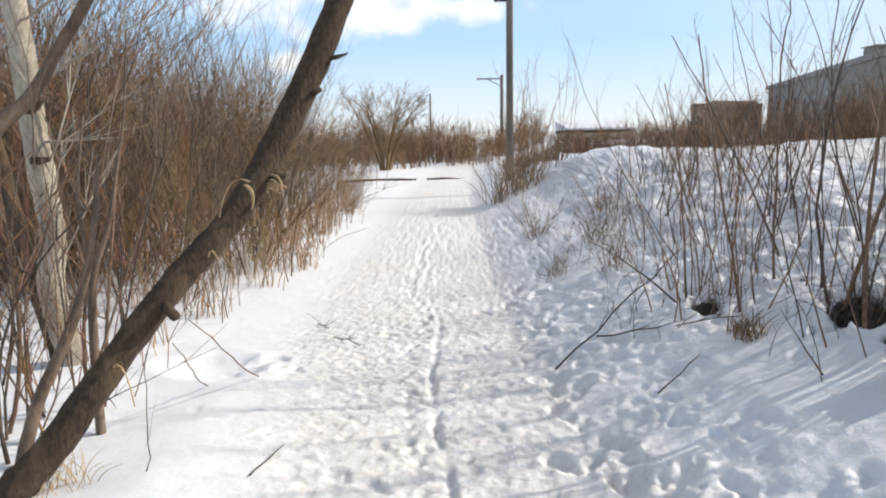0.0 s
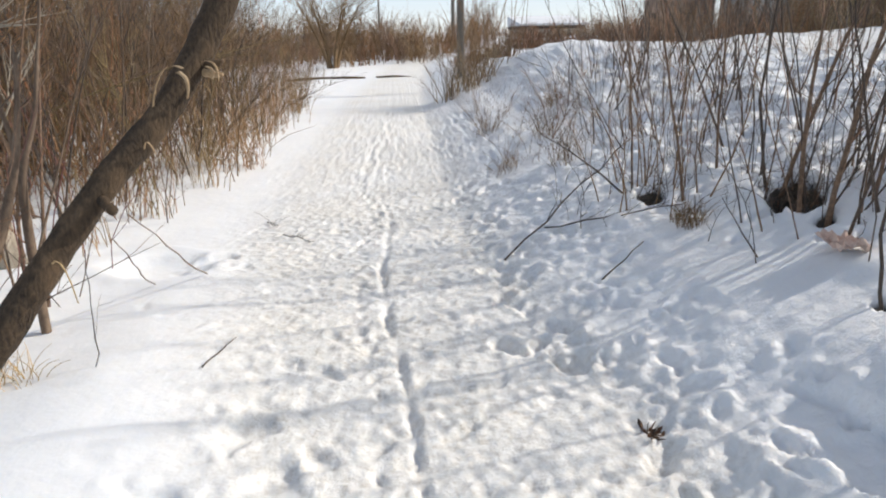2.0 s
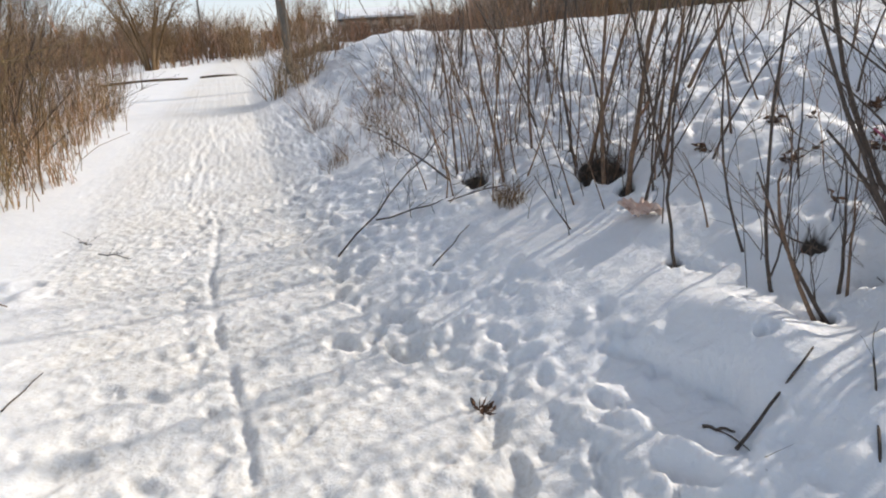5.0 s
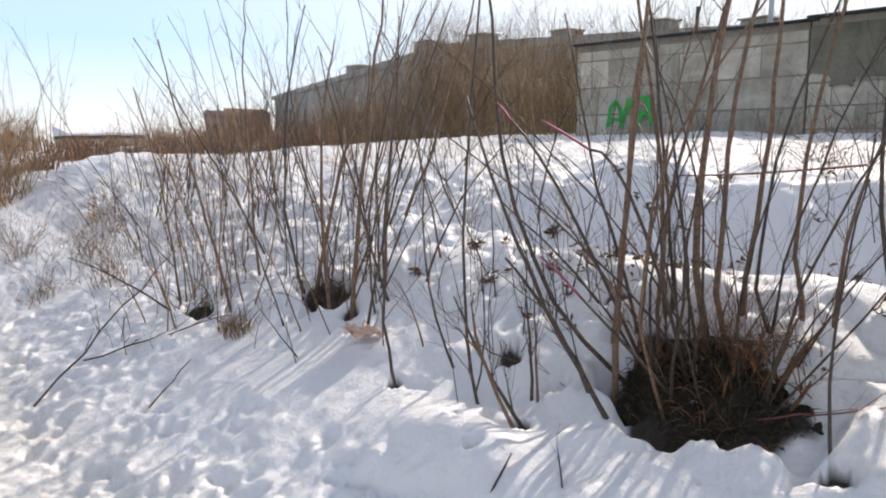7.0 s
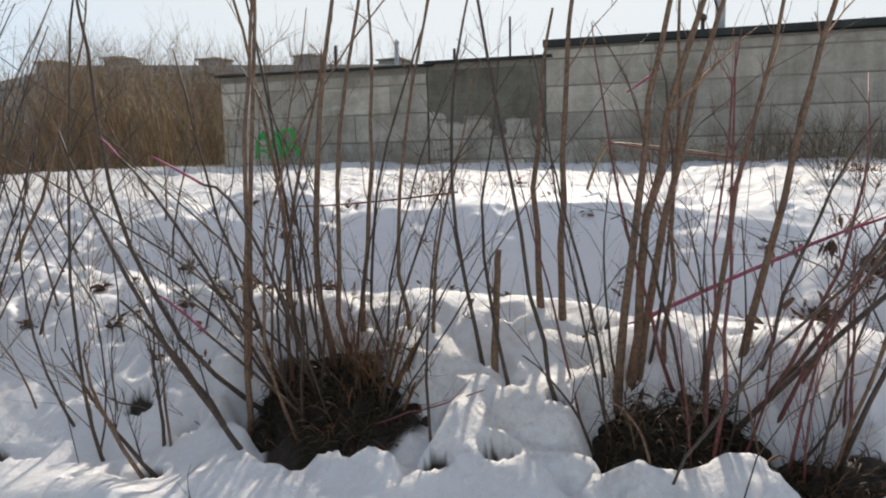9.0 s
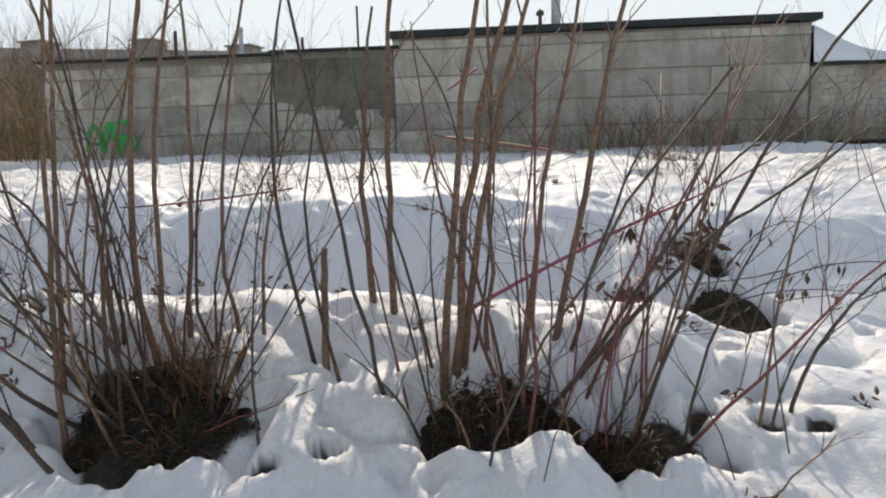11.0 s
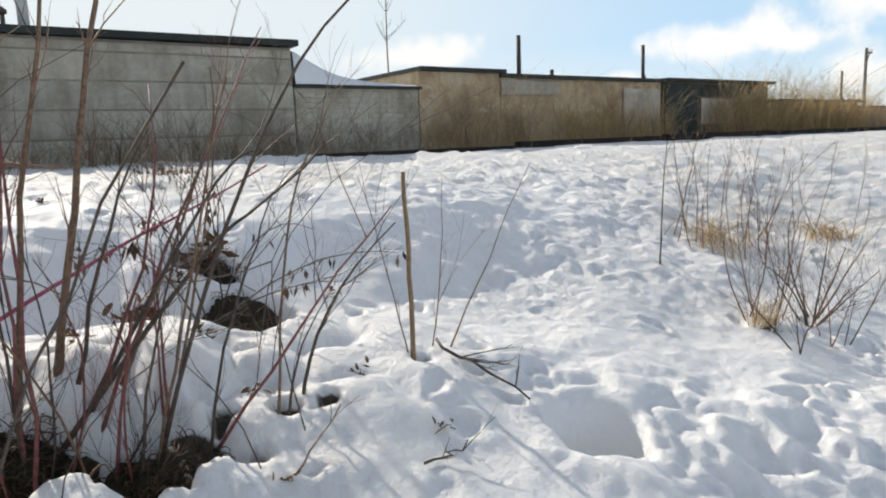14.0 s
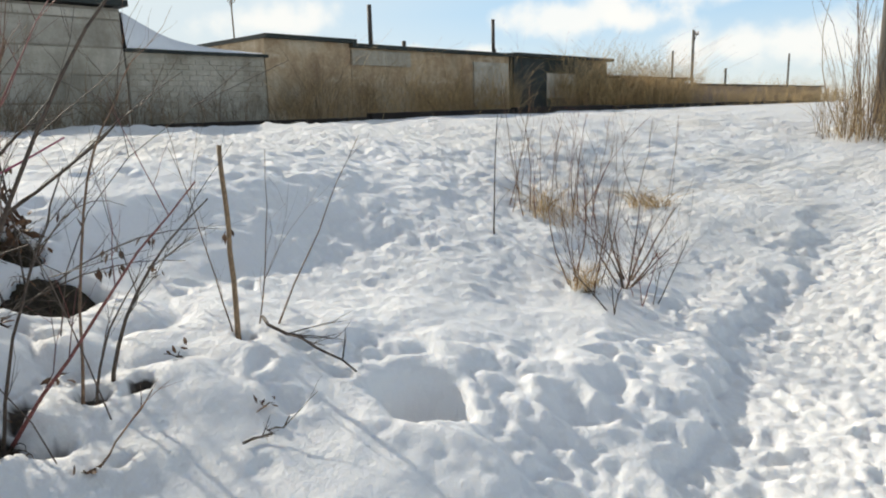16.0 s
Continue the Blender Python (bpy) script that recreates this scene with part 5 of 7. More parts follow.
tuft2 = thing("grass_tuft", (4.25, -4.95, level(4.25, -4.95)), "flattened tuft of pale yellow grass with upright red stalks", "grass", "tufts on the bank")
o = part("grass", grass_soup(random.Random(4), 170, (0.24, 0.30), 0.06, 0.28, 0.0026, 2.2, 4.25, -4.95, level), M_REED, tuft2)
o.matrix_parent_inverse = tuft2.matrix_basis.inverted()
o["kind"] = "stuff"
extras(tuft2, 4.30, -5.00, (0.35, 0.45), 18, 403, 0.4, 1.05, 0.003, 0.005, [M_STEM, M_REDTWIG, M_STUMP], 0.1)
tuft3 = thing("grass_tuft", (4.12, -6.18, level(4.12, -6.18)), "small tuft of golden dead grass bent over the snow", "grass", "tufts on the bank")
o = part("grass", grass_soup(random.Random(14), 120, (0.16, 0.26), 0.08, 0.24, 0.0030, 2.4, 4.12, -6.18, level), M_REED, tuft3)
o.matrix_parent_inverse = tuft3.matrix_basis.inverted()
o["kind"] = "stuff"
extras(tuft3, 4.30, -5.9, (0.5, 0.5), 7, 407, 0.4, 0.9, 0.003, 0.005, [M_STEM, M_BRUSH], 0.2)


# ---- trees and thicket on the other side of the path ----
def trunk_tube(pts, radii, rng, sides=12, knots=0.06):
    """A trunk through the given places, smoothed, with an uneven girth."""
    pts = [Vector(p) for p in pts]
    out, rad = [], []
    for i in range(len(pts) - 1):
        p0, p1, p2, p3 = pts[max(i - 1, 0)], pts[i], pts[i + 1], pts[min(i + 2, len(pts) - 1)]
        for k in range(6):
            t = k / 6
            out.append(0.5 * (2 * p1 + (p2 - p0) * t + (2 * p0 - 5 * p1 + 4 * p2 - p3) * t * t + (3 * p1 - p0 - 3 * p2 + p3) * t**3))
            rad.append((radii[i] * (1 - t) + radii[i + 1] * t) * (1 + rng.gauss(0, 0.025)))
    out.append(pts[-1])
    rad.append(radii[-1])
    s = Soup()
    s.tube(out, rad, sides)
    for i, v in enumerate(s.v):
        c = out[min(i // sides, len(out) - 1)]
        w = 1 + knots * noise.noise(Vector(v) * 9) + 0.5 * knots * noise.noise(Vector(v) * 26)
        s.v[i] = tuple(c + (Vector(v) - c) * w)
    return s


rngt = random.Random(12)
leaner = thing("leaning_tree", (-1.98, 2.82, 0.0), "dark leaning tree trunk with torn bark and broken stubs", "tree", "trees beside the path")
lean_pts = [(-2.06, 2.80, -0.10), (-1.93, 2.86, 0.09), (-1.75, 2.91, 0.29), (-1.57, 3.01, 0.55), (-1.30, 3.19, 0.92), (-1.06, 3.34, 1.20), (-0.89, 3.49, 1.49), (-0.68, 3.64, 1.92), (-0.52, 3.76, 2.33), (-0.40, 3.88, 2.78), (-0.30, 3.95, 3.3)]


def under(root, name, soup, mat, label=""):
    o = part(name, soup, mat, root, label)
    o.matrix_parent_inverse = root.matrix_basis.inverted()
    return o


under(leaner, "trunk", trunk_tube(lean_pts, [0.090, 0.084, 0.076, 0.070, 0.067, 0.066, 0.070, 0.074, 0.070, 0.063, 0.052], rngt, 14, 0.14), M_TRUNK)


def stub(root, p, d, length, r, mat, tip=0.6):
    p, d = Vector(p), Vector(d).normalized()
    s = Soup()
    s.tube([p, p + d * length * 0.5, p + d * length + Vector((0, 0, 0.01))], [r, r * 0.85, r * tip], 7)
    return under(root, "stub", s, mat, "broken branch stub")


stub(leaner, (-0.58, 3.66, 2.02), (0.9, -0.1, 0.12), 0.11, 0.014, M_TRUNK, 0.3)
stub(leaner, (-0.70, 3.60, 1.84), (1.0, -0.3, 0.1), 0.10, 0.028, M_TRUNK, 0.45)
stub(leaner, (-0.86, 3.45, 1.42), (1.0, -0.4, 0.1), 0.10, 0.026, M_TRUNK, 0.5)
stub(leaner, (-0.86, 3.42, 1.39), (1.0, -0.5, -0.2), 0.11, 0.020, M_PEEL, 0.4)
stub(leaner, (-1.30, 3.12, 0.86), (0.6, -0.5, -0.5), 0.10, 0.028, M_TRUNK, 0.9)
# strips of torn bark curling off the stem
for p0, p1, p2, w in (((-0.92, 3.29, 1.415), (-1.01, 3.28, 1.405), (-1.07, 3.27, 1.25), 0.014), ((-0.95, 3.30, 1.40), (-0.91, 3.29, 1.36), (-0.92, 3.30, 1.28), 0.020),
                      ((-0.85, 3.34, 1.44), (-0.79, 3.33, 1.43), (-0.78, 3.34, 1.35), 0.012), ((-0.84, 3.36, 1.42), (-0.80, 3.33, 1.40), (-0.81, 3.34, 1.36), 0.016), ((-1.12, 3.22, 1.06), (-1.09, 3.19, 1.10), (-1.07, 3.22, 1.04), 0.008)):
    c, s = bend(p0, p1, p2, 8), Soup()
    for i, q in enumerate(c):
        k = 0.45 * w * (1 - 0.5 * i / 8)
        s.v += [tuple(q + Vector((-k, 0, -0.3 * k))), tuple(q + Vector((k, 0.004, 0.3 * k))), tuple(q + Vector((k, 0.010, 0.3 * k))), tuple(q + Vector((-k, 0.010, -0.3 * k)))]
    s.f += [(4 * i + j, 4 * i + (j + 1) % 4, 4 * i + 4 + (j + 1) % 4, 4 * i + 4 + j) for i in range(8) for j in range(4)]
    under(leaner, "bark_strip", s, M_PEEL, "torn strip of pale inner bark")
s = grass_soup(random.Random(9), 80, (0.20, 0.14), 0.04, 0.18, 0.0025, 1.2, -1.80, 2.92, level)
under(leaner, "dead_grass", s, M_REED, "dry grass at the foot of the trunk")
s = Soup()
s.tube(bend((-1.55, 3.02, 0.55), (-1.45, 2.95, 0.62), (-1.42, 2.98, 0.42), 6), [0.004] * 7, 4)
under(leaner, "dead_grass", s, M_REED)

pale = thing("pale_tree", (-2.75, 4.78, 0.0), "pale-barked slender tree with dark knots and drooping twigs", "tree", "trees beside the path")
under(pale, "trunk", trunk_tube([(-2.66, 4.80, -0.12), (-2.72, 4.78, 0.2), (-2.77, 4.75, 0.64), (-2.73, 4.77, 0.96), (-2.75, 4.75, 1.40), (-2.77, 4.75, 1.71), (-2.79, 4.75, 2.12), (-2.80, 4.74, 2.55), (-2.82, 4.75, 3.1), (-2.80, 4.8, 4.2)], [0.10, 0.095, 0.09, 0.085, 0.085, 0.08, 0.08, 0.075, 0.07, 0.05], rngt, 12, 0.08), M_PALE)
under(pale, "second_trunk", trunk_tube([(-2.78, 4.84, -0.1), (-2.84, 4.8, 0.3), (-2.95, 4.8, 0.8), (-3.1, 4.85, 1.6), (-3.3, 4.9, 2.6)], [0.07, 0.065, 0.055, 0.045, 0.03], rngt, 9, 0.1), M_TRUNK)
stub(pale, (-2.76, 4.70, 1.84), (0.7, -0.4, 0.3), 0.16, 0.045, M_TRUNK)
stub(pale, (-2.76, 4.68, 1.50), (0.9, -0.3, 0.0), 0.14, 0.030, M_TRUNK)
for i, (p, d, ln) in enumerate((((-2.74, 4.72, 2.0), (1, -0.1, 0.35), 1.1), ((-2.76, 4.72, 1.62), (1, -0.2, -0.05), 0.7), ((-2.78, 4.74, 2.4), (1, -0.2, 0.5), 1.2), ((-2.75, 4.7, 1.1), (0.5, -0.6, 0.7), 0.8), ((-2.74, 4.72, 0.7), (0.6, 0.2, 0.9), 1.0), ((-2.8, 4.74, 2.6), (-0.6, 0, 0.8), 1.2), ((-2.77, 4.72, 1.3), (0.4, 0.1, 1), 1.3))):
    s = Soup()
    twiggy(s, random.Random(40 + i), p, d, ln, 0.011, 2, 5, 4, 0.16)
    under(pale, "branch", s, M_PALE)

forked = thing("forked_tree", (-2.05, 3.20, 0.0), "young grey forked tree with reddish twigs", "tree", "trees beside the path")
under(forked, "trunk", trunk_tube([(-2.12, 3.16, -0.05), (-2.06, 3.19, 0.18), (-1.99, 3.24, 0.41), (-1.87, 3.31, 0.68), (-1.79, 3.35, 0.93), (-1.74, 3.38, 1.15), (-1.70, 3.42, 1.5)], [0.035, 0.033, 0.030, 0.027, 0.022, 0.016, 0.008], rngt, 9), M_GREYWOOD)
under(forked, "limb", trunk_tube([(-1.88, 3.53, -0.05), (-1.87, 3.53, 0.46), (-1.85, 3.55, 0.89), (-1.76, 3.59, 1.18), (-1.71, 3.62, 1.44), (-1.66, 3.66, 1.75), (-1.63, 3.72, 2.2)], [0.026, 0.025, 0.021, 0.013, 0.008, 0.006, 0.003], rngt, 8), M_GREYWOOD)
under(forked, "limb", trunk_tube([(-1.85, 3.55, 0.89), (-1.88, 3.57, 1.10), (-1.90, 3.58, 1.35), (-1.84, 3.60, 1.75)], [0.015, 0.013, 0.010, 0.004], rngt, 7), M_GREYWOOD)
under(forked, "limb", trunk_tube([(-2.30, 3.27, 1.50), (-2.14, 3.38, 1.70), (-2.00, 3.46, 1.86), (-1.89, 3.53, 2.08), (-1.75, 3.59, 2.33), (-1.64, 3.66, 2.65)], [0.040, 0.038, 0.035, 0.030, 0.028, 0.022], rngt, 9), M_GREYWOOD)
under(forked, "limb", trunk_tube([(-2.60, 3.05, -0.05), (-2.55, 3.10, 0.6), (-2.45, 3.18, 1.2), (-2.30, 3.27, 1.50)], [0.05, 0.046, 0.042, 0.040], rngt, 9), M_GREYWOOD)
for i in range(26):
    r = random.Random(60 + i)
    s = Soup()
    p = (r.uniform(-2.5, -1.75), r.uniform(3.15, 3.7), r.uniform(0.2, 1.6))
    if i < 14:
        p = (r.uniform(-2.7, -1.95), r.uniform(3.2, 4.3), 0.0)
    twiggy(s, r, p, (r.gauss(0.1, 0.35), r.gauss(0, 0.3), 1), r.uniform(0.6, 1.5), r.uniform(0.004, 0.009), 2, 5, 3, 0.2)
    under(forked, "twig", s, r.choice([M_STEM, M_BRUSH, M_GREYWOOD]))


# thin red whips round its foot
for i in range(12):
    r = random.Random(170 + i)
    x, y = r.uniform(-2.8, -1.95), r.uniform(3.1, 4.8)
    s = Soup()
    twiggy(s, r, (x, y, level(x, y) - 0.04), (r.gauss(0.1, 0.3), r.gauss(0, 0.3), 1), r.uniform(0.6, 1.6), r.uniform(0.003, 0.006), 2, 5, 3, 0.25)
    under(forked, "twig", s, r.choice([M_REDTWIG, M_STEM, M_DARKSTEM]))
# reddish stems crowding round its foot
for i in range(7):
    r = random.Random(140 + i)
    x, y = r.uniform(-2.75, -2.0), r.uniform(3.1, 4.1)
    s = Soup()
    p = bend((x, y, level(x, y) - 0.05), (x + r.gauss(0, 0.12), y + r.gauss(0, 0.1), 0.7), (x + r.gauss(0.1, 0.25), y + r.gauss(0, 0.2), r.uniform(1.3, 2.2)), 7)
    k = r.uniform(0.010, 0.018)
    s.tube(p, [k * (1 - 0.1 * j) for j in range(8)], 6)
    for _ in range(5):
        j = r.randint(2, 6)
        twiggy(s, r, p[j], (p[j + 1] - p[j]).normalized() + Vector((r.gauss(0, 0.7), r.gauss(0, 0.7), r.uniform(0, 0.6))), r.uniform(0.3, 0.8), k * 0.4, 1, 4, 3, 0.25)
    under(forked, "stem", s, r.choice([M_STEM, M_STEM, M_DARKSTEM]))


def thicket_plant(seed, stems, height, spread, mats, fine=5, r=0.012, droop=0.3):
    """A many-stemmed bush, built round the origin."""
    rng = random.Random(seed)
    root = thing("thicket_bush", (0, 0, 0), "leafless brown bush of dense fine branches", "bush", "thicket")
    for mat in mats:
        s = Soup()
        for _ in range(stems // len(mats)):
            a, q = rng.uniform(0, 6.283), rng.random() ** 0.5
            b = Vector((spread * q * math.cos(a), spread * q * math.sin(a), -0.15))
            h = height * rng.uniform(0.55, 1.0)
            out = Vector((math.cos(a), math.sin(a), 0)) * h * droop * q + Vector((rng.gauss(0, 0.2), rng.gauss(0, 0.2), 0)) * h
            if rng.random() < 0.15:
                h *= 0.45
                out *= 1.8
            pts = bend(b, b + out * 0.35 + Vector((rng.gauss(0, 0.07) * h, rng.gauss(0, 0.07) * h, h * 0.55)), b + out + Vector((0, 0, h)), 6)
            k = rng.uniform(0.5, 1.2)
            s.tube(pts, [r * k * (1 - 0.13 * i) for i in range(7)], 4, False)
            for _ in range(fine):
                i = rng.randint(1, 5)
                side = Vector((rng.gauss(0, 1), rng.gauss(0, 1), rng.uniform(-0.1, 1.0))).normalized()
                twiggy(s, rng, pts[i], (pts[i + 1] - pts[i]).normalized() + side * 0.9, h * rng.uniform(0.15, 0.45), r * 0.42, 1, 3, 2, 0.3, 2)
        part("crown", s, mat, root)["kind"] = "stuff"
    return root


M_OLIVE = bark("olive twig", (0.15, 0.112, 0.045), (0.42, 0.315, 0.145))
M_STRAWY = bark("strawy twig", (0.30, 0.21, 0.115), (0.60, 0.46, 0.27))
kinds = [thicket_plant(500, 24, 2.9, 0.7, (M_BRUSH, M_STEM, M_BRUSH), 9, 0.009), thicket_plant(501, 24, 3.2, 0.8, (M_BRUSH, M_DARKSTEM, M_OLIVE), 9, 0.009), thicket_plant(502, 24, 2.2, 0.8, (M_OLIVE, M_BRUSH, M_STEM), 7, 0.009), thicket_plant(503, 24, 3.4, 0.8, (M_GREYBRUSH, M_STEM, M_DARKSTEM), 9, 0.009), thicket_plant(504, 20, 2.6, 0.8, (M_STRAWY, M_OLIVE), 7, 0.010)]
kinds[4].matrix_basis = pose(-2.4, 8.4, 0.0) @ Matrix.Diagonal((0.5, 0.5, 0.5, 1))
kinds += [thicket_plant(505, 21, 3.1, 0.8, (M_PALEBRUSH, M_GREYBRUSH, M_BRUSH), 6, 0.010), thicket_plant(506, 18, 2.6, 0.8, (M_STRAWY, M_OLIVE), 4, 0.012)]
kinds += [thicket_plant(507, 16, 3.2, 0.45, (M_GREYBRUSH, M_DARKSTEM), 10, 0.008, 0.2)]
kinds[7].matrix_basis = pose(-2.95, 9.6, 0.0)
kinds[5].matrix_basis = pose(-5.0, 15.0, -0.1)
kinds[6].matrix_basis = pose(13.0, 12.0, 1.3)
kinds[0].matrix_basis = pose(-3.4, 7.4, 0.0)
kinds[1].matrix_basis = pose(-4.6, 8.2, -0.05)
kinds[2].matrix_basis = pose(-2.5, 7.6, 0.0)
kinds[3].matrix_basis = pose(-5.6, 8.4, -0.1)
rngk = random.Random(21)


def sow(which, x, y, size=1.0, z=None):
    m = pose(x, y, level(x, y) if z is None else z, rngk.gauss(0, 3), rngk.gauss(0, 3), rngk.uniform(0, 360)) @ Matrix.Diagonal((size, size, size * rngk.uniform(0.9, 1.1), 1))
    return copy_thing(kinds[which], m)


for y in np.arange(7.4, 24.0, 1.2):
    edge_x = -1.9 - 0.03 * (y - 6)
    for k in range(5):
        if k == 0 and rngk.random() < 0.4:
            continue
        sow((rngk.choice([0, 1, 2, 3]) if y < 13.5 else 5) if k else 2, edge_x - 0.55 - k * (0.9 + 0.05 * y) + rngk.gauss(0, 0.25), y + rngk.gauss(0, 0.4), (0.6, 0.95, 1.15, 1.25, 1.35)[k] * rngk.uniform(0.85, 1.12) * (1 + 0.01 * y))
for y in np.arange(6.2, 18.0, 1.15):
    sow(rngk.choice([2, 4, 4]), -2.05 - 0.02 * y + rngk.gauss(0, 0.2), y, rngk.uniform(0.36, 0.62))
for x, y, sz in ((-7.6, 8.6, 1.2), (-9.0, 9.0, 1.5), (-5.0, 8.0, 1.3), (-6.2, 8.6, 1.4), (-4.4, 7.9, 1.25), (-7.2, 9.4, 1.5), (-4.6, 9.2, 1.35), (-6.0, 9.6, 1.5), (-7.4, 10.4, 1.6), (-3.6, 8.4, 1.1), (-5.2, 8.0, 1.4), (-8.4, 8.4, 1.6)):
    sow(rngk.choice([0, 1, 3]), x, y, sz)

for x, y, sz in ((-2.45, 8.8, 0.86), (-2.75, 10.6, 0.95), (-3.3, 9.3, 1.0), (-2.75, 11.8, 0.92), (-2.7, 13.6, 0.82), (-3.2, 12.6, 1.0), (-3.7, 10.4, 1.08), (-2.9, 15.4, 0.75)):
    sow(7, x, y, sz)

# crooked older stems standing in the front of the thicket
for i, (x, y, tall, r) in enumerate(((-2.6, 6.6, 2.3, 0.018), (-3.3, 6.2, 2.6, 0.022), (-2.9, 7.4, 2.2, 0.016), (-3.9, 7.0, 2.8, 0.024), (-2.35, 7.9, 1.9, 0.014), (-4.6, 6.5, 2.6, 0.020), (-3.1, 8.3, 2.4, 0.016), (-2.5, 9.2, 2.0, 0.014), (-3.7, 5.6, 2.4, 0.016), (-2.7, 5.7, 1.9, 0.013), (-4.2, 7.9, 2.9, 0.022), (-2.45, 10.6, 2.1, 0.014))):
    rt = random.Random(640 + i)
    old = thing("thicket_bush", (x, y, level(x, y)), "crooked dark bare bush with forked branches", "bush", "thicket")
    for k in range(3):
        s = Soup()
        d = Vector((rt.gauss(0, 0.22), rt.gauss(0, 0.22), 1))
        twiggy(s, rt, (rt.gauss(0, 0.05), rt.gauss(0, 0.05), -0.1), d, tall * rt.uniform(0.7, 1.1), r * rt.uniform(0.5, 1.0), 3, 6, 4, 0.20, 6)
        part("stem", s, rt.choice([M_DARKSTEM, M_GREYWOOD, M_STEM]), old)

# straw-coloured reeds along the near side of the thicket
reeds = thing("reed_bed", (-2.0, 8.0, 0.0), "bed of thin straw-brown reeds beside the path", "reeds", kind="stuff")
s = Soup()
rr = random.Random(33)
for _ in range(52):
    cy = rr.uniform(5.2, 17)
    cx = -1.55 - 0.02 * cy - abs(rr.gauss(0, 0.6)) - (0.45 if cy < 6 else 0)
    tall = rr.uniform(0.35, 1.35) * min(1.0, 0.4 + (-1.4 - cx) * 0.8)
    for _ in range(rr.randint(4, 22)):
        x, y, h = cx + rr.gauss(0, 0.10), cy + rr.gauss(0, 0.14), tall * rr.uniform(0.4, 1.1)
        b = Vector((x, y, -0.03))
        d = Vector((rr.gauss(0.10, 0.38), rr.gauss(0, 0.38), 0)) * h
        s.tube(bend(b, b + d * 0.3 + Vector((0, 0, h * 0.6)), b + d + Vector((0, 0, h)), 3), [0.0045, 0.004, 0.003, 0.001], 3, False)
under(reeds, "stalks", s, bark("reed stalk", (0.26, 0.16, 0.075), (0.54, 0.37, 0.19), (0.34, 0.18, 0.10)))["kind"] = "stuff"

# far scrub across the end of the path and before the buildings, joined
def scrub(name, places, label, seed, mats):
    """Many small bushes in one mesh: each a turned and scaled copy of one of three patterns."""
    rng = random.Random(seed)
    patterns = []
    for k in range(3):
        s = Soup()
        for _ in range(14):
            a, q = rng.uniform(0, 6.283), rng.random() ** 0.5
            b = Vector((0.7 * q * math.cos(a), 0.7 * q * math.sin(a), -0.15))
            h = 2.6 * rng.uniform(0.4, 1.0)
            out = Vector((rng.gauss(0, 0.28), rng.gauss(0, 0.28), 0)) * h
            pts = bend(b, b + out * 0.35 + Vector((0, 0, h * 0.55)), b + out + Vector((0, 0, h)), 4)
            s.tube(pts, [0.02, 0.017, 0.014, 0.010, 0.006], 3, False)
            for _ in range(6):
                i = rng.randint(1, 3)
                side = Vector((rng.gauss(0, 1), rng.gauss(0, 1), rng.uniform(-0.1, 1.0))).normalized()
                twiggy(s, rng, pts[i], (pts[i + 1] - pts[i]).normalized() + side * 0.9, h * rng.uniform(0.25, 0.55), 0.010, 0, 3, 0, 0.3, 1)
        patterns.append((np.array(s.v), np.array([f if len(f) == 4 else (*f, f[-1]) for f in s.f])))
    root = thing(name, (0, 0, 0), label, "bushes", kind="stuff")
    for mi, mat in enumerate(mats):
        vs, fs, n = [], [], 0
        for x, y, z, size in places[mi::len(mats)]:
            v, f = patterns[rng.randrange(3)]
            a = rng.uniform(0, 6.283)
            turn = np.array([[math.cos(a), -math.sin(a), 0], [math.sin(a), math.cos(a), 0], [0, 0, rng.uniform(0.85, 1.15)]])
            vs.append(v @ turn.T * size + (x, y, z))
            fs.append(f + n)
            n += len(v)
        v, f = np.concatenate(vs), np.concatenate(fs)
        me = bpy.data.meshes.new("scrub")
        me.vertices.add(len(v))
        me.vertices.foreach_set("co", v.astype(np.float32).ravel())
        me.loops.add(4 * len(f))
        me.loops.foreach_set("vertex_index", f.astype(np.int32).ravel())
        me.polygons.add(len(f))
        me.polygons.foreach_set("loop_start", (4 * np.arange(len(f))).astype(np.int32))
        me.update()
        me.materials.append(mat)
        o = new("crown", me)
        o.parent = root
        o["kind"] = "stuff"


def at_level(x, y, size):
    return x, y, level(x, y), size


R = random.Random(91)
spots = []
for _ in range(110):
    x, y = R.uniform(-26, 18), R.uniform(34, 60)
    spots.append(at_level(x, y + (14 if x > 0 and y < 44 else 0), R.uniform(0.7, 1.1) * (0.45 if x > 0.5 else 1.0)))
for _ in range(110):
    x = R.uniform(-70, 45)
    spots.append(at_level(x, R.uniform(66, 95), R.uniform(1.1, 1.8) * (0.5 if x > 3 else 1.0)))
for _ in range(150):
    y = R.uniform(34, 50)
    spots.append(at_level(R.uniform(-0.42 * y, 0.05 * y), y, R.uniform(0.55, 1.05)))
spots += [at_level(R.uniform(-3.0, 5.5), R.uniform(38, 47), R.uniform(0.5, 0.8)) for _ in range(44)]
spots += [at_level(6.3 + 0.6 * k, 64 + R.uniform(0, 3), 1.5) for k in range(6)]
spots += [at_level(x, y, R.uniform(0.6, 0.85)) for x, y in ((-3.6, 28.5), (-5.2, 30.0), (-7.5, 27.0), (-9.5, 30.0), (-2.0, 33.0), (-12, 26), (-5.0, 34), (-8, 33), (0.5, 36), (2.5, 35))]
scrub("far_scrub", spots, "brown leafless scrub far along the path", 92, (M_BRUSH, M_GREYBRUSH, M_STEM))
spots = []
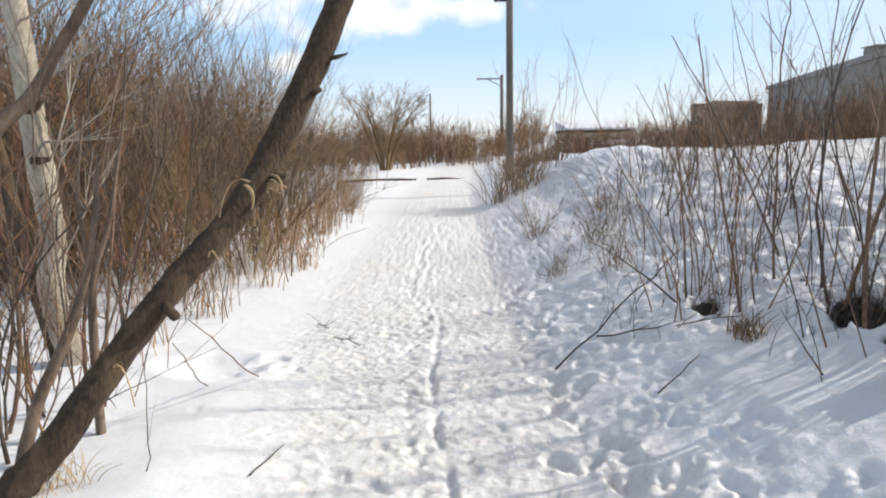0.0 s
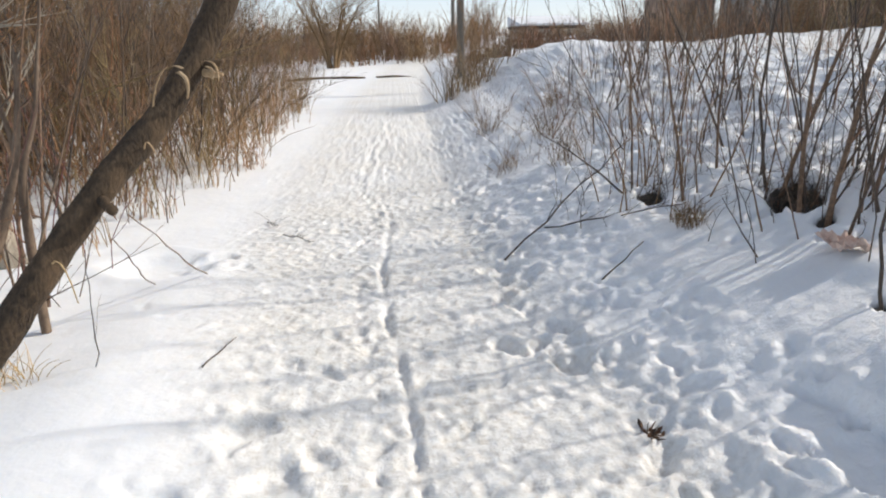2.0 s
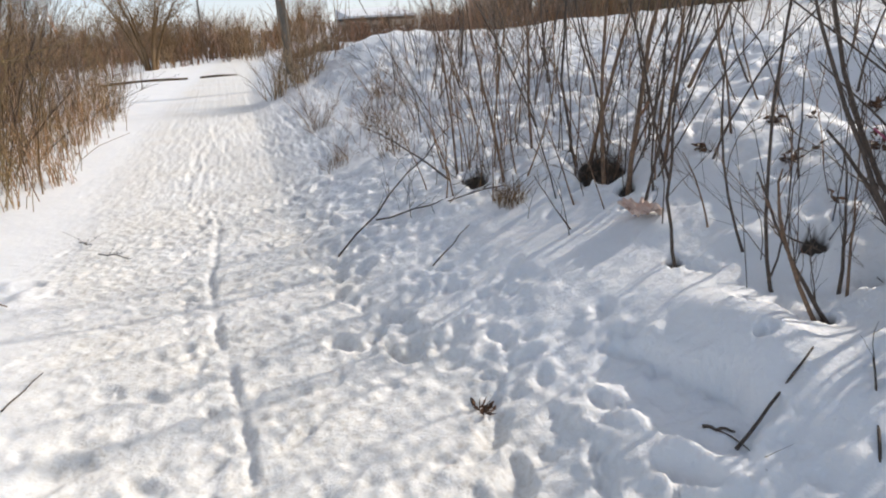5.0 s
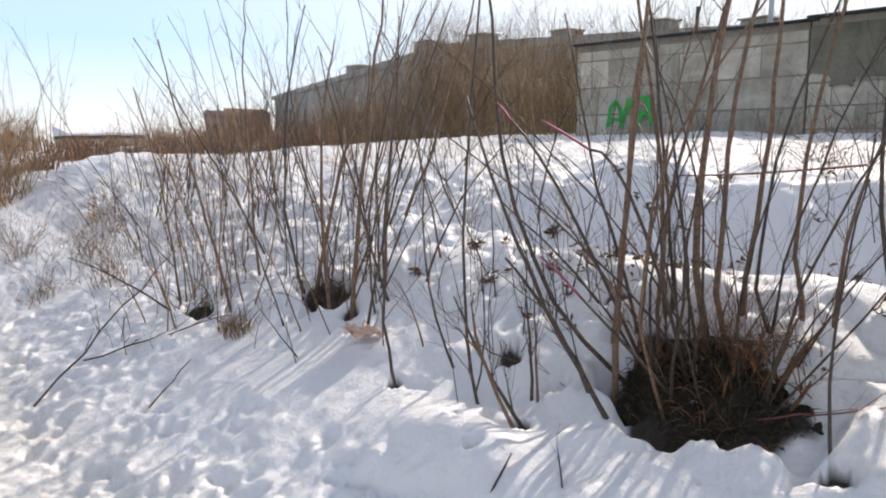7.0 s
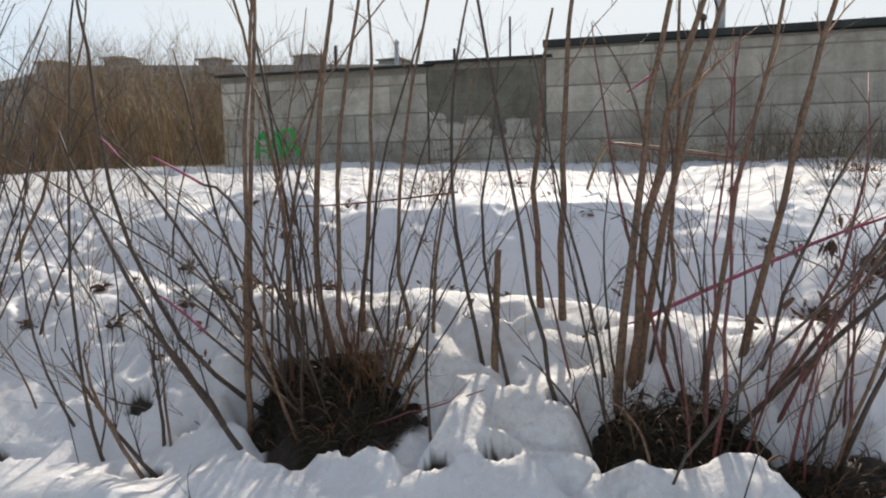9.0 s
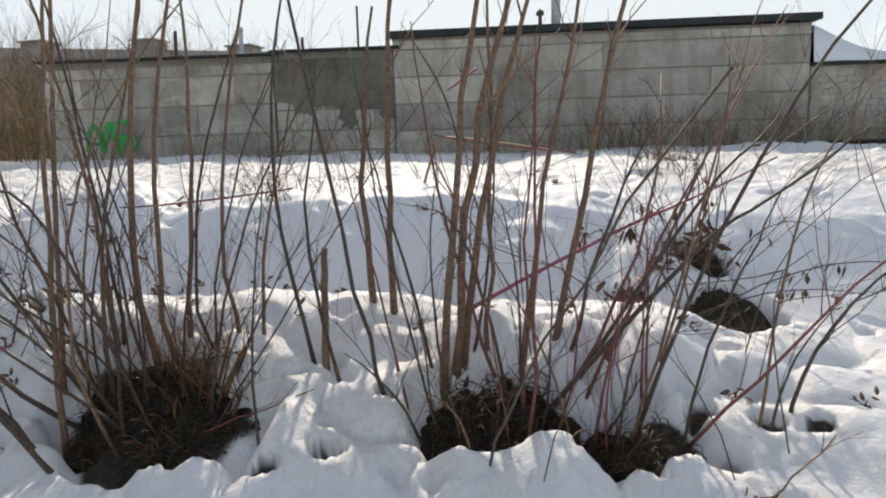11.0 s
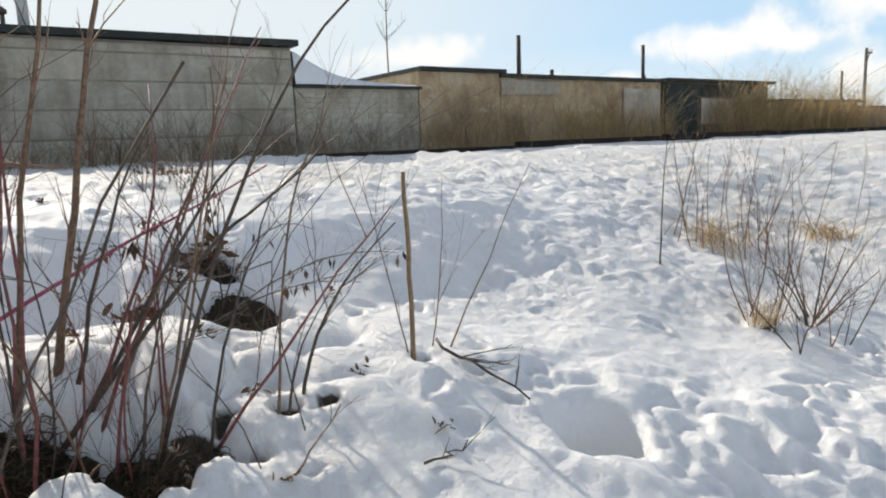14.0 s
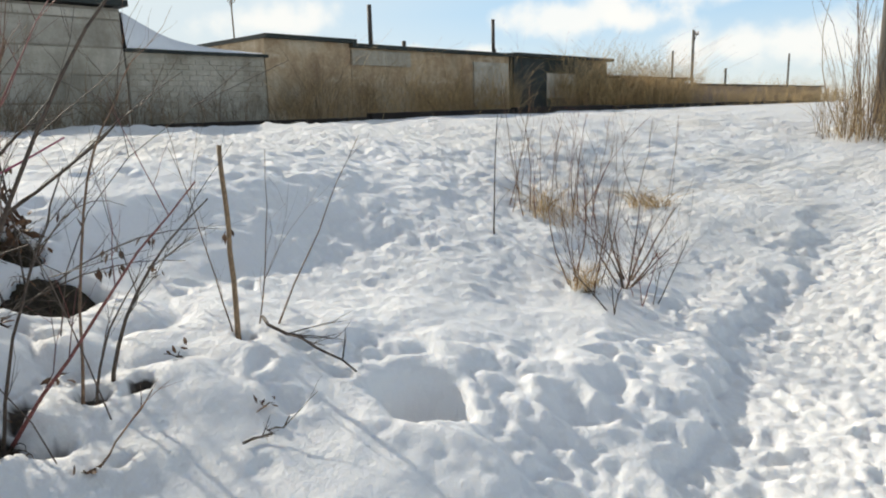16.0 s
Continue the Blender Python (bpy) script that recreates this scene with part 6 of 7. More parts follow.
for _ in range(95):
    x, y = R.uniform(9, 27), R.uniform(18, 50)
    spots.append(at_level(x, y, R.uniform(0.40, 0.6) if x < 0.40 * y else R.uniform(0.65, 0.95)))
spots += [at_level(R.uniform(9, 38), R.uniform(46, 68), R.uniform(0.35, 0.6)) for _ in range(50)]
scrub("field_scrub", spots, "low brown brush on the field before the buildings", 93, (M_BRUSH, M_STEM))

# brush at the end of the garage row
for _ in range(110):
    bx, by = rngk.uniform(10.4, 18.0), rngk.uniform(8.0, 18.5)
    sow(rngk.choice([5, 5, 6]), bx, by, rngk.uniform(0.75, 1.05) * (1.0 if bx > 0.76 * by else 0.58) * math.hypot(bx, by) / 17, 1.45)

# strip of dead weeds behind the crest
strip = thing("dead_weeds", (8.0, 24.0, level(8.0, 24.0)), "long strip of rust-brown dead weeds across the field", "weeds", kind="stuff")
s = Soup()
for _ in range(3600):
    x, y = R.uniform(2.2, 17), R.gauss(24, 1.6)
    h = R.uniform(0.35, 0.85) * (0.75 + 0.25 * math.sin(x * 1.7))
    b = Vector((x, y, 1.0 if x > 4 else level(x, y) - 0.05))
    d = Vector((R.gauss(0, 0.3), R.gauss(0, 0.3), 0)) * h
    s.tube(bend(b, b + d * 0.3 + Vector((0, 0, h * 0.6)), b + d + Vector((0, 0, h)), 3), [0.012, 0.011, 0.009, 0.004], 3, False)
under(strip, "stalks", s, bark("rusty weed", (0.09, 0.05, 0.03), (0.30, 0.18, 0.10), (0.24, 0.11, 0.06)))["kind"] = "stuff"

# a rounded bare tree where the path bends
lone = thing("far_tree", (-2.6, 32.0, 0.1), "rounded leafless tree standing where the path bends", "tree")
rl = random.Random(515)
wood, crown = Soup(), Soup()
for k in range(6):
    a = k * 1.05
    b = Vector((0.15 * math.cos(a), 0.15 * math.sin(a), -0.1))
    pts = bend(b, b + Vector((0.35 * math.cos(a), 0.35 * math.sin(a), 1.2)), b + Vector((1.1 * math.cos(a), 1.1 * math.sin(a), 2.7)), 5)
    wood.tube(pts, [0.10, 0.085, 0.07, 0.055, 0.04, 0.03], 6, False)
    for p in pts[2:]:
        for _ in range(7):
            d = Vector((math.cos(a) * 0.6 + rl.gauss(0, 0.6), math.sin(a) * 0.6 + rl.gauss(0, 0.6), rl.uniform(0.2, 1.2)))
            twiggy(crown, rl, p, d, rl.uniform(0.8, 1.7), 0.013, 2, 3, 5, 0.35, 3)
part("trunk", wood, M_GREYBRUSH, lone)
part("crown", crown, M_GREYBRUSH, lone)["kind"] = "stuff"


# ---- dry grass against the garages ----
def wall_grass(s0, s1, n, lo, hi, seed, mat, label, out=0.5, r=0.005):
    rng = random.Random(seed)
    s = Soup()
    for _ in range(n):
        q = rng.uniform(s0, s1)
        x, y = on_wall(q, 0.12 + abs(rng.gauss(0, out)))
        h = rng.uniform(lo, hi) * (0.6 + 0.4 * math.sin(q * 2.1 + seed) ** 2)
        b = Vector((x, y, 1.38))
        d = Vector((rng.gauss(0, 0.45), rng.gauss(0, 0.45), 0)) * h
        s.tube(bend(b, b + d * 0.3 + Vector((0, 0, h * 0.6)), b + d + Vector((0, 0, h)), 3), [r, r * 0.85, r * 0.6, r * 0.3], 3, False)
        for _ in range(2):
            twiggy(s, rng, b + Vector((0, 0, h * 0.4)), (rng.gauss(0, 0.7), rng.gauss(0, 0.7), 1), h * rng.uniform(0.3, 0.7), r * 0.6, 1, 3, 1, 0.3, 2)
    g = thing("dry_grass", (*on_wall((s0 + s1) / 2), 1.4), label, "grass", "grass along the garages", kind="stuff")
    under(g, "stalks", s, mat)["kind"] = "stuff"


M_FADED = bark("faded weed", (0.15, 0.11, 0.075), (0.32, 0.25, 0.17))
wall_grass(3.0, 6.4, 110, 0.4, 1.25, 21, M_GREYBRUSH, "brown bare weed bush against the grey garage", 0.3, 0.005)
wall_grass(1.0, 9.0, 260, 0.3, 1.2, 1, M_FADED, "dull dry weeds in front of the grey garage", 0.35)
wall_grass(9.0, 11.6, 150, 0.8, 1.8, 12, M_STRAWY, "rusty brown weed bush against the plastered wall", 0.35)
wall_grass(12.4, 16.2, 240, 0.7, 1.75, 13, M_REED, "brown dry weed bush against the patched wall", 0.35)
wall_grass(9.0, 16.5, 260, 0.3, 1.2, 2, M_REED, "tall yellow dry weeds along the brown garage walls", 0.5)
wall_grass(18.2, 27.0, 900, 1.0, 2.4, 3, M_REED, "high golden dead reeds beside the dark garage", 0.5, 0.006)
wall_grass(27.0, 46.0, 900, 0.5, 1.5, 4, M_REED, "distant strip of dry golden grass", 1.2)
wall_grass(-6.0, 3.0, 90, 0.3, 1.0, 5, M_FADED, "sparse dead weeds below the block wall", 0.4)

# a black beam that draws the dark line along the foot of the row
beam = thing("tarred_beam", (*on_wall(5.9, 1.15), 1.3), "long black beam lying before the garages", "beam", turn=WALL_TURN)
for k in range(7):
    x0 = 4.6 * k
    z0 = level(*on_wall(5.9 + x0 + 2.3, 1.15)) - 1.3 - (0.06 if k == 0 else 0.0)
    part("length", bevelled_box(x0, x0 + 4.57, -0.09, 0.09, z0 - 0.12, z0 + 0.13, 0.015), M_BEAM, beam, smooth=False)

# paint on the wall, roof pipes, drifted snow
def stroke(soup, pts, w, out):
    """A flat sprayed stroke on the wall through places along the row and heights."""
    c = [(Vector(a).lerp(Vector(b), k / 5)) for a, b in zip(pts, pts[1:]) for k in range(5)] + [Vector(pts[-1])]
    k = len(soup.v)
    for i, q in enumerate(c):
        d = (c[min(i + 1, len(c) - 1)] - c[max(i - 1, 0)]).normalized()
        h = w * rngp.uniform(0.42, 0.56)
        for o in (0.0, 0.004):
            for e in (-h, h):
                x, y = on_wall(q.x - d.y * e, out + o)
                soup.v.append((x, y, q.y + d.x * e))
    for i in range(len(c) - 1):
        a, b = k + 4 * i, k + 4 * i + 4
        soup.f += [(a + 2, a + 3, b + 3, b + 2), (a, b, b + 1, a + 1), (a, a + 2, b + 2, b), (a + 1, b + 1, b + 3, a + 3)]
    soup.f += [(k, k + 1, k + 3, k + 2), tuple(k + 4 * len(c) - 4 + m for m in (2, 3, 1, 0))]


rngp = random.Random(6)
paint = thing("graffiti", (*on_wall(-4.7, 0.03), 1.9), "bright green spray-painted scrawl on a concrete wall", "graffiti")
for m, (w, pts) in enumerate(((0.075, ((-5.13, 1.72), (-5.10, 2.02), (-5.00, 2.16), (-4.90, 2.02), (-4.87, 1.72))), (0.085, ((-4.88, 1.70), (-4.80, 1.98), (-4.74, 2.20))),
                              (0.085, ((-4.74, 2.20), (-4.66, 1.95), (-4.62, 1.68))), (0.075, ((-4.40, 2.20), (-4.58, 2.19), (-4.66, 2.07), (-4.58, 1.95), (-4.40, 1.95))),
                              (0.085, ((-4.41, 2.22), (-4.36, 1.95), (-4.30, 1.74))), (0.075, ((-4.46, 1.95), (-4.55, 1.80), (-4.60, 1.68))), (0.06, ((-5.05, 1.86), (-4.90, 1.84))))):
    s = Soup()
    stroke(s, pts, w, 0.012 + 0.005 * m)
    o = part("stroke", s, M_GREEN, paint, smooth=False)
    o.matrix_parent_inverse = paint.matrix_basis.inverted()


def pipe(sx, back, z0, z1, r, mat, label, cap=0.0, tilt=0.0):
    x, y = on_wall(sx, -back)
    p = thing("flue_pipe", (x, y, z0), label, "pipe", "roof pipes")
    part("tube", Soup().tube([(0, 0, -0.1), (tilt * 0.5, 0, (z1 - z0) / 2), (tilt, 0, z1 - z0)], [r, r, r], 10), mat, p)
    if cap:
        part("cap", Soup().tube([(tilt, 0, z1 - z0 - 0.02), (tilt, 0, z1 - z0 + 0.03), (tilt, 0, z1 - z0 + 0.08)], [cap, cap * 1.1, cap * 0.2], 10), mat, p, "dark rain cap")
    return p


pipe(2.62, 0.5, 3.42, 4.40, 0.075, M_METAL, "pale grey metal flue on a flat roof")
pipe(2.35, 0.3, 3.42, 3.68, 0.03, M_RUST, "short black iron vent pipe", 0.06)
pipe(-3.2, 2.2, 3.16, 3.95, 0.045, M_METAL, "thin pale metal flue on a flat roof", 0.05, 0.04)
pipe(-0.75, 1.2, 3.2, 4.1, 0.02, M_RUST, "thin dark rod above the roof")
pipe(-5.3, 4.0, 3.1, 4.3, 0.04, M_RUST, "leaning dark stovepipe on the roof", 0.0, 0.08)
pipe(-2.2, 3.0, 3.1, 3.9, 0.03, M_RUST, "slim rusty stovepipe on the roof")
for sx, back, z1 in ((13.0, 1.5, 4.15), (14.6, 2.0, 3.45), (19.6, 3.0, 4.45), (20.3, 3.5, 3.6)):
    pipe(sx, back, 2.98, z1, 0.055, M_RUST, "rusty iron chimney pipe above the garage roof")
for sx, back, w, h in ((-2.5, 2.5, 0.5, 0.22), (-9.0, 8.0, 0.7, 0.5)):
    x, y = on_wall(sx, -back)
    b = thing("roof_box", (x, y, 3.1), "grey concrete vent box with a flat lid", "vent", "roof vents", WALL_TURN)
    part("box", bevelled_box(-w / 2, w / 2, -w / 2, w / 2, -0.1, h, 0.01), M_CONC, b, smooth=False)
    part("lid", bevelled_box(-w / 2 - 0.08, w / 2 + 0.08, -w / 2 - 0.08, w / 2 + 0.08, h, h + 0.07, 0.01), M_CONC, b, smooth=False)

drift = Soup()
nx, ny = 26, 10
for j in range(ny):
    for i in range(nx):
        q, d = i / (nx - 1), j / (ny - 1)
        h = 0.52 * math.exp(-((q / 0.24) ** 1.3)) + 0.12 * (1 - q) ** 1.2 + 0.03
        h *= (0.80 + 0.20 * d) if j else 0.0
        x, y = on_wall(6.48 + q * 2.50, 0.03 - d * d * 5.2)
        drift.v.append((x, y, 2.755 + h + 0.015 * noise.noise(Vector((x * 2, y * 2, 0)))))
drift.f = [(j * nx + i, j * nx + i + 1, (j + 1) * nx + i + 1, (j + 1) * nx + i) for j in range(ny - 1) for i in range(nx - 1)]
single("snow_drift", drift, M_ROOFSNOW, (0, 0, 0), "snow drifted against the tall garage on a low roof", "snow")


# ---- buildings beyond ----
def block_building(corners, z0, z1, mat, label, category, storeys, bays, group="far buildings", cap=0.25):
    """A house on a four-cornered plan with a roof edge and windows on its first two faces."""
    b = thing("building", (*corners[0], z0), label, category, group)
    s = Soup()
    n = len(corners)
    s.v = [(x - corners[0][0], y - corners[0][1], z) for z in (0, z1 - z0) for x, y in corners]
    s.f = [(i, (i + 1) % n, n + (i + 1) % n, n + i) for i in range(n)] + [tuple(n + i for i in range(n)), tuple(reversed(range(n)))]
    body = part("wall", s, mat, b, smooth=False)
    cx, cy = sum(x for x, _ in corners) / n, sum(y for _, y in corners) / n
    s = Soup()
    ring = [(cx + (x - cx) * 1.012 - corners[0][0], cy + (y - cy) * 1.012 - corners[0][1]) for x, y in corners]
    s.v = [(x, y, z1 - z0 + z) for z in (0.004, cap) for x, y in ring]
    s.f = [(i, (i + 1) % n, n + (i + 1) % n, n + i) for i in range(n)] + [tuple(n + i for i in range(n)), tuple(reversed(range(n)))]
    part("roof", s, M_TAR if cap < 0.4 else mat, b, smooth=False)
    for f in range(2):
        if not bays[f]:
            continue
        p, q = Vector((*corners[f], 0)), Vector((*corners[f + 1], 0))
        d = (q - p).normalized()
        nrm = Vector((d.y, -d.x, 0))
        if nrm.dot(p) > 0:
            nrm = -nrm
        for k in range(bays[f]):
            for st in range(storeys):
                c = p + d * (q - p).length * (k + 0.5) / bays[f] + nrm * 0.03 - Vector((*corners[0], 0))
                w, h, zz = 0.28 * (q - p).length / bays[f], 0.45 * (z1 - z0) / storeys, (z1 - z0) * (st + 0.5) / storeys
                t = Soup()
                e = [c + d * sx * w / 2 + Vector((0, 0, zz + sz * h / 2)) for sx, sz in ((-1, -1), (1, -1), (1, 1), (-1, 1))]
                t.v = [tuple(v) for v in e] + [tuple(v - nrm * 0.06) for v in e]
                t.f = [(0, 1, 2, 3), (4, 7, 6, 5), (0, 4, 5, 1), (1, 5, 6, 2), (2, 6, 7, 3), (3, 7, 4, 0)]
                o = part("window", t, M_GLASS, body, smooth=False)
    return b


hall = block_building([(36, 77), (24.0, 29.8), (33.5, 14), (62, 14), (75, 77)], 1.0, 6.05, M_PANEL, "long grey flat-roofed industrial building with roof vents", "building", 1, (14, 6), cap=0.42)
for x, y, w, h in ((26.2, 29.0, 1.2, 0.50), (28.7, 25.2, 1.2, 0.45), (31.3, 21.2, 1.2, 0.65), (33.7, 17.4, 1.3, 0.45), (25.4, 33.0, 1.2, 0.5), (29.2, 46.8, 1.5, 0.5)):
    vent = part("roof_vent", bevelled_box(x - 36 - w / 2, x - 36 + w / 2, y - 77 - w / 2, y - 77 + w / 2, 5.3, 5.47 + h, 0.05), M_PANEL, hall, smooth=False)
    part("lid", bevelled_box(x - 36 - w * 0.58, x - 36 + w * 0.58, y - 77 - w * 0.58, y - 77 + w * 0.58, 5.474 + h, 5.56 + h, 0.02), M_CONC, vent, smooth=False)
block_building([(25.9, 72), (34.5, 75), (40, 88), (31.5, 88)], 0.5, 4.15, M_BRICK, "low brown brick building behind bare bushes", "building", 1, (4, 2), cap=0.41)
block_building([(31.0, 80), (37.0, 82), (43, 94), (36.5, 94)], 0.5, 4.75, M_BRICK, "brown brick block with a raised roof", "building", 2, (3, 2), cap=0.41)
block_building([(10.6, 57), (15.6, 57), (16, 63), (10.4, 63)], 0.3, 1.72, M_CONC, "low grey shed with a snow-covered roof", "shed", 1, (2, 0))
single("roof_snow", Soup().add([(-2.75, -3.1, 0.01), (2.85, -3.1, 0.01), (2.85, 3.2, 0.01), (-2.75, 3.2, 0.01), (-2.75, -3.1, 0.16), (2.85, -3.1, 0.16), (2.85, 3.2, 0.85), (-2.75, 3.2, 0.85)], [(3, 2, 1, 0), (4, 5, 6, 7), (0, 1, 5, 4), (1, 2, 6, 5), (2, 3, 7, 6), (3, 0, 4, 7)]), M_ROOFSNOW, (13.1, 60, 1.98), "sloping layer of snow on the shed roof", "snow", smooth=False)


# ---- poles ----
def pole(x, y, top, r, label, arm=0.0, side=-1, box=0.0, group="utility poles"):
    z = level(x, y)
    p = thing("utility_pole", (x, y, z), label, "pole", group)
    part("post", Soup().tube([(0, 0, -0.3), (0, 0, (top - z) * 0.5), (0, 0, top - z)], [r, r * 0.92, r * 0.8], 12), M_POLE, p)
    if arm:
        part("crossarm", bevelled_box(min(0, side * arm), max(0, side * arm), -0.05, 0.05, top - z - 0.35, top - z - 0.25, 0.01), M_POLE, p, smooth=False)
        part("brace", Soup().tube([(side * arm * 0.6, 0, top - z - 0.3), (0, 0, top - z - 0.9)], [0.03, 0.03], 6), M_RUST, p)
        for k in (0.45, 0.9):
            part("insulator", Soup().tube([(side * arm * k, 0, top - z - 0.25), (side * arm * k, 0, top - z - 0.15), (side * arm * k, 0, top - z - 0.1)], [0.03, 0.045, 0.02], 8), M_PAPER, p)
    if box:
        part("junction_box", bevelled_box(-0.38, -0.14, -0.15, 0.15, box - z, box - z + 0.55, 0.02), M_RUST, p, smooth=False)
    return p


tall_pole = pole(1.90, 19.2, 9.5, 0.105, "tall weathered utility pole at the bend of the path")
part("crossarm", bevelled_box(-0.42, -0.08, -0.03, 0.03, 5.16 - level(1.90, 19.2), 5.22 - level(1.90, 19.2), 0.008), M_RUST, tall_pole, "thin iron arm", smooth=False)
pole(4.9, 56.0, 6.4, 0.15, "wooden utility pole with a crossarm far along the path", 2.0)
pole(-0.9, 62.0, 5.4, 0.09, "thin lamp post beyond the scrub")
pole(26.2, -41.3, 6.2, 0.10, "distant wooden pole with a crossarm", 0.35)
pole(23.2, -34.7, 4.5, 0.07, "short distant post behind the garages")
pole(20.5, -35.5, 3.4, 0.07, "stubby distant post behind the garages")
pole(27.2, -56.0, 5.2, 0.09, "faint far utility pole")
pole(5.40, -14.9, 8.5, 0.125, "grey utility pole with a metal box beside the path", 0.7, -1, 2.3)
south = thing("willow_shrub", (5.0, -13.6, level(5.0, -13.6)), "golden-brown shrub round the foot of a pole", "shrub", "willow shrubs on the bank")
extras(south, 4.85, -13.6, (0.75, 1.0), 90, 801, 0.8, 2.9, 0.004, 0.010, [M_BRUSH, M_STEM, M_DARKSTEM, M_PALEBRUSH], 0.15, 0.10)
brushwood(south, 5.0, -13.2, (0.7, 1.0), 150, 802, 0.4, 1.3, 0.005, 0.6, M_STRAWY)

# ---- small things on the snow ----
def rod(name, a, b, r, mat, label, category, wob=0.01, twigs=0, seed=1):
    rng = random.Random(seed)
    pts = [Vector(a).lerp(Vector(b), i / 7) + Vector((rng.gauss(0, wob), rng.gauss(0, wob), rng.gauss(0, wob * 0.5))) for i in range(8)]
    s = Soup()
    s.tube(pts, [r * (1.1 - 0.5 * i / 7) for i in range(8)], 6)
    for _ in range(twigs):
        i = rng.randint(2, 6)
        twiggy(s, rng, pts[i], (pts[i + 1 if i < 7 else 7] - pts[i - 1]).normalized() + Vector((rng.gauss(0, 0.5), rng.gauss(0, 0.5), rng.uniform(0, 0.6))), rng.uniform(0.08, 0.3), r * 0.5, 1, 4, 2)
    single(name, s, mat, (0, 0, 0), label, category, "sticks on the snow")


def lying(x, y, up=0.01):
    return x, y, level(x, y) + up


rod("stick", lying(1.62, 1.58, 0.01), (1.98, 1.66, level(1.98, 1.66) + 0.03), 0.006, M_DARKSTEM, "straight dark stick leaning against the snow ledge", "stick", 0.003)
rod("stick", lying(1.83, 1.24, 0.0), (2.10, 1.53, level(2.10, 1.53) + 0.03), 0.005, M_DARKSTEM, "thin dark stick stuck in the snow", "stick", 0.004, 2)
rod("stick", lying(1.60, 1.72, 0.004), lying(1.66, 1.64, 0.012), 0.007, M_DARKSTEM, "short dark twig on the floor of a snow scoop", "twig", 0.004, 1, 12)
rod("stick", lying(1.20, 3.72), (1.52, 3.92, level(1.52, 3.92) + 0.05), 0.005, M_DARKSTEM, "thin broken stick on trampled snow", "stick")
rod("stick", lying(0.75, 4.45), (1.78, 4.98, level(1.78, 4.98) + 0.42), 0.007, M_DARKSTEM, "long dark branch reaching out over the path", "branch", 0.015, 6, 4)
rod("stick", lying(1.10, 4.75, 0.03), (1.90, 4.25, level(1.9, 4.25) + 0.05), 0.006, M_DARKSTEM, "dark branch lying across the slope", "branch", 0.012, 5, 5)
rod("stick", (3.14, -1.84, level(3.14, -1.84) + 0.06), lying(2.70, -2.08, 0.02), 0.008, M_DARKSTEM, "dark drooping twig lying on the snow", "twig", 0.012, 6, 6)
rod("stick", lying(2.55, -1.02), (2.72, -1.25, level(2.72, -1.25) + 0.10), 0.004, M_STEM, "small thin twig on the snow", "twig", 0.004, 2, 7)
rod("stick", lying(2.46, -1.50), (2.48, -1.66, level(2.48, -1.66) + 0.05), 0.005, M_DARKSTEM, "short crooked twig on the snow", "twig", 0.012, 3, 8)
rod("stick", lying(-0.92, 2.97), lying(-0.83, 3.31, 0.02), 0.004, M_DARKSTEM, "short dark twig on smooth snow", "twig", 0.004)
rod("stick", lying(-1.39, 2.97, -0.02), (-1.345, 3.0, 0.66), 0.0028, M_DARKSTEM, "thin curved weed stem in the snow", "twig", 0.008, 1, 9)
rod("stick", lying(-1.54, 4.21), (-1.36, 3.30, 0.62), 0.004, M_STEM, "thin reddish twig hanging over the snow", "twig", 0.008)
rod("stick", lying(-1.26, 4.38), (-1.27, 3.30, 0.74), 0.0045, M_STEM, "thin twig bent down to the snow", "twig", 0.008)
rod("stick", lying(-1.10, 5.85), lying(-0.98, 5.65, 0.02), 0.004, M_DARKSTEM, "small withered weed beside the path", "twig", 0.01, 5, 13)
rod("stick", lying(2.58, 1.63, 0.03), (2.44, 2.40, level(2.44, 2.40) + 0.05), 0.005, M_DARKSTEM, "dark twig lying over lumpy snow", "twig", 0.01, 3, 14)
rod("stick", lying(2.71, 1.09, 0.04), (2.84, 0.65, level(2.84, 0.65) + 0.06), 0.004, M_REDTWIG, "thin reddish twig lying across the snow", "twig", 0.008, 2, 15)
rod("stick", lying(-0.90, 5.45), lying(-0.62, 5.15, 0.02), 0.004, M_DARKSTEM, "small weed stem lying by the path", "twig", 0.01, 4, 10)
log = Soup()
log.tube([(-3.6, 24.6, 0.06), (-2.6, 24.9, 0.09), (-1.6, 25.3, 0.08), (-0.95, 25.5, 0.06)], [0.06, 0.065, 0.06, 0.04], 9)
single("log", log, M_TRUNK, (0, 0, 0), "dark fallen log lying across the path", "log")
log = Soup()
log.tube([(-0.55, 25.6, 0.06), (0.1, 25.8, 0.07), (0.7, 25.9, 0.04)], [0.045, 0.05, 0.03], 9)
single("log", log, M_TRUNK, (0, 0, 0), "short dark log end beside the path", "log")


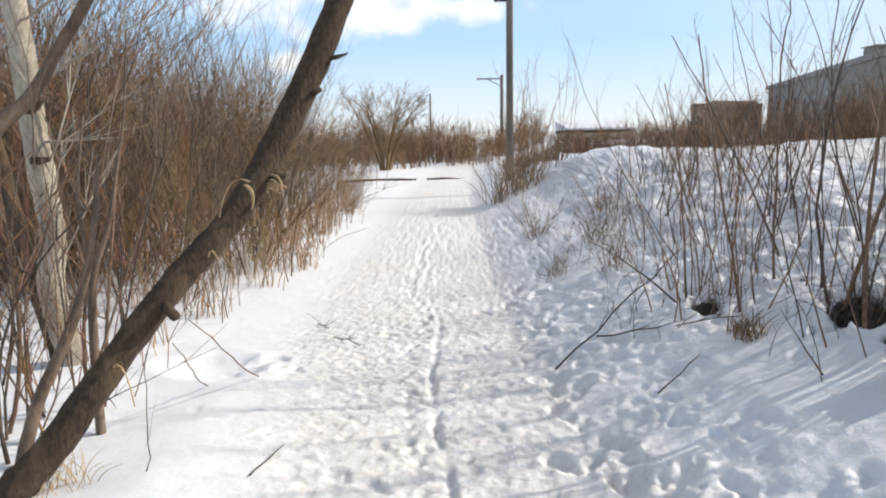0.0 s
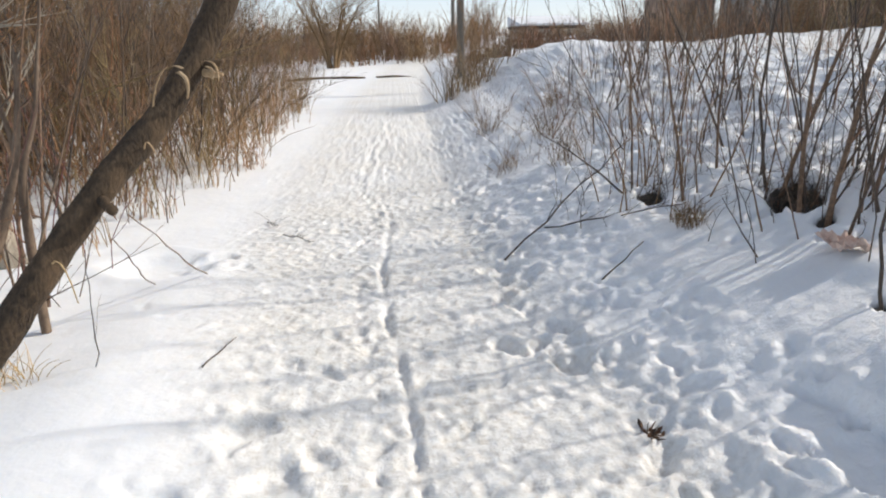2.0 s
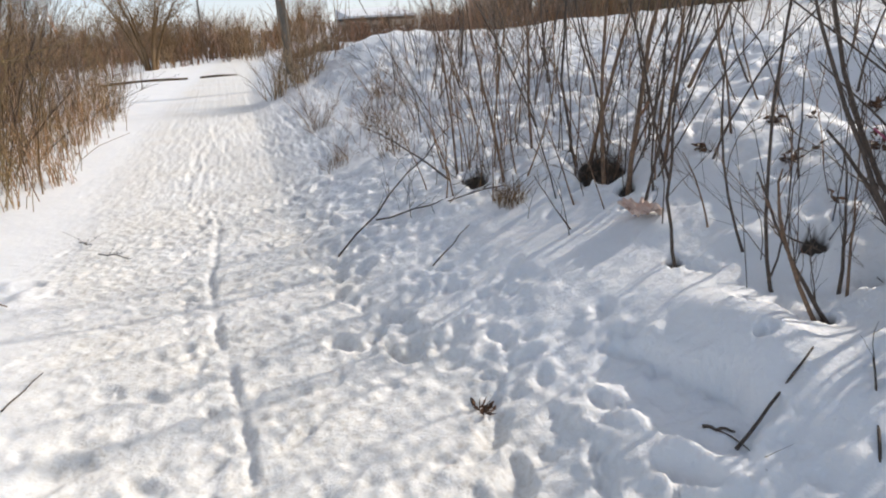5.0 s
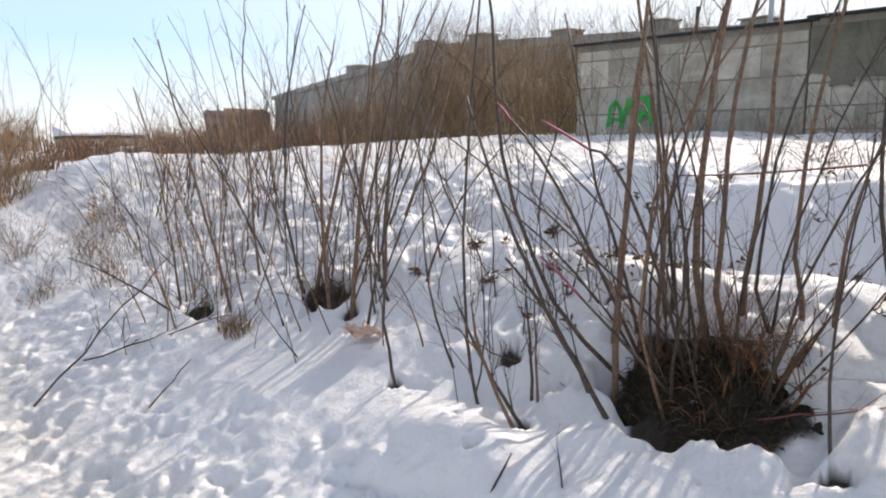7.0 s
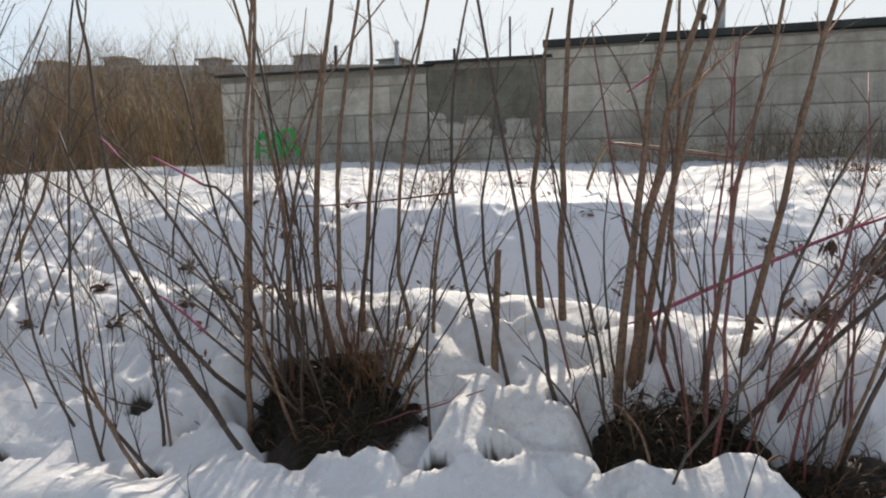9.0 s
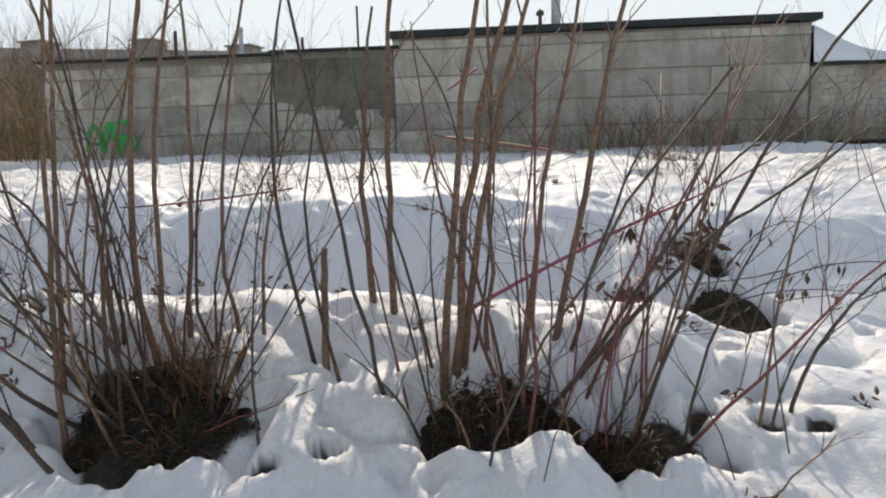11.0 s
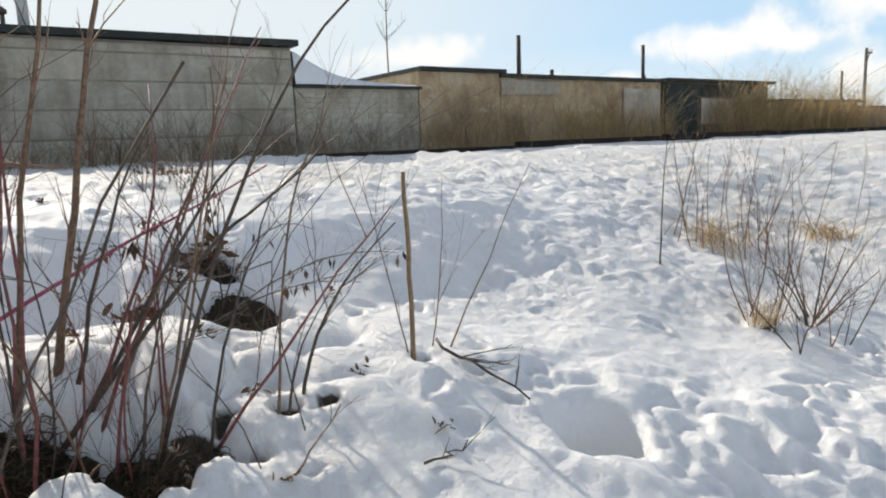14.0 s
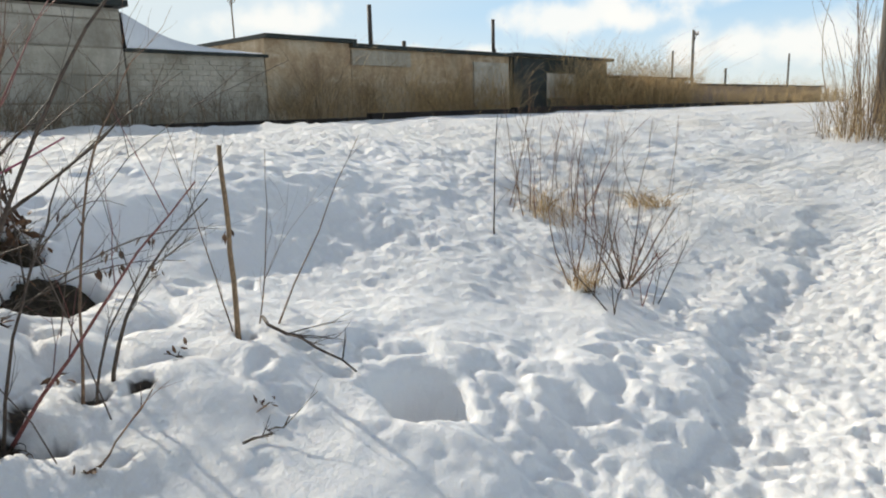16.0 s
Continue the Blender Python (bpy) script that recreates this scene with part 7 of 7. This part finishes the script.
def clump(name, x, y, size, mats, n, label, category, seed, flat=0.4):
    """A ragged wad of leaves and twigs."""
    rng = random.Random(seed)
    root = thing(name, (x, y, level(x, y)), label, category)
    s = Soup()
    for _ in range(n):
        p = Vector((rng.gauss(0, size * 0.4), rng.gauss(0, size * 0.5), abs(rng.gauss(0, size * flat * 0.5))))
        d = Vector((rng.gauss(0, 1), rng.gauss(0, 1), rng.gauss(0.2, 0.6))).normalized()
        w = d.cross(Vector((rng.gauss(0, 1), rng.gauss(0, 1), rng.gauss(0, 1)))).normalized()
        up, ln, curl = w.cross(d), size * rng.uniform(0.5, 1.0), rng.uniform(-1.5, 1.5)
        rows = []
        for i in range(5):
            t = i / 4
            wide = ln * rng.uniform(0.16, 0.26) * math.sin(math.pi * (0.08 + 0.88 * t)) ** 0.7
            c = p + d * ln * t + up * ln * 0.5 * curl * t * t
            rows += [c - w * wide + up * wide * 0.6, c, c + w * wide + up * wide * 0.6]
        s.add(rows, [(3 * i + j, 3 * i + j + 1, 3 * i + j + 4, 3 * i + j + 3) for i in range(4) for j in range(2)])
    part("leaves", s, mats[0], root)
    t = Soup()
    for _ in range(n // 3):
        a = rng.uniform(0, 6.283)
        d = Vector((math.cos(a), math.sin(a), rng.uniform(0, 0.5))) * size * rng.uniform(0.5, 1.3)
        t.tube([(0, 0, 0.005), d * 0.5 + Vector((0, 0, 0.01)), d], [0.003, 0.0025, 0.001], 4)
    part("twigs", t, mats[1], root)


clump("leaf_clump", 1.00, 2.33, 0.052, (M_LEAF, M_DARKSTEM), 26, "dark wad of dead leaves and twigs on the path edge", "leaves", 3, 0.25)
rs = random.Random(4)
sheet = Soup()
n = 9
fold = [[rs.gauss(0, 0.016) + 0.035 * abs(math.sin(1.1 * i + 0.7 * j)) for i in range(n)] for j in range(n)]
for up in (0.0, 0.002):
    for j in range(n):
        for i in range(n):
            x, y = (i / (n - 1) - 0.5) * 0.15 + rs.gauss(0, 0.004), (j / (n - 1) - 0.5) * 0.21 + rs.gauss(0, 0.004)
            sheet.v.append((x, y, 0.02 + fold[j][i] + up))
for k in (0, n * n):
    for j in range(n - 1):
        for i in range(n - 1):
            q = (k + j * n + i, k + j * n + i + 1, k + (j + 1) * n + i + 1, k + (j + 1) * n + i)
            sheet.f.append(q if k else q[::-1])
single("litter_scrap", sheet, M_PAPER, (2.20, 3.08, level(2.20, 3.08)), "crumpled faded pinkish wrapper lying in the snow", "litter", smooth=False)
for i, (x, y) in enumerate(((2.55, -0.98), (2.62, -1.62), (3.05, -0.98), (2.98, -1.42), (4.4, 0.6), (4.6, 1.7), (5.0, -0.2), (3.9, 2.2), (4.2, 2.9), (3.7, 1.3), (3.8, 0.9), (4.1, 1.5), (3.6, 1.9), (3.9, 0.3), (4.3, -0.4), (4.0, 2.6), (3.3, 2.3), (3.1, 2.5), (3.5, 2.7), (2.9, 2.2), (4.7, 0.9), (3.7, -0.3), (3.9, -1.6), (2.7, 2.3), (3.2, 3.0), (4.5, 2.3), (5.1, 1.2), (2.75, 2.05), (3.05, 2.25), (3.3, 1.95), (3.45, 2.45), (2.95, 2.75), (3.15, 2.0), (3.6, 2.2), (3.25, 0.9), (3.4, 1.6), (3.55, 1.1), (3.8, 1.75), (3.3, 0.3), (3.5, 0.0), (3.45, -0.35))):
    clump("dead_leaf", x, y, 0.047, (M_LEAF, M_DARKSTEM), 6, "curled dead brown leaf on the snow", "leaf", 50 + i, 1.2)
for i, (x, y, sz) in enumerate(((3.25, 2.15, 0.10), (3.05, 2.45, 0.08), (3.45, 2.55, 0.09), (3.70, 1.95, 0.07), (2.85, 2.75, 0.08), (3.60, 2.95, 0.09), (3.15, 3.2, 0.08), (3.35, 1.85, 0.07), (3.95, 2.45, 0.07), (2.75, 3.3, 0.07), (3.55, -0.62, 0.08), (3.42, -0.85, 0.09), (4.05, -0.80, 0.08), (3.86, -0.58, 0.16), (3.90, -0.66, 0.15), (4.22, -0.92, 0.16), (4.30, -1.05, 0.14))):
    clump("leaf_clump", x, y, 0.66 * sz, (M_LEAF, M_DARKSTEM), 22, "wad of dark withered leaves caught in lumpy snow", "leaves", 150 + i, 0.9)
tussock = thing("weed_tuft", (1.86, 4.08, level(1.86, 4.08)), "flattened grey-brown weed tussock in a snow dip", "weed", "weed tufts")
under(tussock, "grass", grass_soup(random.Random(8), 130, (0.10, 0.14), 0.06, 0.22, 0.0022, 1.0, 1.86, 4.08, level), M_GREYBRUSH)
patch_weed = thing("weed_tuft", (7.2, -1.1, level(7.2, -1.1)), "small dark weed patch on the flat top", "weed", "weed tufts")
under(patch_weed, "grass", grass_soup(random.Random(10), 120, (0.25, 0.3), 0.05, 0.22, 0.004, 1.0, 7.2, -1.1, level), M_GREYBRUSH)

tall = thing("sapling", (17.9, -7.8, 1.3), "thin bare young tree rising behind the garage roofs", "sapling")
s = Soup()
pts = [(0.0, 0.0, 0.0), (0.05, 0.03, 1.5), (0.0, 0.06, 3.0), (0.06, 0.0, 4.4), (0.02, 0.05, 5.8)]
s.tube(pts, [0.03, 0.026, 0.02, 0.014, 0.006], 6)
rngy = random.Random(71)
for k in range(22):
    p = Vector(pts[2]).lerp(Vector(pts[4]), rngy.random())
    twiggy(s, rngy, p, (rngy.gauss(0, 0.6), rngy.gauss(0, 0.6), 0.9), rngy.uniform(0.3, 0.8), 0.008, 1, 4, 2, 0.25)
part("trunk", s, M_GREYBRUSH, tall)
